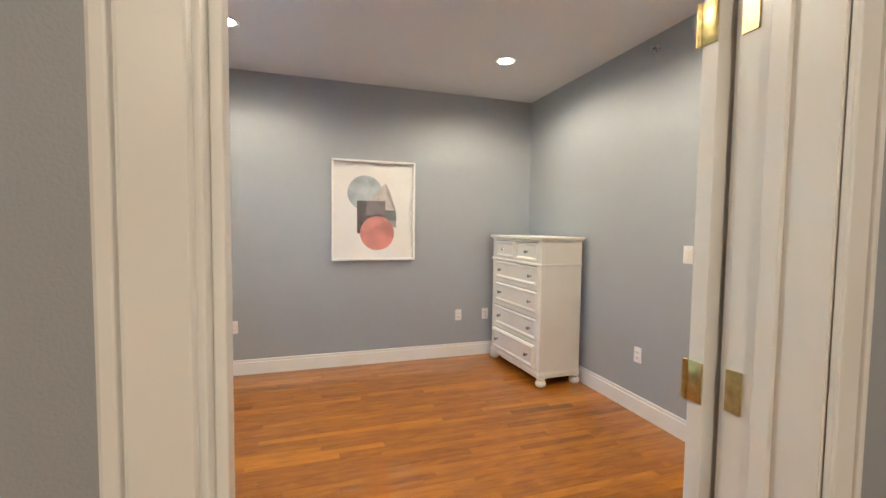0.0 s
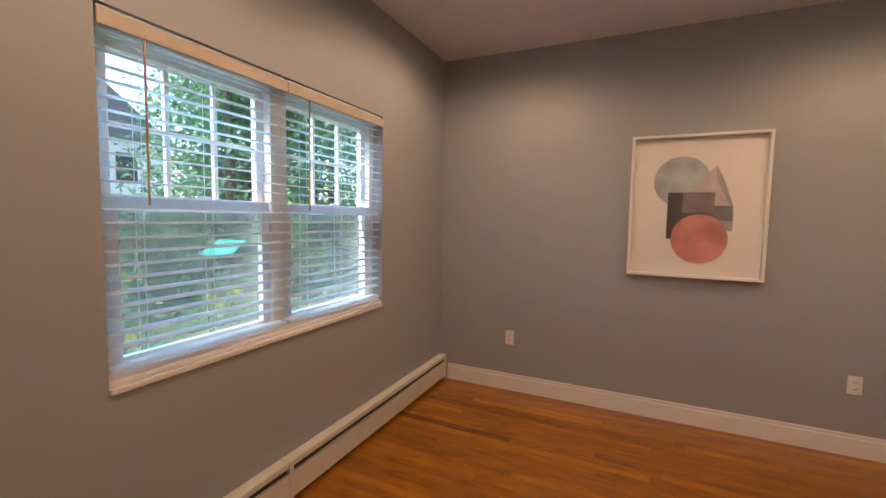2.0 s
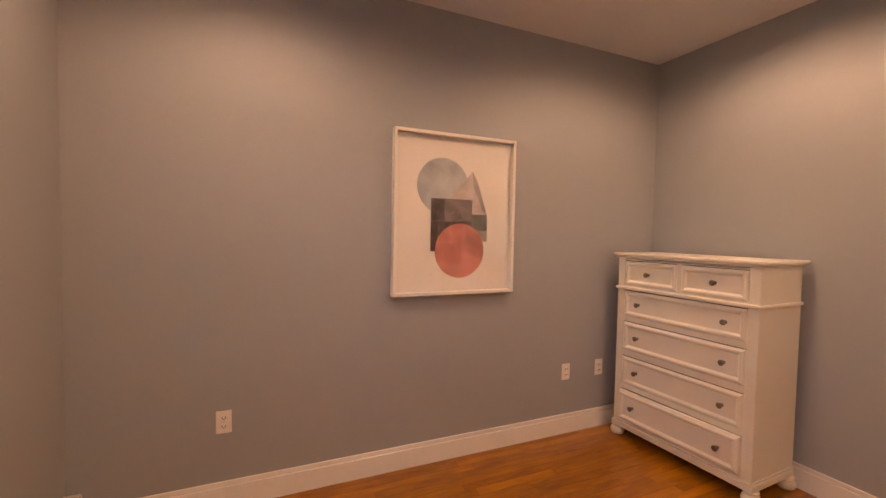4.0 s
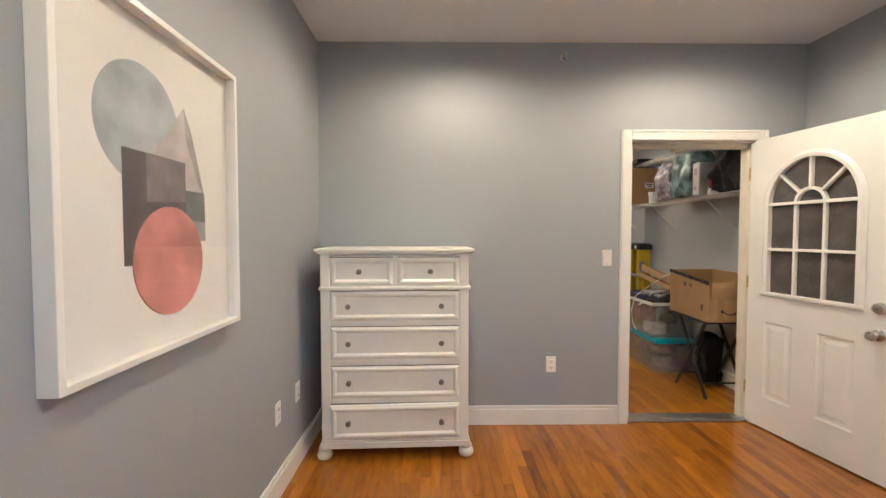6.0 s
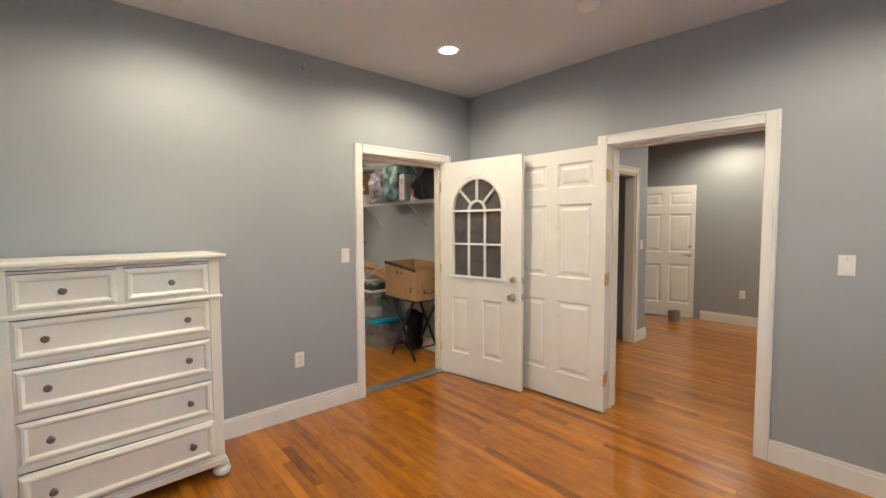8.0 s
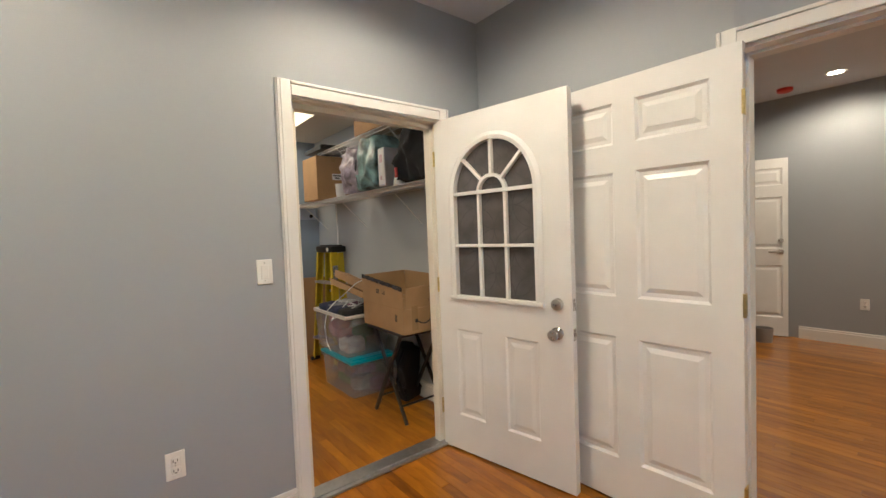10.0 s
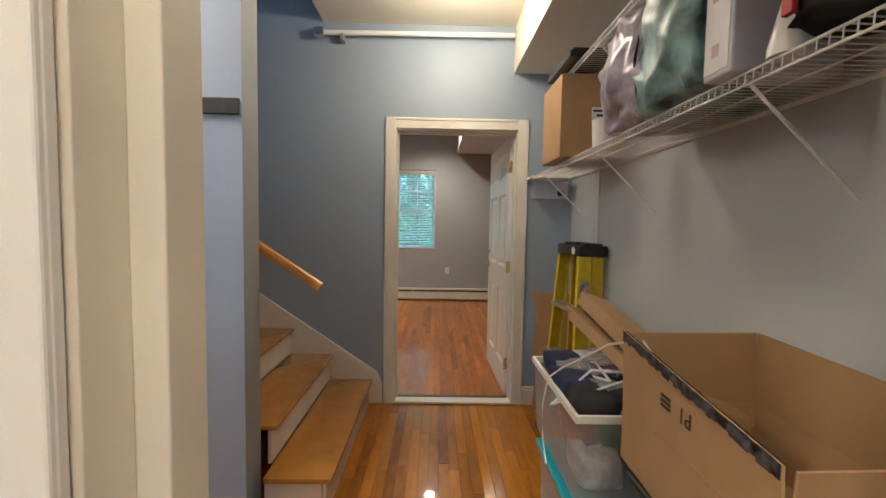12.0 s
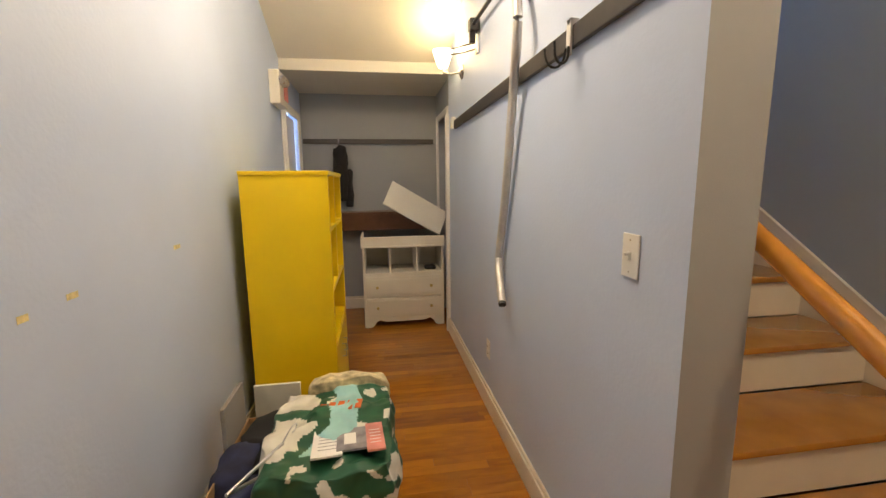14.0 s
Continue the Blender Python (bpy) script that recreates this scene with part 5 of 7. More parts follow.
def open_carton(name, m, w, d, h, label, low_front=0.0, flaps=True, tape=True):
    """An open cardboard carton, w along x, d along y, base at z = 0."""
    th = thing(name, label, "cardboard box", m)
    t = 0.006
    part("base", boxes((-w / 2, w / 2, -d / 2, d / 2, 0, t)), CARD, th)
    part("long_side", boxes((-w / 2, w / 2, -d / 2, -d / 2 + t, t, h), bevel=0.001), CARD, th)
    part("long_side", boxes((-w / 2, w / 2, d / 2 - t, d / 2, t, h), bevel=0.001), CARD, th)
    part("short_side", boxes((-w / 2, -w / 2 + t, -d / 2 + t, d / 2 - t, t, h - low_front), bevel=0.001), CARD, th)
    part("short_side", boxes((w / 2 - t, w / 2, -d / 2 + t, d / 2 - t, t, h), bevel=0.001), CARD, th)
    return th


def closed_carton(name, m, w, d, h, label, sticker=False):
    th = thing(name, label, "cardboard box", m)
    part("carton", boxes((-w / 2, w / 2, -d / 2, d / 2, 0, h), bevel=0.004), CARD, th)
    part("tape", boxes((-w / 2 - 0.0006, w / 2 + 0.0006, -0.024, 0.024, h - 0.05, h + 0.0008)), TAPE, th, "clear packing tape")
    part("seam", boxes((-w / 2 - 0.0004, w / 2 + 0.0004, -0.002, 0.002, h, h + 0.0012)), SLOT, th)
    if sticker:
        x, y, z = -w / 2, -0.035, h * 0.46
        st = part("sticker", boxes((x - 0.0012, x, y - 0.05, y + 0.05, z, z + 0.06)), PAPER, th, "white printed sticker")
        part("print_bar", boxes((x - 0.002, x - 0.0012, y - 0.042, y + 0.042, z + 0.036, z + 0.048), (x - 0.002, x - 0.0012, y - 0.025, y + 0.025, z + 0.013, z + 0.025)), SLOT, st)
    return th


TAPE = material("packing_tape", (0.36, 0.24, 0.12), 0.2, vary=0.05, scale=10)
closed_carton("shelf_carton", pose(4.39, 0.82, 1.7205, 0, 0, 0), 0.36, 0.35, 0.425, "brown cardboard box with a white sticker on the shelf", True)
closed_carton("shelf_carton", pose(3.17, 0.80, 2.1875, 0, 0, 0), 0.68, 0.27, 0.215, "brown cardboard box on the upper wire shelf")
solo("black_tray", boxes((4.10, 4.52, 0.66, 0.99, 2.1875, 2.222), (4.12, 4.50, 0.68, 0.97, 2.222, 2.24), bevel=0.004), BLACK, "flat black tray on the upper wire shelf", "tray")
bm = bmesh.new()
lathe(bm, [(0.040, 0.0), (0.046, 0.105), (0.048, 0.12), (0.043, 0.12), (0.037, 0.01)], n=24)
solo("white_cup", bm, PLASTIC, "plain white cup on the wire shelf", "cup", smooth=40).matrix_basis = pose(3.93, 0.885, 1.7205)

th = thing("bedding_bag", "bulging clear zip bag of teal and grey bedding", "storage bag")
bm = bmesh.new()
crumple(bm, 3.09, 3.43, 0.66, 0.985, 1.7205, 2.12, 0.04, 4, cuts=16)
part("bedding", bm, material("teal_quilt", (0.17, 0.27, 0.27), 0.4, vary=0.9, scale=11, bump=0.6, bump_scale=25), th, smooth=180)
bm = bmesh.new()
crumple(bm, 3.38, 3.70, 0.67, 0.985, 1.7205, 2.09, 0.045, 9, cuts=16)
part("folded_bedsheet", bm, material("grey_floral_cloth", (0.38, 0.33, 0.40), 0.3, vary=0.6, scale=16, bump=0.3, bump_scale=30), th, smooth=180)
bm = bmesh.new()
tube(bm, [(3.40, 0.975, 1.74), (3.41, 0.99, 1.9), (3.40, 0.975, 2.05), (3.40, 0.92, 2.10)], 0.006, n=8)
part("piping", bm, BLACK, th, "dark piped seam", smooth=60)
th = thing("white_file_box", "upright white plastic file box on the shelf", "box")
part("body", boxes((2.985, 3.085, 0.70, 0.965, 1.7205, 2.01), bevel=0.006), material("clouded_white_plastic", (0.55, 0.55, 0.60), 0.35, vary=0.15, scale=6), th)
part("spine_label", boxes((2.992, 3.078, 0.9655, 0.9675, 1.735, 1.995)), PAPER, th, "white paper label")
PINKP = material("pale_pink_print", (0.60, 0.42, 0.45), 0.7)
part("print_mark", boxes((3.015, 3.055, 0.9677, 0.9685, 1.90, 1.96)), PINKP, th)
part("print_mark", boxes((3.025, 3.05, 0.9677, 0.9685, 1.77, 1.80)), PINKP, th)
bm = bmesh.new()
lathe(bm, [(0.040, 0.0), (0.040, 0.02), (0.020, 0.11), (0.011, 0.13), (0.011, 0.15)], n=20)
solo("white_bottle", bm, PLASTIC, "white conical bottle on the shelf", "bottle", smooth=40).matrix_basis = pose(2.90, 0.90, 1.7205)
th = thing("black_bag", "large black cloth bag slumped on the shelf", "bag")
bm = bmesh.new()
crumple(bm, 2.44, 2.84, 0.65, 0.985, 1.7205, 2.16, 0.05, 13, cuts=14)
for v in bm.verts:
    v.co.x -= max(0.0, v.co.z - 1.80) * 0.25 * (v.co.x > 2.6)
BLACKCLOTH = material("black_cloth", (0.008, 0.008, 0.01), 0.85, vary=0.3, scale=12)
part("body", bm, BLACKCLOTH, th, smooth=180)
part("tag", boxes((2.80, 2.825, 0.972, 0.985, 1.76, 1.83), bevel=0.002), material("red_tag", (0.45, 0.03, 0.03), 0.6), th, "small red tag")


# carton on a folding tray table
def tray_table(m):
    th = thing("tray_table", "black folding tray table under the open carton", "folding table", m)
    w, d, h = 0.50, 0.40, 0.66
    part("tray_top", boxes((-w / 2, w / 2, -d / 2, d / 2, h - 0.018, h), bevel=0.006), BLACK, th)
    for y in (-d / 2 + 0.03, d / 2 - 0.03):
        for s in (-1, 1):
            bm = bmesh.new()
            box(bm, -0.012, 0.012, -0.010, 0.010, 0, 0.77, bevel=0.003)
            dx = 0.40
            m2 = Matrix.Translation((s * 0.20, y + s * 0.011, 0.002)) @ Euler((0, math.atan2(-s * dx, h - 0.02), 0)).to_matrix().to_4x4()
            bmesh.ops.transform(bm, matrix=m2, verts=bm.verts)
            part("leg", bm, BLACK, th)
    for z, x in ((0.12, 0.145), (0.12, -0.145)):
        bm = bmesh.new()
        rod(bm, (x, -d / 2 + 0.03, z), (x, d / 2 - 0.03, z), 0.008, n=10)
        part("crossbar", bm, BLACK, th, smooth=60)


tray_table(pose(2.93, 0.87, 0, 0, 0, 0))
th = thing("backpack", "black cloth backpack slumped under the tray table", "bag")
bm = bmesh.new()
crumple(bm, 3.05, 3.20, 0.66, 0.82, 0.0, 0.46, 0.03, 61, cuts=10)
part("body", bm, BLACKCLOTH, th, smooth=180)
bm = bmesh.new()
tube(bm, [(3.08, 0.81, 0.42), (3.06, 0.88, 0.34), (3.06, 0.89, 0.20), (3.07, 0.83, 0.06)], 0.014, n=8)
part("strap", bm, BLACKCLOTH, th, smooth=60)


def flap_carton(m):
    """A long carton whose four flaps stand up, folded along a crease; w along x, base at z = 0."""
    th = thing("open_carton", "long open cardboard carton with its flaps up on a tray table", "cardboard box", m)
    w, d, h, t = 0.60, 0.40, 0.175, 0.006
    part("base", boxes((-w / 2, w / 2, -d / 2, d / 2, 0, t)), CARD, th)
    for y in (-d / 2, d / 2 - t):
        part("long_side", boxes((-w / 2, w / 2, y, y + t, t, h), bevel=0.001), CARD, th)
    for x in (-w / 2, w / 2 - t):
        part("short_side", boxes((x, x + t, -d / 2 + t, d / 2 - t, t, h), bevel=0.001), CARD, th)

    def flap(name, a, b, za, zb, out, mat=CARD):
        """A flap hinged on the crease from a to b, its rim at heights za and zb, leaning out."""
        a, b, o = Vector((*a, h + 0.002)), Vector((*b, h + 0.002)), Vector((*out, 0))
        n = o.normalized() * -t
        c, e = b + o + Vector((0, 0, zb - h)), a + o + Vector((0, 0, za - h))
        bm = bmesh.new()
        lo, hi = [[bm.verts.new(p + q) for p in (a, b, c, e)] for q in (Vector((0, 0, 0)), n)]
        bm.faces.new(lo)
        bm.faces.new(list(reversed(hi)))
        for i in range(4):
            bm.faces.new((lo[i], hi[i], hi[(i + 1) % 4], lo[(i + 1) % 4]))
        part(name, bm, mat, th)
        return e, c

    x, y = w / 2, d / 2
    e, c = flap("long_flap", (-x, y), (x, y), 0.322, 0.382, (0, 0.006))
    flap("long_flap", (-x, -y + t), (x, -y + t), 0.37, 0.385, (0, -0.004), CARDIN)
    flap("short_flap", (x, -y + 0.01), (x, y - 0.01), 0.385, 0.378, (0.006, 0), CARDIN)
    flap("short_flap", (-x, -y + 0.012), (-x, y - 0.012), 0.335, 0.318, (-0.012, 0))
    # dark patterned tape torn along the rim
    rng = random.Random(17)
    bm = bmesh.new()
    n = 34
    for i in range(n):
        f0, f1 = i / n, (i + 1) / n
        p, q = e.lerp(c, f0), e.lerp(c, f1)
        d0 = rng.uniform(0.004, 0.012)
        for s_, yy in ((1, 0.0015), (-1, -t - 0.0015)):
            v = [bm.verts.new(k) for k in (p + Vector((0, yy, d0 * 0.3)), q + Vector((0, yy, d0 * 0.3)), q + Vector((0, yy, -0.016 - d0)), p + Vector((0, yy, -0.016 - d0)))]
            bm.faces.new(v)
    part("tape_edge", bm, material("patterned_tape", (0.05, 0.05, 0.06), 0.25, vary=1.2, scale=45), th, "dark patterned tape torn along the rim")
    part("side_seam", boxes((-x - 0.001, x, y - 0.0005, y + 0.0012, h - 0.001, h + 0.0025)), CARDIN, th)
    part("packing_tape", boxes((-x - 0.0012, -x - 0.0002, y - 0.115, y - 0.065, 0.02, 0.30)), TAPE, th, "shiny tape down the short side")
    seal = part("seal_mark", boxes((-0.215, -0.183, y + 0.0004, y + 0.0014, 0.075, 0.135)), CARDIN, th, "small printed seal")
    part("seal_bar", boxes(*[(-0.212 + 0.006 * k, -0.2085 + 0.006 * k, y + 0.0014, y + 0.002, 0.08, 0.13) for k in range(5)]), SLOT, seal)
    bm = bmesh.new()
    tube(bm, [(-x - 0.0015, -0.03 + 0.014 * i, 0.09 - 0.028 * math.sin(i / 9 * math.pi)) for i in range(10)], 0.0045, n=6)
    box(bm, -x - 0.0025, -x - 0.0005, 0.088, 0.108, 0.076, 0.10)
    part("curved_mark", bm, SLOT, th, "black curved printed mark")
    part("print_bar", boxes((-x - 0.0125, -x - 0.0115, -0.05, 0.0, 0.222, 0.226), (-x - 0.0125, -x - 0.0115, -0.045, -0.005, 0.212, 0.2155)), SLOT, th)
    part("print_bar", boxes(*[(0.03, 0.075, y + 0.0036, y + 0.0046, 0.258 + 0.012 * k, 0.266 + 0.012 * k) for k in range(3)]), SLOT, th)
    fc = bpy.data.curves.new("print", "FONT")
    fc.body, fc.size, fc.extrude, fc.align_x = "P1", 0.052, 0.0006, "CENTER"
    ob = new("print", fc)
    ob.parent = th
    fc.materials.append(SLOT)
    ob.matrix_basis = Matrix.Translation((-0.03, y + 0.0042, 0.290)) @ Euler((radians(90), radians(180), radians(180))).to_matrix().to_4x4()


flap_carton(pose(2.945, 0.862, 0.664, 0, 0, -1.5))


def storage_bin(name, m, w, d, h, lid, lid_label, label, rng_seed):
    """A clear bin with clothes in it; w along x."""
    th = thing(name, label, "storage bin", m)
    t = 0.004
    k = 0.93

    def side(pts):
        bm = bmesh.new()
        bm.faces.new([bm.verts.new(p) for p in pts])
        part("wall", bm, BINP, th)
    a, b, c, e = w / 2 * k, d / 2 * k, w / 2, d / 2
    side([(-a, -b, 0.004), (a, -b, 0.004), (c, -e, h), (-c, -e, h)])
    side([(-a, b, 0.004), (a, b, 0.004), (c, e, h), (-c, e, h)])
    side([(-a, -b, 0.004), (-a, b, 0.004), (-c, e, h), (-c, -e, h)])
    side([(a, -b, 0.004), (a, b, 0.004), (c, e, h), (c, -e, h)])
    side([(-a, -b, 0.003), (a, -b, 0.003), (a, b, 0.003), (-a, b, 0.003)])
    part("rim", boxes((-c - 0.012, c + 0.012, -e - 0.012, -e + 0.004, h - 0.03, h), (-c - 0.012, c + 0.012, e - 0.004, e + 0.012, h - 0.03, h), (-c - 0.012, -c + 0.004, -e, e, h - 0.03, h), (c - 0.004, c + 0.012, -e, e, h - 0.03, h), bevel=0.004), BINP if lid else PLASTIC, th)
    rng = random.Random(rng_seed)
    for i in range(9):
        x, y = rng.uniform(-a * 0.62, a * 0.62), rng.uniform(-b * 0.5, b * 0.5)
        z = 0.01 + (i // 3) * h * 0.26
        bm = bmesh.new()
        crumple(bm, x - a * 0.36, x + a * 0.36, y - b * 0.46, y + b * 0.46, z, z + h * 0.32, 0.015, rng_seed + i, cuts=4)
        part("clothing", bm, CLOTHS[rng.randrange(len(CLOTHS))], th, smooth=180)
    if lid:
        part("lid", boxes((-c - 0.018, c + 0.018, -e - 0.018, e + 0.018, h - 0.012, h + 0.014), (-c + 0.02, c - 0.02, -e + 0.02, e - 0.02, h + 0.014, h + 0.022), bevel=0.007), lid, th, lid_label)
    return th


CLOTHS = [material("cloth_%s" % n, c, 0.85, vary=0.4, scale=18, bump=0.3, bump_scale=60) for n, c in
          (("pink", (0.45, 0.18, 0.20)), ("navy", (0.02, 0.025, 0.07)), ("grey", (0.25, 0.24, 0.26)), ("white", (0.6, 0.58, 0.56)), ("green", (0.05, 0.2, 0.08)), ("black", (0.015, 0.015, 0.018)), ("mauve", (0.24, 0.13, 0.2)))]
storage_bin("storage_bin", pose(3.70, 0.905, 0.0), 0.60, 0.40, 0.305, TEAL, "teal snap-on lid", "clear plastic bin of clothes with a teal lid", 3)
b2 = storage_bin("storage_bin", pose(3.80, 0.905, 0.3275), 0.66, 0.41, 0.36, None, "", "overfull clear bin of clothes and hangers, white rim", 11)


def hanger(m, mat, label):
    th = thing("clothes_hanger", label, "hanger", m, group="hangers in the bin")
    bm = bmesh.new()
    tube(bm, [(-0.20, 0, 0), (0, 0, 0.11), (0.20, 0, 0), (-0.20, 0, 0)], 0.006, n=8)
    part("frame", bm, mat, th, smooth=60)
    bm = bmesh.new()
    tube(bm, [(0, 0, 0.105), (0, 0, 0.15)] + [(0.022 - 0.022 * math.cos(i / 8 * 4), 0, 0.16 + 0.022 * math.sin(i / 8 * 4)) for i in range(9)], 0.0025, n=6)
    part("hook", bm, STEEL, th, smooth=60)


HANGW = material("white_hanger", (0.72, 0.70, 0.70), 0.35)
for i, (x, y, z, a, b, c) in enumerate(((3.86, 0.98, 0.70, 70, 10, 20), (3.70, 0.88, 0.71, 78, -8, -30), (3.98, 0.86, 0.71, 82, 12, 60), (3.62, 0.98, 0.72, 65, 25, 75))):
    hanger(pose(x, y, z, a, b, c), HANGW if i % 2 == 0 else STEEL, "white plastic clothes hanger on the heap" if i % 2 == 0 else "grey metal clothes hanger on the heap")
for i, (x, y, s) in enumerate(((3.66, 0.86, 21), (3.90, 0.97, 22), (4.02, 0.84, 23), (3.78, 1.02, 27), (3.62, 1.02, 29), (3.86, 0.84, 33), (3.74, 0.93, 35), (4.04, 0.99, 39))):
    bm = bmesh.new()
    crumple(bm, x - 0.12, x + 0.12, y - 0.08, y + 0.08, 0.655, 0.725, 0.02, s, cuts=5)
    solo("folded_garment", bm, CLOTHS[(5, 2, 3, 1, 5, 6, 2, 1)[i]], "crumpled %s garment on the heap" % ("black", "grey", "white", "navy", "black", "mauve", "grey", "navy")[i], "clothing", smooth=180)
th = thing("white_cable", "loose white cable looping over the bin", "cable")
bm = bmesh.new()
P0 = [(3.10, 1.02, 0.98), (3.25, 1.00, 1.02), (3.42, 1.03, 0.96), (3.58, 1.06, 0.86), (3.70, 1.10, 0.78), (3.80, 1.13, 0.70), (3.86, 1.135, 0.55), (3.82, 1.14, 0.42), (3.72, 1.15, 0.36)]
tube(bm, P0, 0.004, n=8)
part("cord", bm, PLASTIC, th, smooth=60)


# step ladder folded against the wall
def step_ladder():
    th = thing("step_ladder", "yellow fibreglass step ladder folded against the wall", "ladder")
    along = Vector((1.0, 0.10, 0)).normalized()
    back = Vector((along.y, -along.x, 0))
    m = Matrix((along.to_4d(), back.to_4d(), Vector((0, 0, 1, 0)), Vector((0, 0, 0, 1)))).transposed()
    m.translation = (4.545, 0.735, 0)

    def put(name, bm, mat, label="", smooth=0, under=None):
        bmesh.ops.transform(bm, matrix=m, verts=bm.verts)
        return part(name, bm, mat, under or th, label, smooth)

    bm = boxes((-0.165, 0.165, -0.100, 0.080, 1.185, 1.25), bevel=0.014)
    for x in (-0.11, 0.0, 0.11):
        box(bm, x - 0.035, x + 0.035, -0.06, 0.05, 1.245, 1.262, bevel=0.006)
    cap = put("cap", bm, BLACK, "black moulded top cap", 40)
    bm = bmesh.new()
    rod(bm, (-0.09, -0.0995, 1.218), (-0.09, -0.103, 1.218), 0.022, n=18)
    put("badge", bm, PLASTIC, "round white badge", 0, cap)

    def channel(x, y0, y1, z1, flare, lean, wide):
        """A rail of open channel section: a web with two flanges, spreading towards the floor."""
        s = 1 if x > 0 else -1
        bm = bmesh.new()
        t = 0.005
        box(bm, min(0, s * t), max(0, s * t), y0, y1, 0.02, z1, bevel=0.001)
        for y in (y0, y1 - t):
            box(bm, min(-s * wide, 0), max(-s * wide, 0), y, y + t, 0.02, z1, bevel=0.001)
        for v in bm.verts:
            v.co.x += x + s * (z1 - v.co.z) * flare
            v.co.y -= (z1 - v.co.z) * lean
        return bm

    for s_ in (-1, 1):
        rail = put("front_rail", channel(s_ * 0.150, -0.095, -0.020, 1.19, 0.075, 0.05, 0.026), LADDER)
        if s_ < 0:
            put("sticker", boxes((-0.1785, -0.1775, -0.095, -0.040, 0.90, 1.05)), material("ladder_sticker", (0.35, 0.34, 0.33), 0.5, vary=0.7, scale=40), "grey and black printed sticker", 0, rail)
        put("rear_rail", channel(s_ * 0.135, -0.010, 0.060, 1.18, 0.06, 0.0, 0.022), LADDER)
        put("foot", boxes((s_ * 0.240 - 0.02, s_ * 0.240 + 0.02, -0.18, -0.08, 0.0, 0.035), bevel=0.004), BLACK, "black rubber foot")
    for z in (0.27, 0.57, 0.88):
        hw = 0.148 + (1.19 - z) * 0.075
        y = -(1.19 - z) * 0.05
        put("step", boxes((-hw, hw, y - 0.110, y - 0.032, z - 0.025, z), bevel=0.003), STEEL, "grey aluminium step")
    for z in (0.35, 0.75):
        hw = 0.13 + (1.18 - z) * 0.06
        put("rear_brace", boxes((-hw, hw, 0.035, 0.055, z - 0.015, z + 0.015), bevel=0.002), STEEL)


step_ladder()


def flat_card(name, m, w, h, t, label, jag=0):
    bm = bmesh.new()
    rng = random.Random(jag)
    pts = [(-w / 2, 0), (w / 2, 0)]
    if jag:
        pts += [(w / 2 + rng.uniform(-0.03, 0.02), h * k / 5) for k in range(1, 5)]
    pts += [(w / 2, h), (-w / 2, h)]
    if jag:
        pts += [(-w / 2 + rng.uniform(-0.02, 0.05), h * k / 5) for k in range(4, 0, -1)]
    a, b = [[bm.verts.new((u, y, v)) for u, v in pts] for y in (-t / 2, t / 2)]
    bm.faces.new(a)
    bm.faces.new(list(reversed(b)))
    for i in range(len(pts)):
        j = (i + 1) % len(pts)
        bm.faces.new((a[i], b[i], b[j], a[j]))
    ob = solo(name, bm, CARD, label, "cardboard")
    ob.matrix_basis = m


flat_card("cardboard_sheet", pose(4.93, 0.80, 0.002, -4, 0, 65), 0.26, 0.90, 0.008, "torn cardboard sheet leaning beside the doorway", jag=4)
for i, (y, z, r, w, t) in enumerate(((0.84, 0.905, 0, 0.075, 0.014), (0.90, 0.845, 4, 0.06, 0.010), (0.80, 0.825, -3, 0.07, 0.010))):
    strip = thing("cardboard_strip", "long folded cardboard strip lying across the heap", "cardboard", pose(3.68 - 0.02 * i, y - 0.05, z, 20, -8.5, r), group="cardboard strips")
    part("panel", boxes((-0.53, 0.53, -w, w, -t, t), bevel=0.002), CARD if i == 0 else CARDIN, strip)
    part("folded_lip", boxes((-0.53, 0.50 - 0.05 * i, w + 0.0005, w + 0.007, -0.05 + 0.01 * i, t * 0.9), bevel=0.002), CARD, strip)


# ---- corridor ----
def cube_cabinet(m):
    """Tall narrow yellow cabinet; side to -y, front to +x."""
    th = thing("yellow_cabinet", "tall yellow cabinet with open shelves above doors", "cabinet", m)
    d, w, h, t = 0.43, 0.75, 1.45, 0.022
    part("side_panel", boxes((0, d, 0, t, 0, h - t), bevel=0.002), YELLOW, th)
    part("side_panel", boxes((0, d, w - t, w, 0, h - t), bevel=0.002), YELLOW, th)
    part("top", boxes((-0.001, d + 0.006, -0.006, w + 0.006, h - t, h), bevel=0.003), YELLOW, th)
    part("back", boxes((0, 0.01, t, w - t, 0, h - t)), YELLOW, th)
    for z in (0.05, 0.50, 0.80, 1.13):
        part("shelf", boxes((0.01, d - 0.004, t, w - t, z, z + t), bevel=0.001), YELLOW, th)
    part("divider", boxes((0.01, d - 0.006, w / 2 - t / 2, w / 2 + t / 2, 0.82, h - t), bevel=0.001), YELLOW, th)
    for y0, y1 in ((t, w / 2 - 0.002), (w / 2 + 0.002, w - t)):
        dr = part("door", boxes((d - 0.018, d + 0.002, y0, y1, 0.06, 0.50), bevel=0.003), YELLOW, th)
        bm = bmesh.new()
        yk = w / 2 + (0.05 if y0 > w / 2 - 0.01 else -0.05)
        tube(bm, [(d + 0.002, yk, 0.40), (d + 0.025, yk, 0.40), (d + 0.025, yk, 0.32), (d + 0.002, yk, 0.32)], 0.004, n=8)
        part("handle", bm, NICKEL, dr, "small nickel handle", smooth=60)


cube_cabinet(pose(2.497, 3.90, 0, 0, 0, 0))

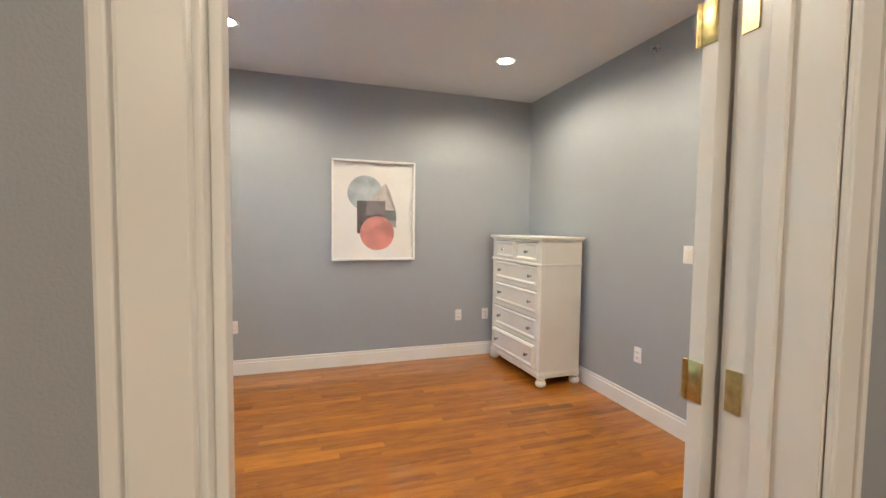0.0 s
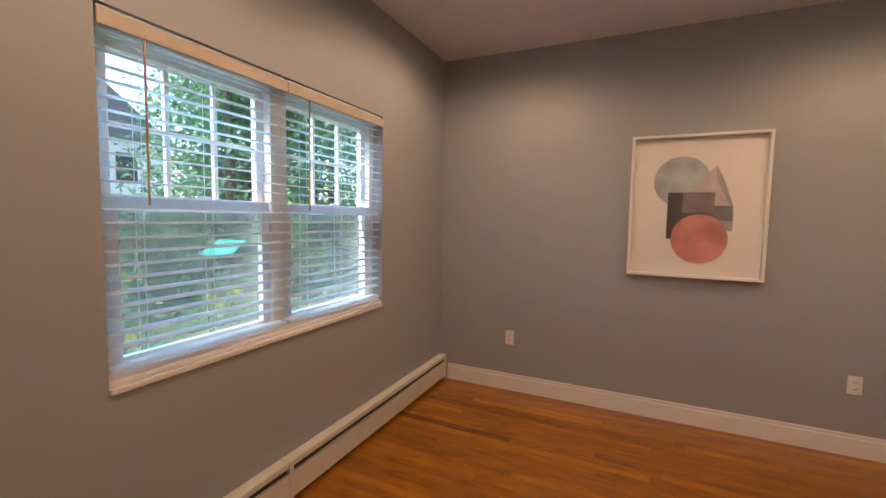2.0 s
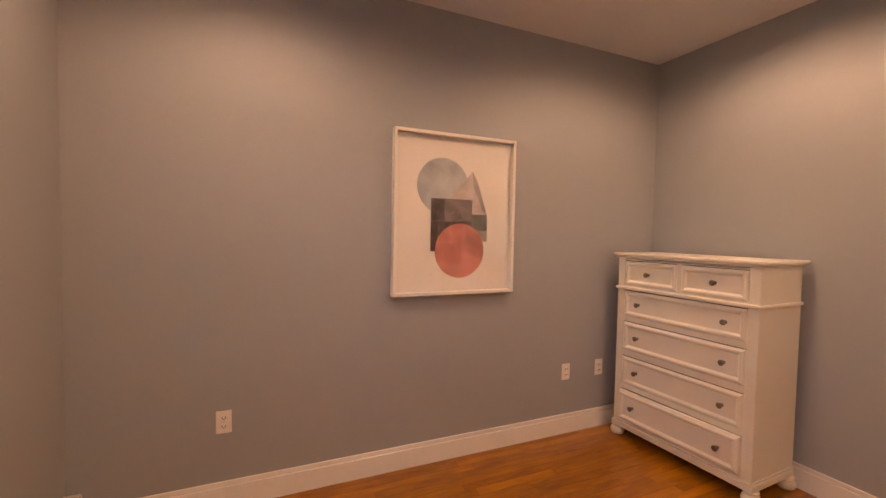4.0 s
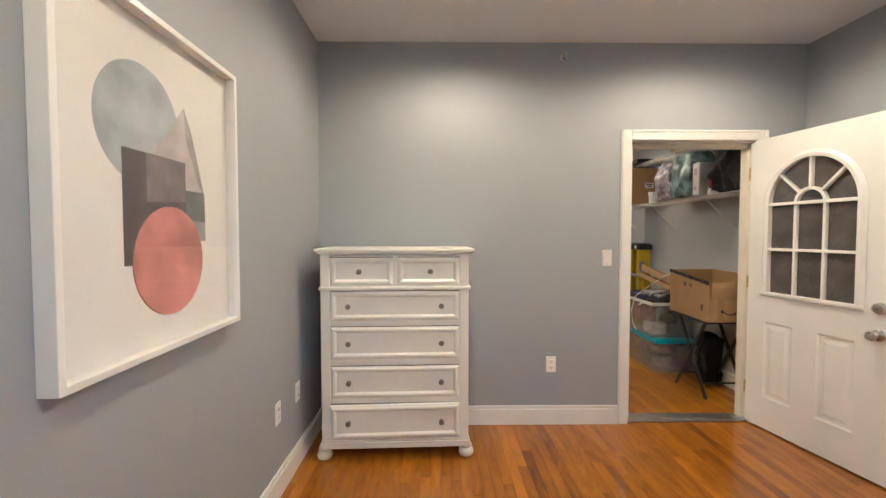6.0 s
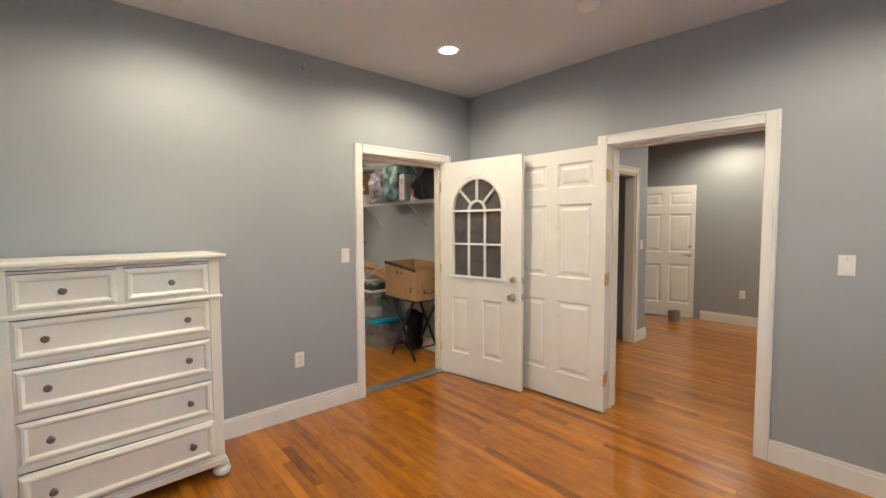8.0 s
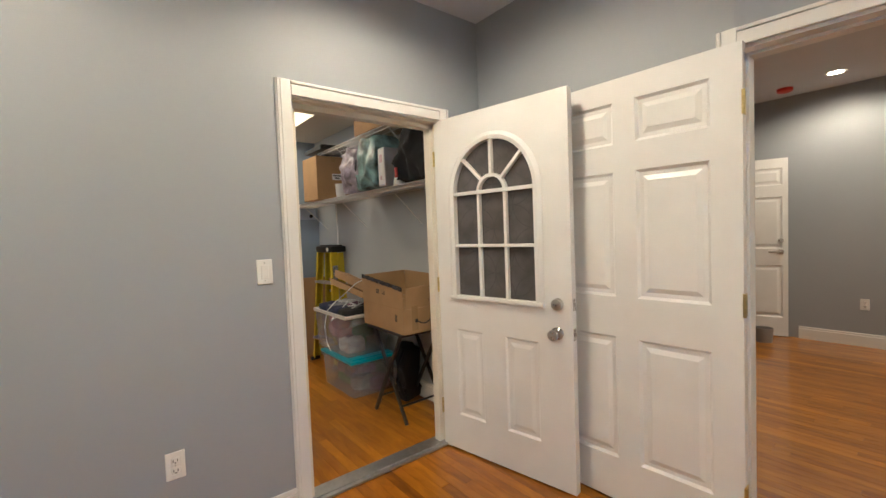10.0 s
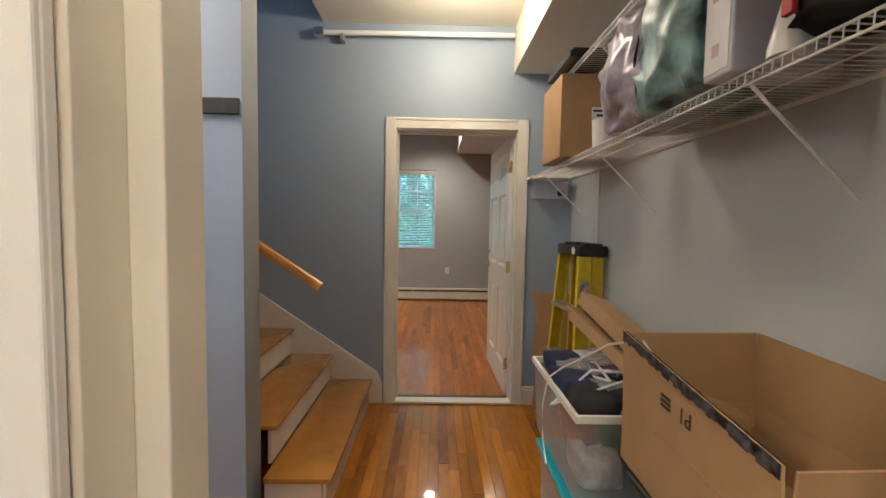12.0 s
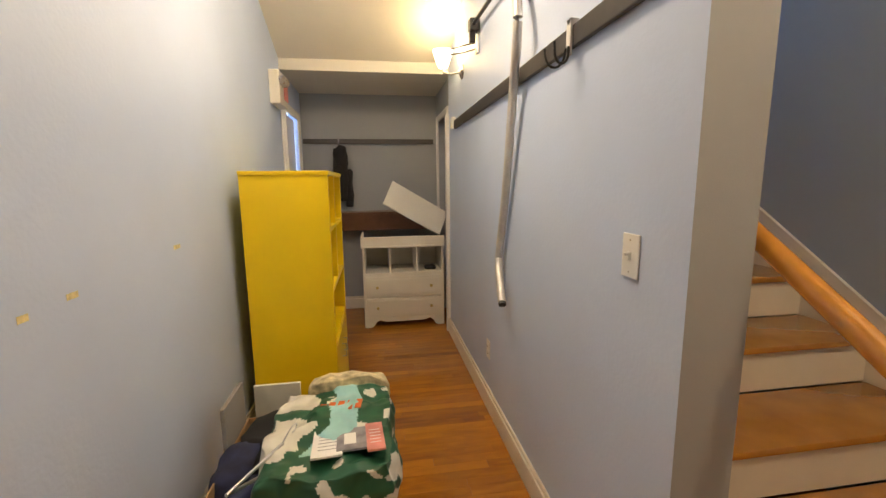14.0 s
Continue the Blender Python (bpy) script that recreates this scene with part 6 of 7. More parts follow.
th = open_carton("bag_carton", pose(2.99, 3.19, 0.0, 0, 0, 0), 0.36, 0.58, 0.40, "brown carton under a full shopping bag")
BAGM = material("bag_dark_green", (0.015, 0.09, 0.045), 0.45, vary=0.15, scale=14)
BAGT = material("bag_pale_teal", (0.30, 0.55, 0.55), 0.45, vary=0.12, scale=10)
BAGW = material("bag_cream", (0.66, 0.64, 0.56), 0.5, vary=0.1, scale=10)
ORANGE = material("bag_orange", (0.65, 0.13, 0.02), 0.45)
th = thing("shopping_bag", "dark green and teal reusable shopping bag full of papers", "shopping bag")
bm = bmesh.new()
crumple(bm, 2.75, 3.20, 2.87, 3.47, 0.20, 0.50, 0.034, 31, cuts=64)
for f in bm.faces:
    c = f.calc_center_median()
    q, q2 = noise.noise(c * 8.0), noise.noise(c * 17.0 + Vector((5, 1, 2)))
    u, v = (c.x - 2.975) / 0.22, (c.y - 3.16) / 0.29
    edge = -0.38 + 0.18 * q + (0.0 if v > -0.1 else (v + 0.1) * 0.8)
    if v < -0.55:
        f.material_index = 2 if q2 + 0.4 * q > 0.22 and u > -0.5 else 0
    elif u < edge:
        f.material_index = 0 if 0.30 < v + 0.3 * u + 0.25 < 0.48 else 2
    elif u < edge + 0.32:
        f.material_index = 2 if q2 > 0.38 else 0
    elif u < 0.42 + 0.12 * q:
        f.material_index = 1
    else:
        f.material_index = 2 if q2 > 0.32 else 0
part("body", bm, [BAGM, BAGT, BAGW], th, smooth=180)
for k, (a, b) in enumerate(((-0.07, 0.0), (-0.035, 0.01), (0.0, 0.015), (0.035, 0.015), (0.07, 0.02))):
    bm = boxes((-0.012, 0.012, -0.026, 0.026, -0.002, 0.002))
    ob = part("print_bar", bm, ORANGE, th)
    ob.matrix_basis = pose(3.0 + a, 3.255 + b, 0.512, 8, 0, -8)
for k, (x, y, w, d, mt, lb) in enumerate(((2.975, 3.03, 0.05, 0.09, PAPER, "white printed card"), (3.06, 3.04, 0.055, 0.075, CLOTHS[2], "grey printed card"), (3.135, 3.04, 0.03, 0.095, WASH_RED, "red and white booklet"))):
    card = thing("printed_card", lb + " lying on the shopping bag", "card", pose(x, y, 0.508 + 0.002 * k, -6, 0, 4))
    part("sheet", boxes((-w, w, -d, d, -0.004, 0.004), bevel=0.001), mt, card)
    if k != 1:
        for q in range(5):
            part("print_line", boxes((-w * 0.6, w * 0.6, -0.05 + 0.022 * q, -0.047 + 0.022 * q, 0.0042, 0.0048)), CLOTHS[2] if k == 0 else PAPER, card)
    else:
        part("picture", boxes((-0.03, 0.01, -0.04, 0.035, 0.0042, 0.0048)), PAPER, card)
bm = bmesh.new()
crumple(bm, 2.86, 3.18, 3.45, 3.56, 0.40, 0.52, 0.03, 37, cuts=14)
solo("crumpled_wrapping", bm, material("cream_paper", (0.58, 0.50, 0.30), 0.8, vary=0.5, scale=22), "crumpled cream and yellow packaging behind the bag", "packaging", smooth=180)

th = open_carton("clothes_carton", pose(2.69, 3.20, 0.0, 0, 0, 0), 0.235, 0.62, 0.36, "open box of clothes against the blue wall")
for i, (x, y, z, c) in enumerate(((2.66, 3.00, 0.14, 1), (2.70, 3.08, 0.18, 1), (2.72, 3.26, 0.20, 5), (2.68, 3.38, 0.22, 5), (2.62, 3.20, 0.21, 1), (2.74, 2.98, 0.22, 1))):
    bm = bmesh.new()
    crumple(bm, x - 0.07, x + 0.07, y - 0.12, y + 0.12, z, z + 0.16, 0.028, 41 + i, cuts=6)
    solo("loose_garment", bm, CLOTHS[c], "crumpled %s clothing in the open box" % ("navy", "navy", "black", "black", "navy", "navy")[i], "clothing", smooth=180)
hanger(pose(2.76, 3.06, 0.40, 25, 20, 70), STEEL, "metal coat hanger lying on the clothes")
bm = boxes((2.545, 2.562, 3.28, 3.52, 0.002, 0.53), bevel=0.004)
solo("grey_board", bm, material("grey_board", (0.28, 0.27, 0.26), 0.7), "grey board standing behind the clothes box", "board")
solo("pale_board", boxes((2.60, 2.80, 3.525, 3.54, 0.002, 0.50), bevel=0.003), BAGW, "pale cardboard divider behind the bag", "cardboard")

# emergency light and conduit
th = thing("emergency_light", "boxy emergency exit light with a pink face on the corridor wall", "emergency light")
part("case", boxes((HX + 0.001, HX + 0.075, 5.02, 5.30, 1.97, 2.21), bevel=0.008), CREAM, th)
part("exit_face", boxes((HX + 0.0755, HX + 0.082, 5.16, 5.29, 2.02, 2.19), bevel=0.003), material("pink_panel", (0.75, 0.22, 0.20), 0.4), th, "pink-red panel")
for y in (5.06, 5.13):
    bm = bmesh.new()
    lathe(bm, [(0.03, 0), (0.036, 0.03), (0.03, 0.045)], pose(HX + 0.073, y, 2.13, 0, 80, -30), n=18)
    part("lamp_head", bm, NICKEL, th, smooth=40)
bm = bmesh.new()
rod(bm, (HX + 0.014, 5.35, 0.2), (HX + 0.014, 5.35, 1.98), 0.012, n=12)
solo("conduit", bm, TRIM, "white painted conduit down the corridor wall", "pipe", "structure", smooth=60)
solo("corner_casing", boxes((PX - 0.03, PX - 0.0005, 5.36, 5.3995, 0.14, 1.96), (PX - 0.03, PX + 0.12, 5.4005, 5.43, 0.0, 1.96), bevel=0.003), TRIM, "white casing on the partition's end", "door trim", "structure")
casing("trim_side_closet", HX, 1, 5.53, 6.10, 2.0, "y", TRIM, "white casing of the corridor side door")
solo("door_5", boxes((HX - 0.07, HX - 0.03, 5.535, 6.10, 0.01, 2.0), bevel=0.003), DOORW, "plain white door closed at the corridor side", "door", "structure")
part("door_knob", boxes((HX - 0.03, HX + 0.02, 5.60, 5.63, 0.96, 0.99), bevel=0.008), NICKEL, bpy.data.objects["door_5"])
casing("trim_under_stair", PX + 0.02, -1, 5.56, 6.12, 2.0, "y", TRIM, "white casing of the under-stair doorway", width=0.06)

# white changing-table cabinet
def nursery_cabinet():
    th = thing("nursery_cabinet", "white changing-table cabinet with cubbies over two drawers", "cabinet")
    x0, x1, y0, y1, h = 3.02, 3.795, 5.62, 6.06, 0.885
    part("side_panel", boxes((x0, x0 + 0.022, y0, y1, 0.0, h - 0.07), bevel=0.002), DRESS, th)
    part("side_panel", boxes((x1 - 0.022, x1, y0, y1, 0.0, h - 0.07), bevel=0.002), DRESS, th)
    part("back_panel", boxes((x0 + 0.022, x1 - 0.022, y1 - 0.012, y1, 0.06, h - 0.07)), DRESS, th)
    part("top", boxes((x0 - 0.012, x1 + 0.006, y0 - 0.012, y1, h - 0.105, h - 0.085), (x0 - 0.012, x1 + 0.006, y0 - 0.012, y0 + 0.008, h - 0.085, h), (x0 - 0.012, x0 + 0.008, y0 + 0.008, y1, h - 0.085, h), bevel=0.004), DRESS, th)
    part("cubby_floor", boxes((x0 + 0.022, x1 - 0.022, y0 + 0.002, y1 - 0.012, 0.515, 0.535)), DRESS, th)
    for k in (1, 2):
        x = x0 + (x1 - x0) * k / 3
        part("divider", boxes((x - 0.009, x + 0.009, y0 + 0.002, y1 - 0.012, 0.535, h - 0.106)), DRESS, th)
    part("carcass_front", boxes((x0 + 0.022, x1 - 0.022, y0 + 0.006, y0 + 0.02, 0.10, 0.515)), DRESS, th)
    for z0, z1 in ((0.305, 0.500), (0.110, 0.292)):
        dr = part("drawer_front", boxes((x0 + 0.03, x1 - 0.03, y0 - 0.012, y0 + 0.006, z0, z1), (x0 + 0.05, x1 - 0.05, y0 - 0.018, y0 - 0.012, z0 + 0.025, z1 - 0.025), bevel=0.003), DRESS, th)
        for x in (x0 + 0.13, x1 - 0.13):
            bm = bmesh.new()
            lathe(bm, [(0.010, 0), (0.007, 0.010), (0.015, 0.018), (0.013, 0.026)], pose(x, y0 - 0.017, (z0 + z1) / 2, 90, 0, 0), n=14)
            part("knob", bm, BRASS, dr, "small brass knob", smooth=40)
    # shaped apron
    bm = bmesh.new()
    n = 24
    top, low = [], []
    for i in range(n + 1):
        f = i / n
        x = x0 + 0.022 + (x1 - x0 - 0.044) * f
        e = abs(f - 0.5) * 2
        z = 0.055 if e < 0.55 else (0.055 + 0.02 * math.sin((e - 0.55) / 0.2 * math.pi) if e < 0.75 else 0.055 * (1 - (e - 0.75) / 0.1) if e < 0.85 else 0.0)
        top.append(x)
        low.append(max(z, 0.0))
    for i in range(n):
        v = [bm.verts.new(c) for y in (y0 - 0.004, y0 + 0.012) for c in ((top[i], y, low[i]), (top[i + 1], y, low[i + 1]), (top[i + 1], y, 0.10), (top[i], y, 0.10))]
        for f in ((0, 1, 2, 3), (4, 7, 6, 5), (0, 4, 5, 1), (3, 2, 6, 7)):
            bm.faces.new([v[k] for k in f])
    part("apron", bm, DRESS, th)


nursery_cabinet()
solo("dark_pouch", boxes((3.62, 3.73, 5.70, 5.80, 0.5365, 0.57), bevel=0.012), BLACK, "small dark pouch in a cubby", "pouch")
solo("wooden_ledge", boxes((2.50, 3.80, 6.08, 6.315, 0.90, 1.07), (2.49, 3.805, 6.06, 6.318, 1.07, 1.09), bevel=0.004), BROWN, "dark brown wooden ledge along the corridor end", "ledge", "structure")
bm = boxes((-0.33, 0.33, -0.012, 0.012, -0.13, 0.13), bevel=0.004)
solo("white_shelf_board", bm, DRESS, "loose white board leaning on the cabinet", "board").matrix_basis = pose(3.56, 5.86, 1.13, -18, 30, 12)
th = thing("back_rail", "dark rail across the corridor end wall", "wall rail")
part("bar", boxes((2.44, 3.80, 6.29, 6.306, 1.795, 1.845), bevel=0.003), DARKBAR, th)
for x in (2.6, 3.6):
    part("spacer", boxes((x, x + 0.04, 6.306, 6.3195, 1.80, 1.84)), DARKBAR, th)
th = thing("hanging_jacket", "dark jacket hanging from the back rail", "jacket")
bm = bmesh.new()
crumple(bm, 2.74, 2.88, 6.19, 6.285, 1.20, 1.76, 0.03, 51, cuts=9)
part("body", bm, CLOTHS[5], th, smooth=180)
bm = bmesh.new()
crumple(bm, 2.86, 2.93, 6.20, 6.28, 1.14, 1.52, 0.02, 53, cuts=6)
part("sleeve", bm, CLOTHS[5], th, smooth=180)
bm = bmesh.new()
tube(bm, [(2.80, 6.26, 1.70), (2.80, 6.27, 1.80), (2.80, 6.28, 1.855)], 0.008, n=8)
part("hanging_loop", bm, CLOTHS[2], th, smooth=60)
for i, (y, z, w) in enumerate(((3.36, 1.157, 0.05), (2.80, 1.12, 0.04), (2.65, 1.11, 0.03))):
    solo("wall_scuff", boxes((HX + 0.0004, HX + 0.0012, y - w / 2, y + w / 2, z - 0.008, z + 0.008)), material("scuff_%s" % "abc"[i], (0.66, 0.58, 0.30), 0.8, vary=0.3, scale=60), "small yellow scuff on the blue wall", "scuff", "structure")

# ---- far room ----
def far_window():
    y0, y1, z0, z1 = 1.66, 2.62, 0.92, 2.30
    th = thing("window_2", "white double-hung window of the far room", "window", kind="structure")
    xi, xo = 9.53, 9.595
    part("window_frame", boxes((xi, xo, y0, y0 + 0.05, z0, z1), (xi, xo, y1 - 0.05, y1, z0, z1), (xi, xo, y0 + 0.05, y1 - 0.05, z1 - 0.05, z1), (xi, xo, y0 + 0.05, y1 - 0.05, z0, z0 + 0.05), (xi, xo, y0 + 0.05, y1 - 0.05, 1.57, 1.62), bevel=0.003), TRIM, th)
    for k in (1, 2):
        y = y0 + (y1 - y0) * k / 3
        part("muntin", boxes((xi + 0.02, xo - 0.02, y - 0.009, y + 0.009, 1.62, z1 - 0.05)), TRIM, th)
    part("muntin", boxes((xi + 0.021, xo - 0.021, y0 + 0.05, y1 - 0.05, 1.92, 1.938)), TRIM, th)
    part("pane", boxes((xi + 0.03, xi + 0.034, y0 + 0.05, y1 - 0.05, z0 + 0.05, z1 - 0.05)), GLASS, th).visible_shadow = False
    part("window_sill", boxes((9.44, 9.53, y0 - 0.0, y1 + 0.0, z0, z0 + 0.022), bevel=0.004), TRIM, th)


far_window()
blind("window_blind", 9.495, 1.668, 2.612, 0.95, 2.296, -1, "white slatted blind in the far room window", "window blinds", pitch=0.03, depth=0.03, cords=False, tilt=-18.0)
baseboard_heater("baseboard_heater", pose(9.45, 4.25, 0, 0, 0, -90), 4.7, "cream baseboard heater along the far room wall", joints=(2.2,))

# ---- outside ----
def leaves(name, count, spread, mat, seed, leaf=0.09, flat=False):
    """A crown of many small leaves in clumps: uneven, with gaps. spread(rng) gives a clump's centre and radius."""
    rng = random.Random(seed)
    vs, fs = [], []
    clumps = [spread(rng) for _ in range(max(8, count // 70))]
    for i in range(count):
        c, r = clumps[rng.randrange(len(clumps))]
        p = c + Vector((rng.gauss(0, r), rng.gauss(0, r), rng.gauss(0, r * 0.7)))
        u = Vector((rng.gauss(0, 1), rng.gauss(0, 1), rng.gauss(0, 0.6))).normalized()
        w = u.cross(Vector((rng.gauss(0, 1), rng.gauss(0, 1), rng.gauss(0, 1)))).normalized()
        s = leaf * rng.uniform(0.6, 1.4)
        k = len(vs)
        vs += [p - u * s, p + w * s * 0.4, p + u * s, p - w * s * 0.4]
        fs.append((k, k + 1, k + 2, k + 3))
    me = bpy.data.meshes.new(name)
    me.from_pydata([tuple(v) for v in vs], [], fs)
    me.materials.append(mat)
    return me


def leaf_material(name, dark, light):
    m = bpy.data.materials.new(name)
    m.use_nodes = True
    nt = m.node_tree
    b = nt.nodes["Principled BSDF"]
    g = nt.nodes.new("ShaderNodeNewGeometry")
    r = nt.nodes.new("ShaderNodeValToRGB")
    r.color_ramp.elements[0].color, r.color_ramp.elements[1].color = (*dark, 1), (*light, 1)
    nt.links.new(g.outputs["Random Per Island"], r.inputs[0])
    nt.links.new(r.outputs[0], b.inputs["Base Color"])
    b.inputs["Roughness"].default_value, b.inputs["Specular IOR Level"].default_value = 0.85, 0.15
    tl, mx = nt.nodes.new("ShaderNodeBsdfTranslucent"), nt.nodes.new("ShaderNodeMixShader")
    mx.inputs[0].default_value = 0.45
    nt.links.new(r.outputs[0], tl.inputs[0])
    nt.links.new(b.outputs[0], mx.inputs[1])
    nt.links.new(tl.outputs[0], mx.inputs[2])
    nt.links.new(mx.outputs[0], nt.nodes["Material Output"].inputs[0])
    return m


LEAF1 = leaf_material("leaf_green", (0.10, 0.21, 0.10), (0.24, 0.44, 0.20))
LEAF2 = leaf_material("leaf_dark", (0.05, 0.13, 0.09), (0.14, 0.30, 0.16))
LEAF3 = leaf_material("leaf_yellow", (0.18, 0.24, 0.02), (0.45, 0.45, 0.05))
BARK = material("bark", (0.07, 0.05, 0.035), 0.9, vary=0.3, scale=8, bump=0.5, bump_scale=20)
GRASS = material("grass", (0.07, 0.13, 0.04), 0.9, vary=0.35, scale=1.5, bump=0.5, bump_scale=30)
G0 = -0.9
bm = bmesh.new()
vs = [bm.verts.new(c) for c in ((-400, -400, G0), (400, -400, G0), (400, 400, G0), (-400, 400, G0))]
bm.faces.new(vs)
solo("ground", bm, GRASS, "green lawn round the house", "ground", "structure")


def tree(m, h, r, mat, seed, conifer, label, count=11000, leaf=0.062):
    th = thing("tree", label, "tree", m, group="garden trees")
    bm = bmesh.new()
    rod(bm, (0, 0, 0), (0, 0, h * 0.9), 0.16, 0.03, n=10)
    rng = random.Random(seed)
    for i in range(9):
        z = h * (0.2 + 0.07 * i)
        a = rng.uniform(0, 6.28)
        ln = r * (1 - z / h) * 0.9 + 0.2
        rod(bm, (0, 0, z), (ln * math.cos(a), ln * math.sin(a), z + ln * 0.25), 0.05, 0.012, n=6)
    part("trunk", bm, BARK, th, smooth=60)

    def spread(g):
        z = h * g.uniform(0.06, 1.0)
        rad = r * ((1.04 - z / h) ** 0.8 if conifer else math.sin(min(1.0, z / h + 0.15) * math.pi) ** 0.5 + 0.1)
        a, q = g.uniform(0, 6.28), rad * g.uniform(0.35, 1.0) ** 0.5
        return Vector((q * math.cos(a), q * math.sin(a), z)), 0.28
    ob = new("crown", leaves("crown", count, spread, mat, seed, leaf))
    ob.parent = th
    return th


T1 = tree(pose(-7.0, 6.5, G0), 7.5, 2.0, LEAF2, 3, True, "tall dark conifer beyond the lawn")
T2 = tree(pose(-7.6, 2.7, G0), 4.2, 1.8, LEAF1, 5, False, "broad green tree beyond the lawn")
rng = random.Random(8)
for x, y, s, a in ((-8.6, 8.2, 1.1, 40), (-7.4, 9.3, 1.0, 120), (-10.5, 9.4, 1.1, 200), (-10.8, 12.5, 1.2, 300), (-7.2, 7.3, 0.95, 10), (-5.9, 8.2, 0.9, 70), (13.0, 3.4, 0.9, 44), (13.4, 0.8, 0.9, 110), (14.0, 5.8, 1.0, 200), (12.8, 2.1, 0.8, 75), (14.6, 2.4, 1.1, 130), (15.5, 4.4, 1.1, 10), (15.5, 1.2, 1.1, 10)):
    c = copy_thing(T1, pose(x, y, G0, 0, 0, a))
    c.scale = (s, s, s)
for x, y, s, a in ((-9.8, 5.2, 0.62, 60), (-12.0, 3.2, 0.6, 100), (-14, 7.5, 0.6, 10), (-5.4, 6.2, 0.55, 150), (-11.5, 1.2, 0.8, 20)):
    c = copy_thing(T2, pose(x, y, G0, 0, 0, a))
    c.scale = (s, s, s)


def bush(m, r, mat, seed, label, count=4200):
    th = thing("bush", label, "bush", m, group="garden bushes")
    bm = bmesh.new()
    for i in range(5):
        a = i * 1.26
        rod(bm, (0, 0, 0), (r * 0.4 * math.cos(a), r * 0.4 * math.sin(a), r * 0.8), 0.02, 0.008, n=6)
    part("stems", bm, BARK, th)

    def spread(g):
        v = Vector((g.gauss(0, 1), g.gauss(0, 1), abs(g.gauss(0, 1)))).normalized() * r * g.uniform(0.4, 1.0)
        return v + Vector((0, 0, 0.15)), 0.13
    ob = new("foliage", leaves("foliage", count, spread, mat, seed, 0.042))
    ob.parent = th
    return th


bush(pose(-4.0, 2.65, G0), 1.75, LEAF3, 15, "yellow-green leafy bush below the window")
B1 = bush(pose(-4.6, 3.9, G0), 0.9, LEAF1, 16, "green leafy bush below the window")
for x, y, s, a in ((-5.6, 3.0, 1.3, 50), (-5.2, 4.9, 1.1, 100), (-6.6, 4.0, 1.3, 20), (-4.6, 5.6, 0.9, 150), (-7.6, 5.4, 1.6, 80), (-3.6, 4.6, 0.7, 10)):
    c = copy_thing(B1, pose(x, y, G0, 0, 0, a))
    c.scale = (s, s, s)

th = thing("play_canopy", "bright teal canvas roof on a garden play frame", "play frame")
CAN = material("teal_canvas", (0.0, 0.30, 0.26), 0.6, vary=0.05, scale=6)
cx, cy = -5.75, 5.56
bm = bmesh.new()
for s in (-1, 1):
    v = [bm.verts.new(c) for c in ((cx - 0.32, cy, 0.98), (cx + 0.32, cy, 0.98), (cx + 0.36, cy + s * 0.36, 0.76), (cx - 0.36, cy + s * 0.36, 0.76))]
    w = [bm.verts.new(q.co + Vector((0, 0, 0.012))) for q in v]
    bm.faces.new(v)
    bm.faces.new(list(reversed(w)))
    for i in range(4):
        bm.faces.new((v[i], w[i], w[(i + 1) % 4], v[(i + 1) % 4]))
part("roof", bm, CAN, th)
for sx in (-0.3, 0.3):
    for sy in (-0.3, 0.3):
        bm = bmesh.new()
        rod(bm, (cx + sx, cy + sy, G0), (cx + sx, cy + sy, 0.80), 0.025, n=8)
        part("post", bm, BARK, th)


def house(m, label):
    th = thing("neighbour_house", label, "house", m)
    part("wall", boxes((-4, 4, -3, 3, 0, 5.6)), material("white_siding", (0.6, 0.62, 0.63), 0.7, vary=0.05, scale=3), th)
    bm = bmesh.new()
    a = [bm.verts.new((x, y, z)) for x in (-4.3, 4.3) for y, z in ((-3.4, 5.5), (3.4, 5.5), (0, 7.8))]
    for f in ((0, 1, 2), (3, 5, 4), (0, 2, 5, 3), (2, 1, 4, 5), (1, 0, 3, 4)):
        bm.faces.new([a[i] for i in f])
    part("roof", bm, material("grey_shingle", (0.13, 0.13, 0.14), 0.9, vary=0.2, scale=20), th)
    for y in (-1.6, 1.2):
        for z in (1.0, 3.6):
            part("window", boxes((4.0, 4.04, y - 0.45, y + 0.45, z, z + 1.3)), SLOT, th)


house(pose(-24, 10.0, G0, 0, 0, 8), "white sided house with a grey roof beyond the trees")


def car(m):
    th = thing("parked_car", "dark red car parked beyond the hedge", "car", m)
    red = material("red_car_paint", (0.25, 0.01, 0.015), 0.25, coat=0.8)
    bm = bmesh.new()
    box(bm, -2.1, 2.1, -0.85, 0.85, 0.35, 0.85, bevel=0.12)
    box(bm, -1.1, 1.2, -0.75, 0.75, 0.85, 1.42, bevel=0.16)
    part("body", bm, red, th, smooth=40)
    part("side_window", boxes((-0.95, 1.05, -0.757, 0.757, 0.95, 1.30), bevel=0.05), SLOT, th)
    for x in (-1.3, 1.3):
        for y in (-0.8, 0.8):
            bm = bmesh.new()
            rod(bm, (x, y - 0.1, 0.33), (x, y + 0.1, 0.33), 0.33, n=20)
            part("wheel", bm, BLACK, th, smooth=40)


car(pose(-15.5, 9.0, G0 + 0.6, 0, 0, 60))
solo("driveway_bank", boxes((-19, -13.2, 6.0, 13.0, G0 - 0.1, G0 + 0.6), bevel=0.2), GRASS, "low grassy bank under the parked car", "ground", "structure")

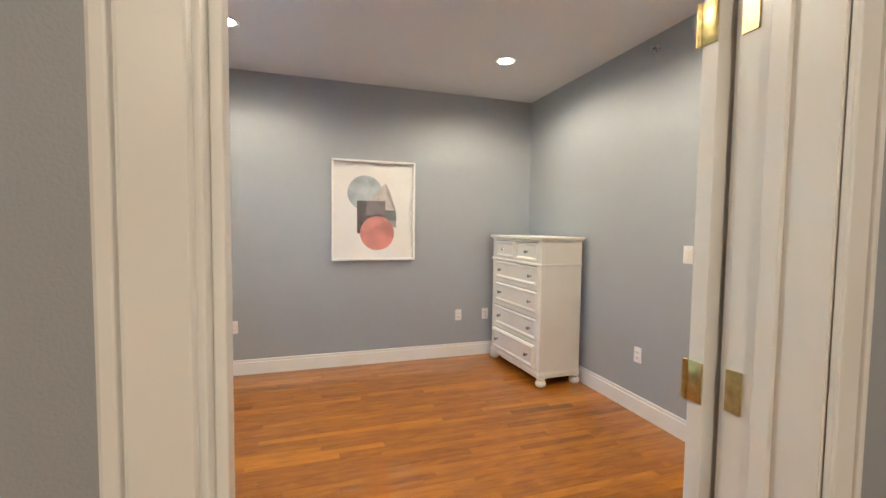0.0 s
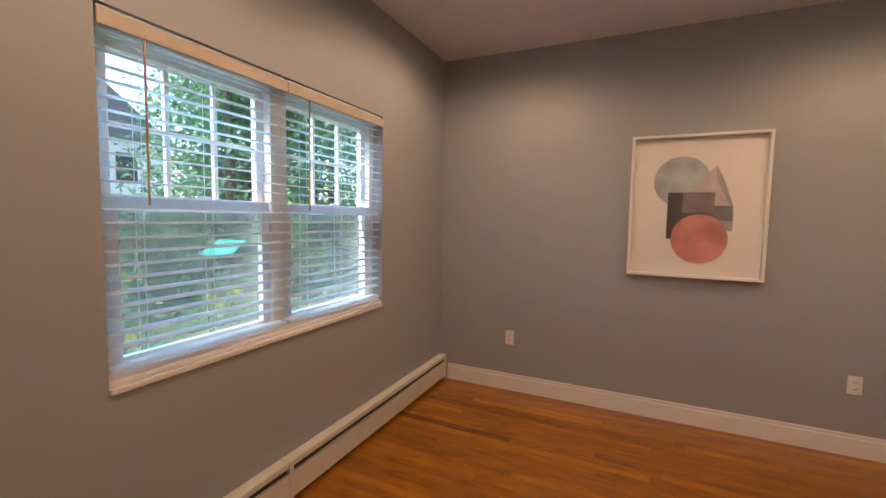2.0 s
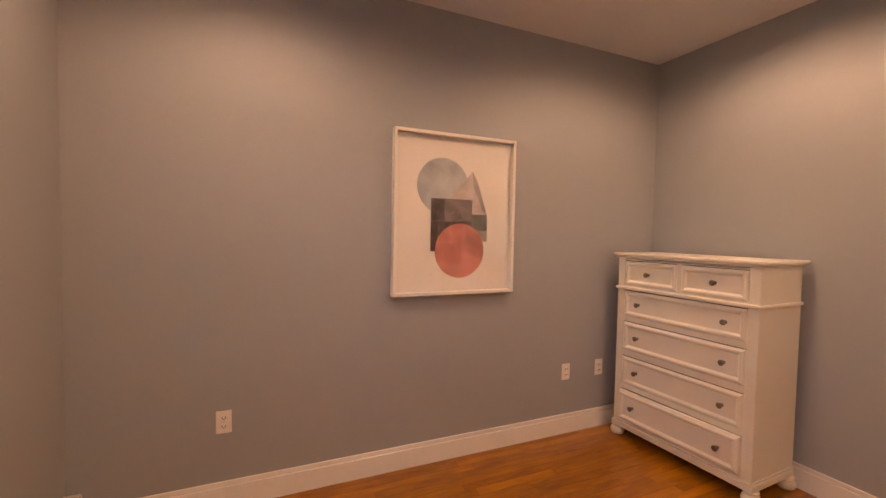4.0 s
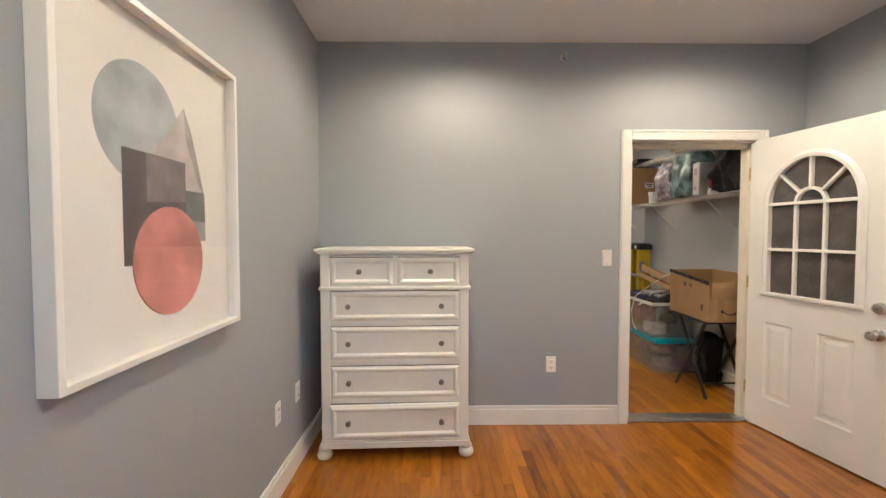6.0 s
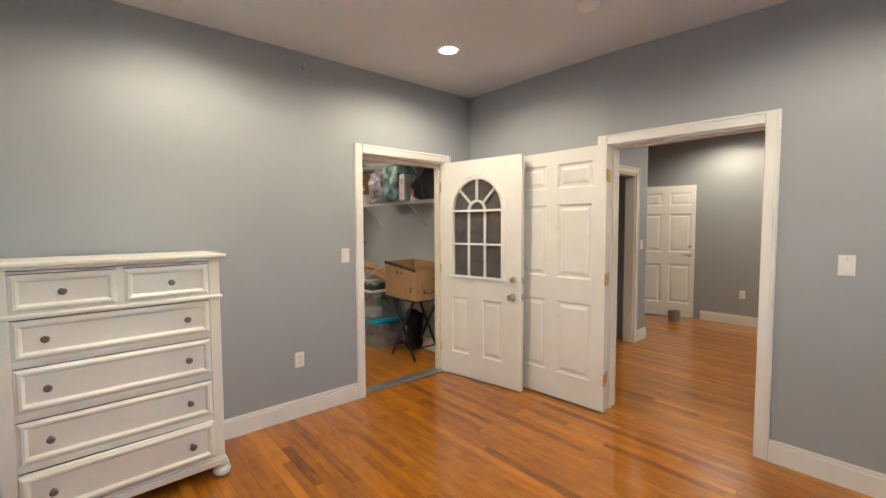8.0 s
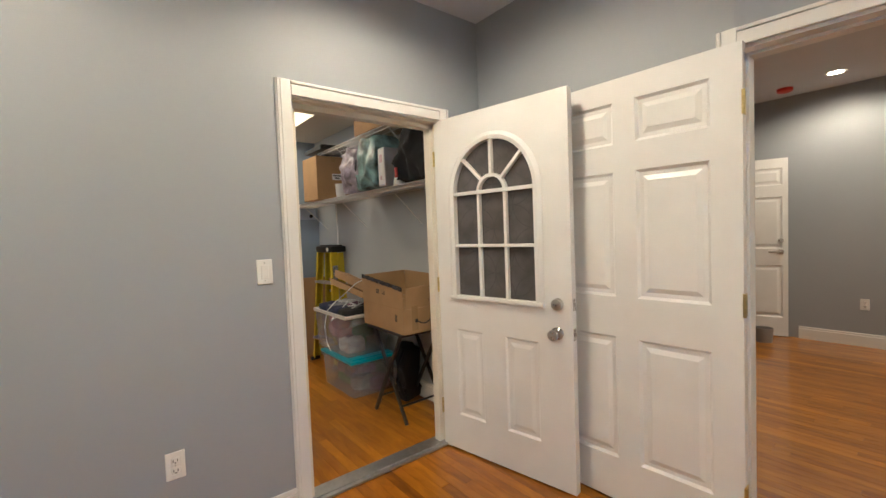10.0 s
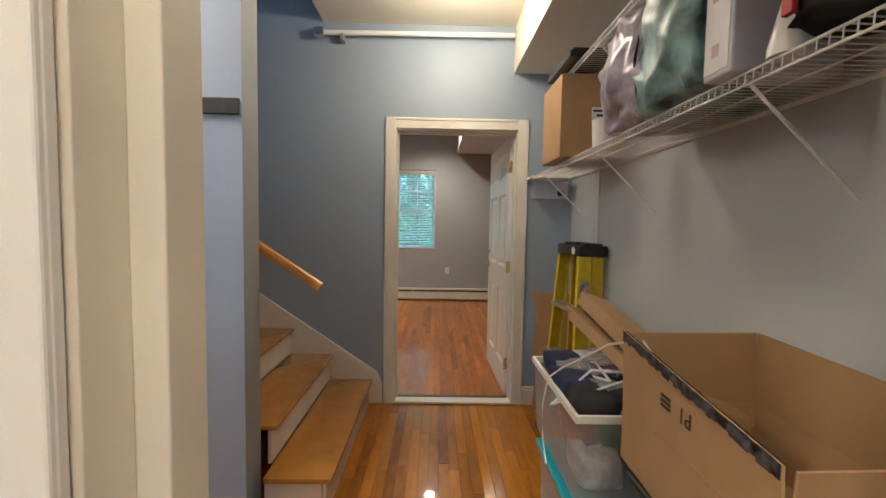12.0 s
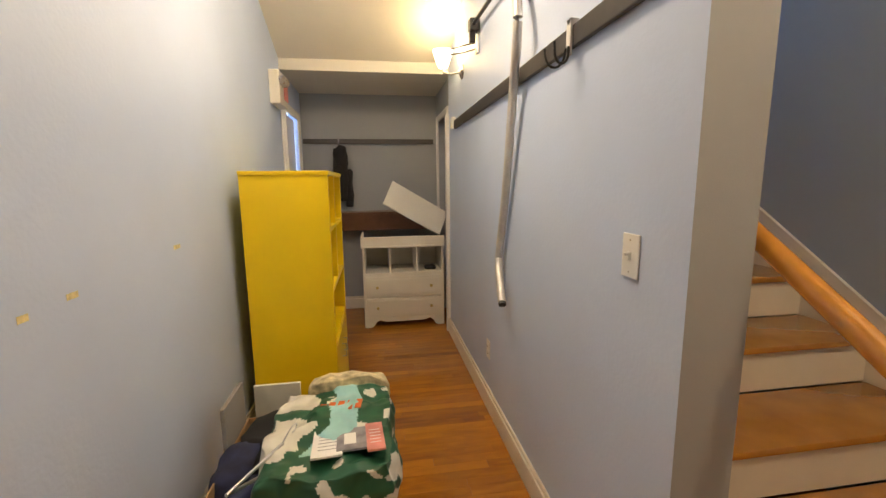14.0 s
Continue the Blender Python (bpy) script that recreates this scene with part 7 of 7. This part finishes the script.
# ---- floors, last ----
def strip_floor(name, x0, x1, y0, y1, single_to, label, single=None, joined=None):
    """Oak strips along x, laid on a dark base; singly up to y = single_to, joined beyond it."""
    th = thing(name, label, "floor", kind="structure")
    part("floor_base", boxes((x0, x1, y0, y1, -0.06, -0.003)), BROWN, th)
    rng = random.Random(len(name) * 7 + 3)
    wd = 0.0572
    rows = int(math.ceil((y1 - y0) / wd))
    bmj = bmesh.new()
    shared = {}
    for i in range(rows):
        a, b = y0 + i * wd, min(y1, y0 + (i + 1) * wd)
        x = x0 - rng.random() * 0.6
        while x < x1:
            ln = rng.choice((0.45, 0.6, 0.75, 0.9, 1.05, 1.2)) * 1.15
            s, e = max(x, x0), min(x + ln, x1)
            x += ln
            if e - s < 0.02:
                continue
            key = (round(e - s, 3), round(b - a, 4))
            tilt = (rng.random() - 0.5) * 0.0004
            if a < single_to:
                if key not in shared:
                    shared[key] = mesh("plank", plank_mesh(key[0], key[1]), single or FLOOR)
                ob = new("plank", shared[key])
                ob.location = (s, a, tilt)
                ob.parent = th
            else:
                lo = 0.0002
                v = [bmj.verts.new(c) for c in ((s + lo, a + lo, -0.002), (e - lo, a + lo, -0.002), (e - lo, b - lo, -0.002), (s + lo, b - lo, -0.002),
                                                (s + lo * 3, a + lo * 3, tilt), (e - lo * 3, a + lo * 3, tilt), (e - lo * 3, b - lo * 3, tilt), (s + lo * 3, b - lo * 3, tilt))]
                for f in ((4, 5, 6, 7), (0, 1, 5, 4), (1, 2, 6, 5), (2, 3, 7, 6), (3, 0, 4, 7)):
                    bmj.faces.new([v[k] for k in f])
    if bmj.faces:
        tagged(part("planks", bmj, joined or FLOORS, th, "narrow varnished oak strips"), kind="stuff")
    else:
        bmj.free()
    return th


def plank_mesh(ln, wd):
    bm = bmesh.new()
    lo, hi = 0.0001, 0.0007
    v = [bm.verts.new(c) for c in ((lo, lo, -0.003), (ln - lo, lo, -0.003), (ln - lo, wd - lo, -0.003), (lo, wd - lo, -0.003),
                                   (hi, hi, 0), (ln - hi, hi, 0), (ln - hi, wd - hi, 0), (hi, wd - hi, 0))]
    for f in ((4, 5, 6, 7), (0, 1, 5, 4), (1, 2, 6, 5), (2, 3, 7, 6), (3, 0, 4, 7)):
        bm.faces.new([v[k] for k in f])
    return bm


strip_floor("floor_bedroom", XW - 0.02, XE + 0.05, YS - 0.02, YN + 0.02, 9.0, "glossy honey-orange oak strip floor")
strip_floor("floor_hall", XE + 0.051, FX + 0.07, 0.45, 6.6, 3.3, "glossy oak strip floor of hall and corridor", FLOORH, FLOORHJ)
strip_floor("floor_far_room", FX + 0.071, 9.6, -0.6, 4.4, -9.0, "glossy reddish oak strip floor")
strip_floor("floor_living", -3.12, 3.4, -3.57, YS - 0.021, -9.0, "glossy oak strip floor of the living room", joined=FLOORHJ)
solo("side_closet_floor", boxes((1.55, XE + 0.05, 4.23, 6.44, -0.05, 0)), TREAD, "plain oak floor of the side closet", "floor", "structure")
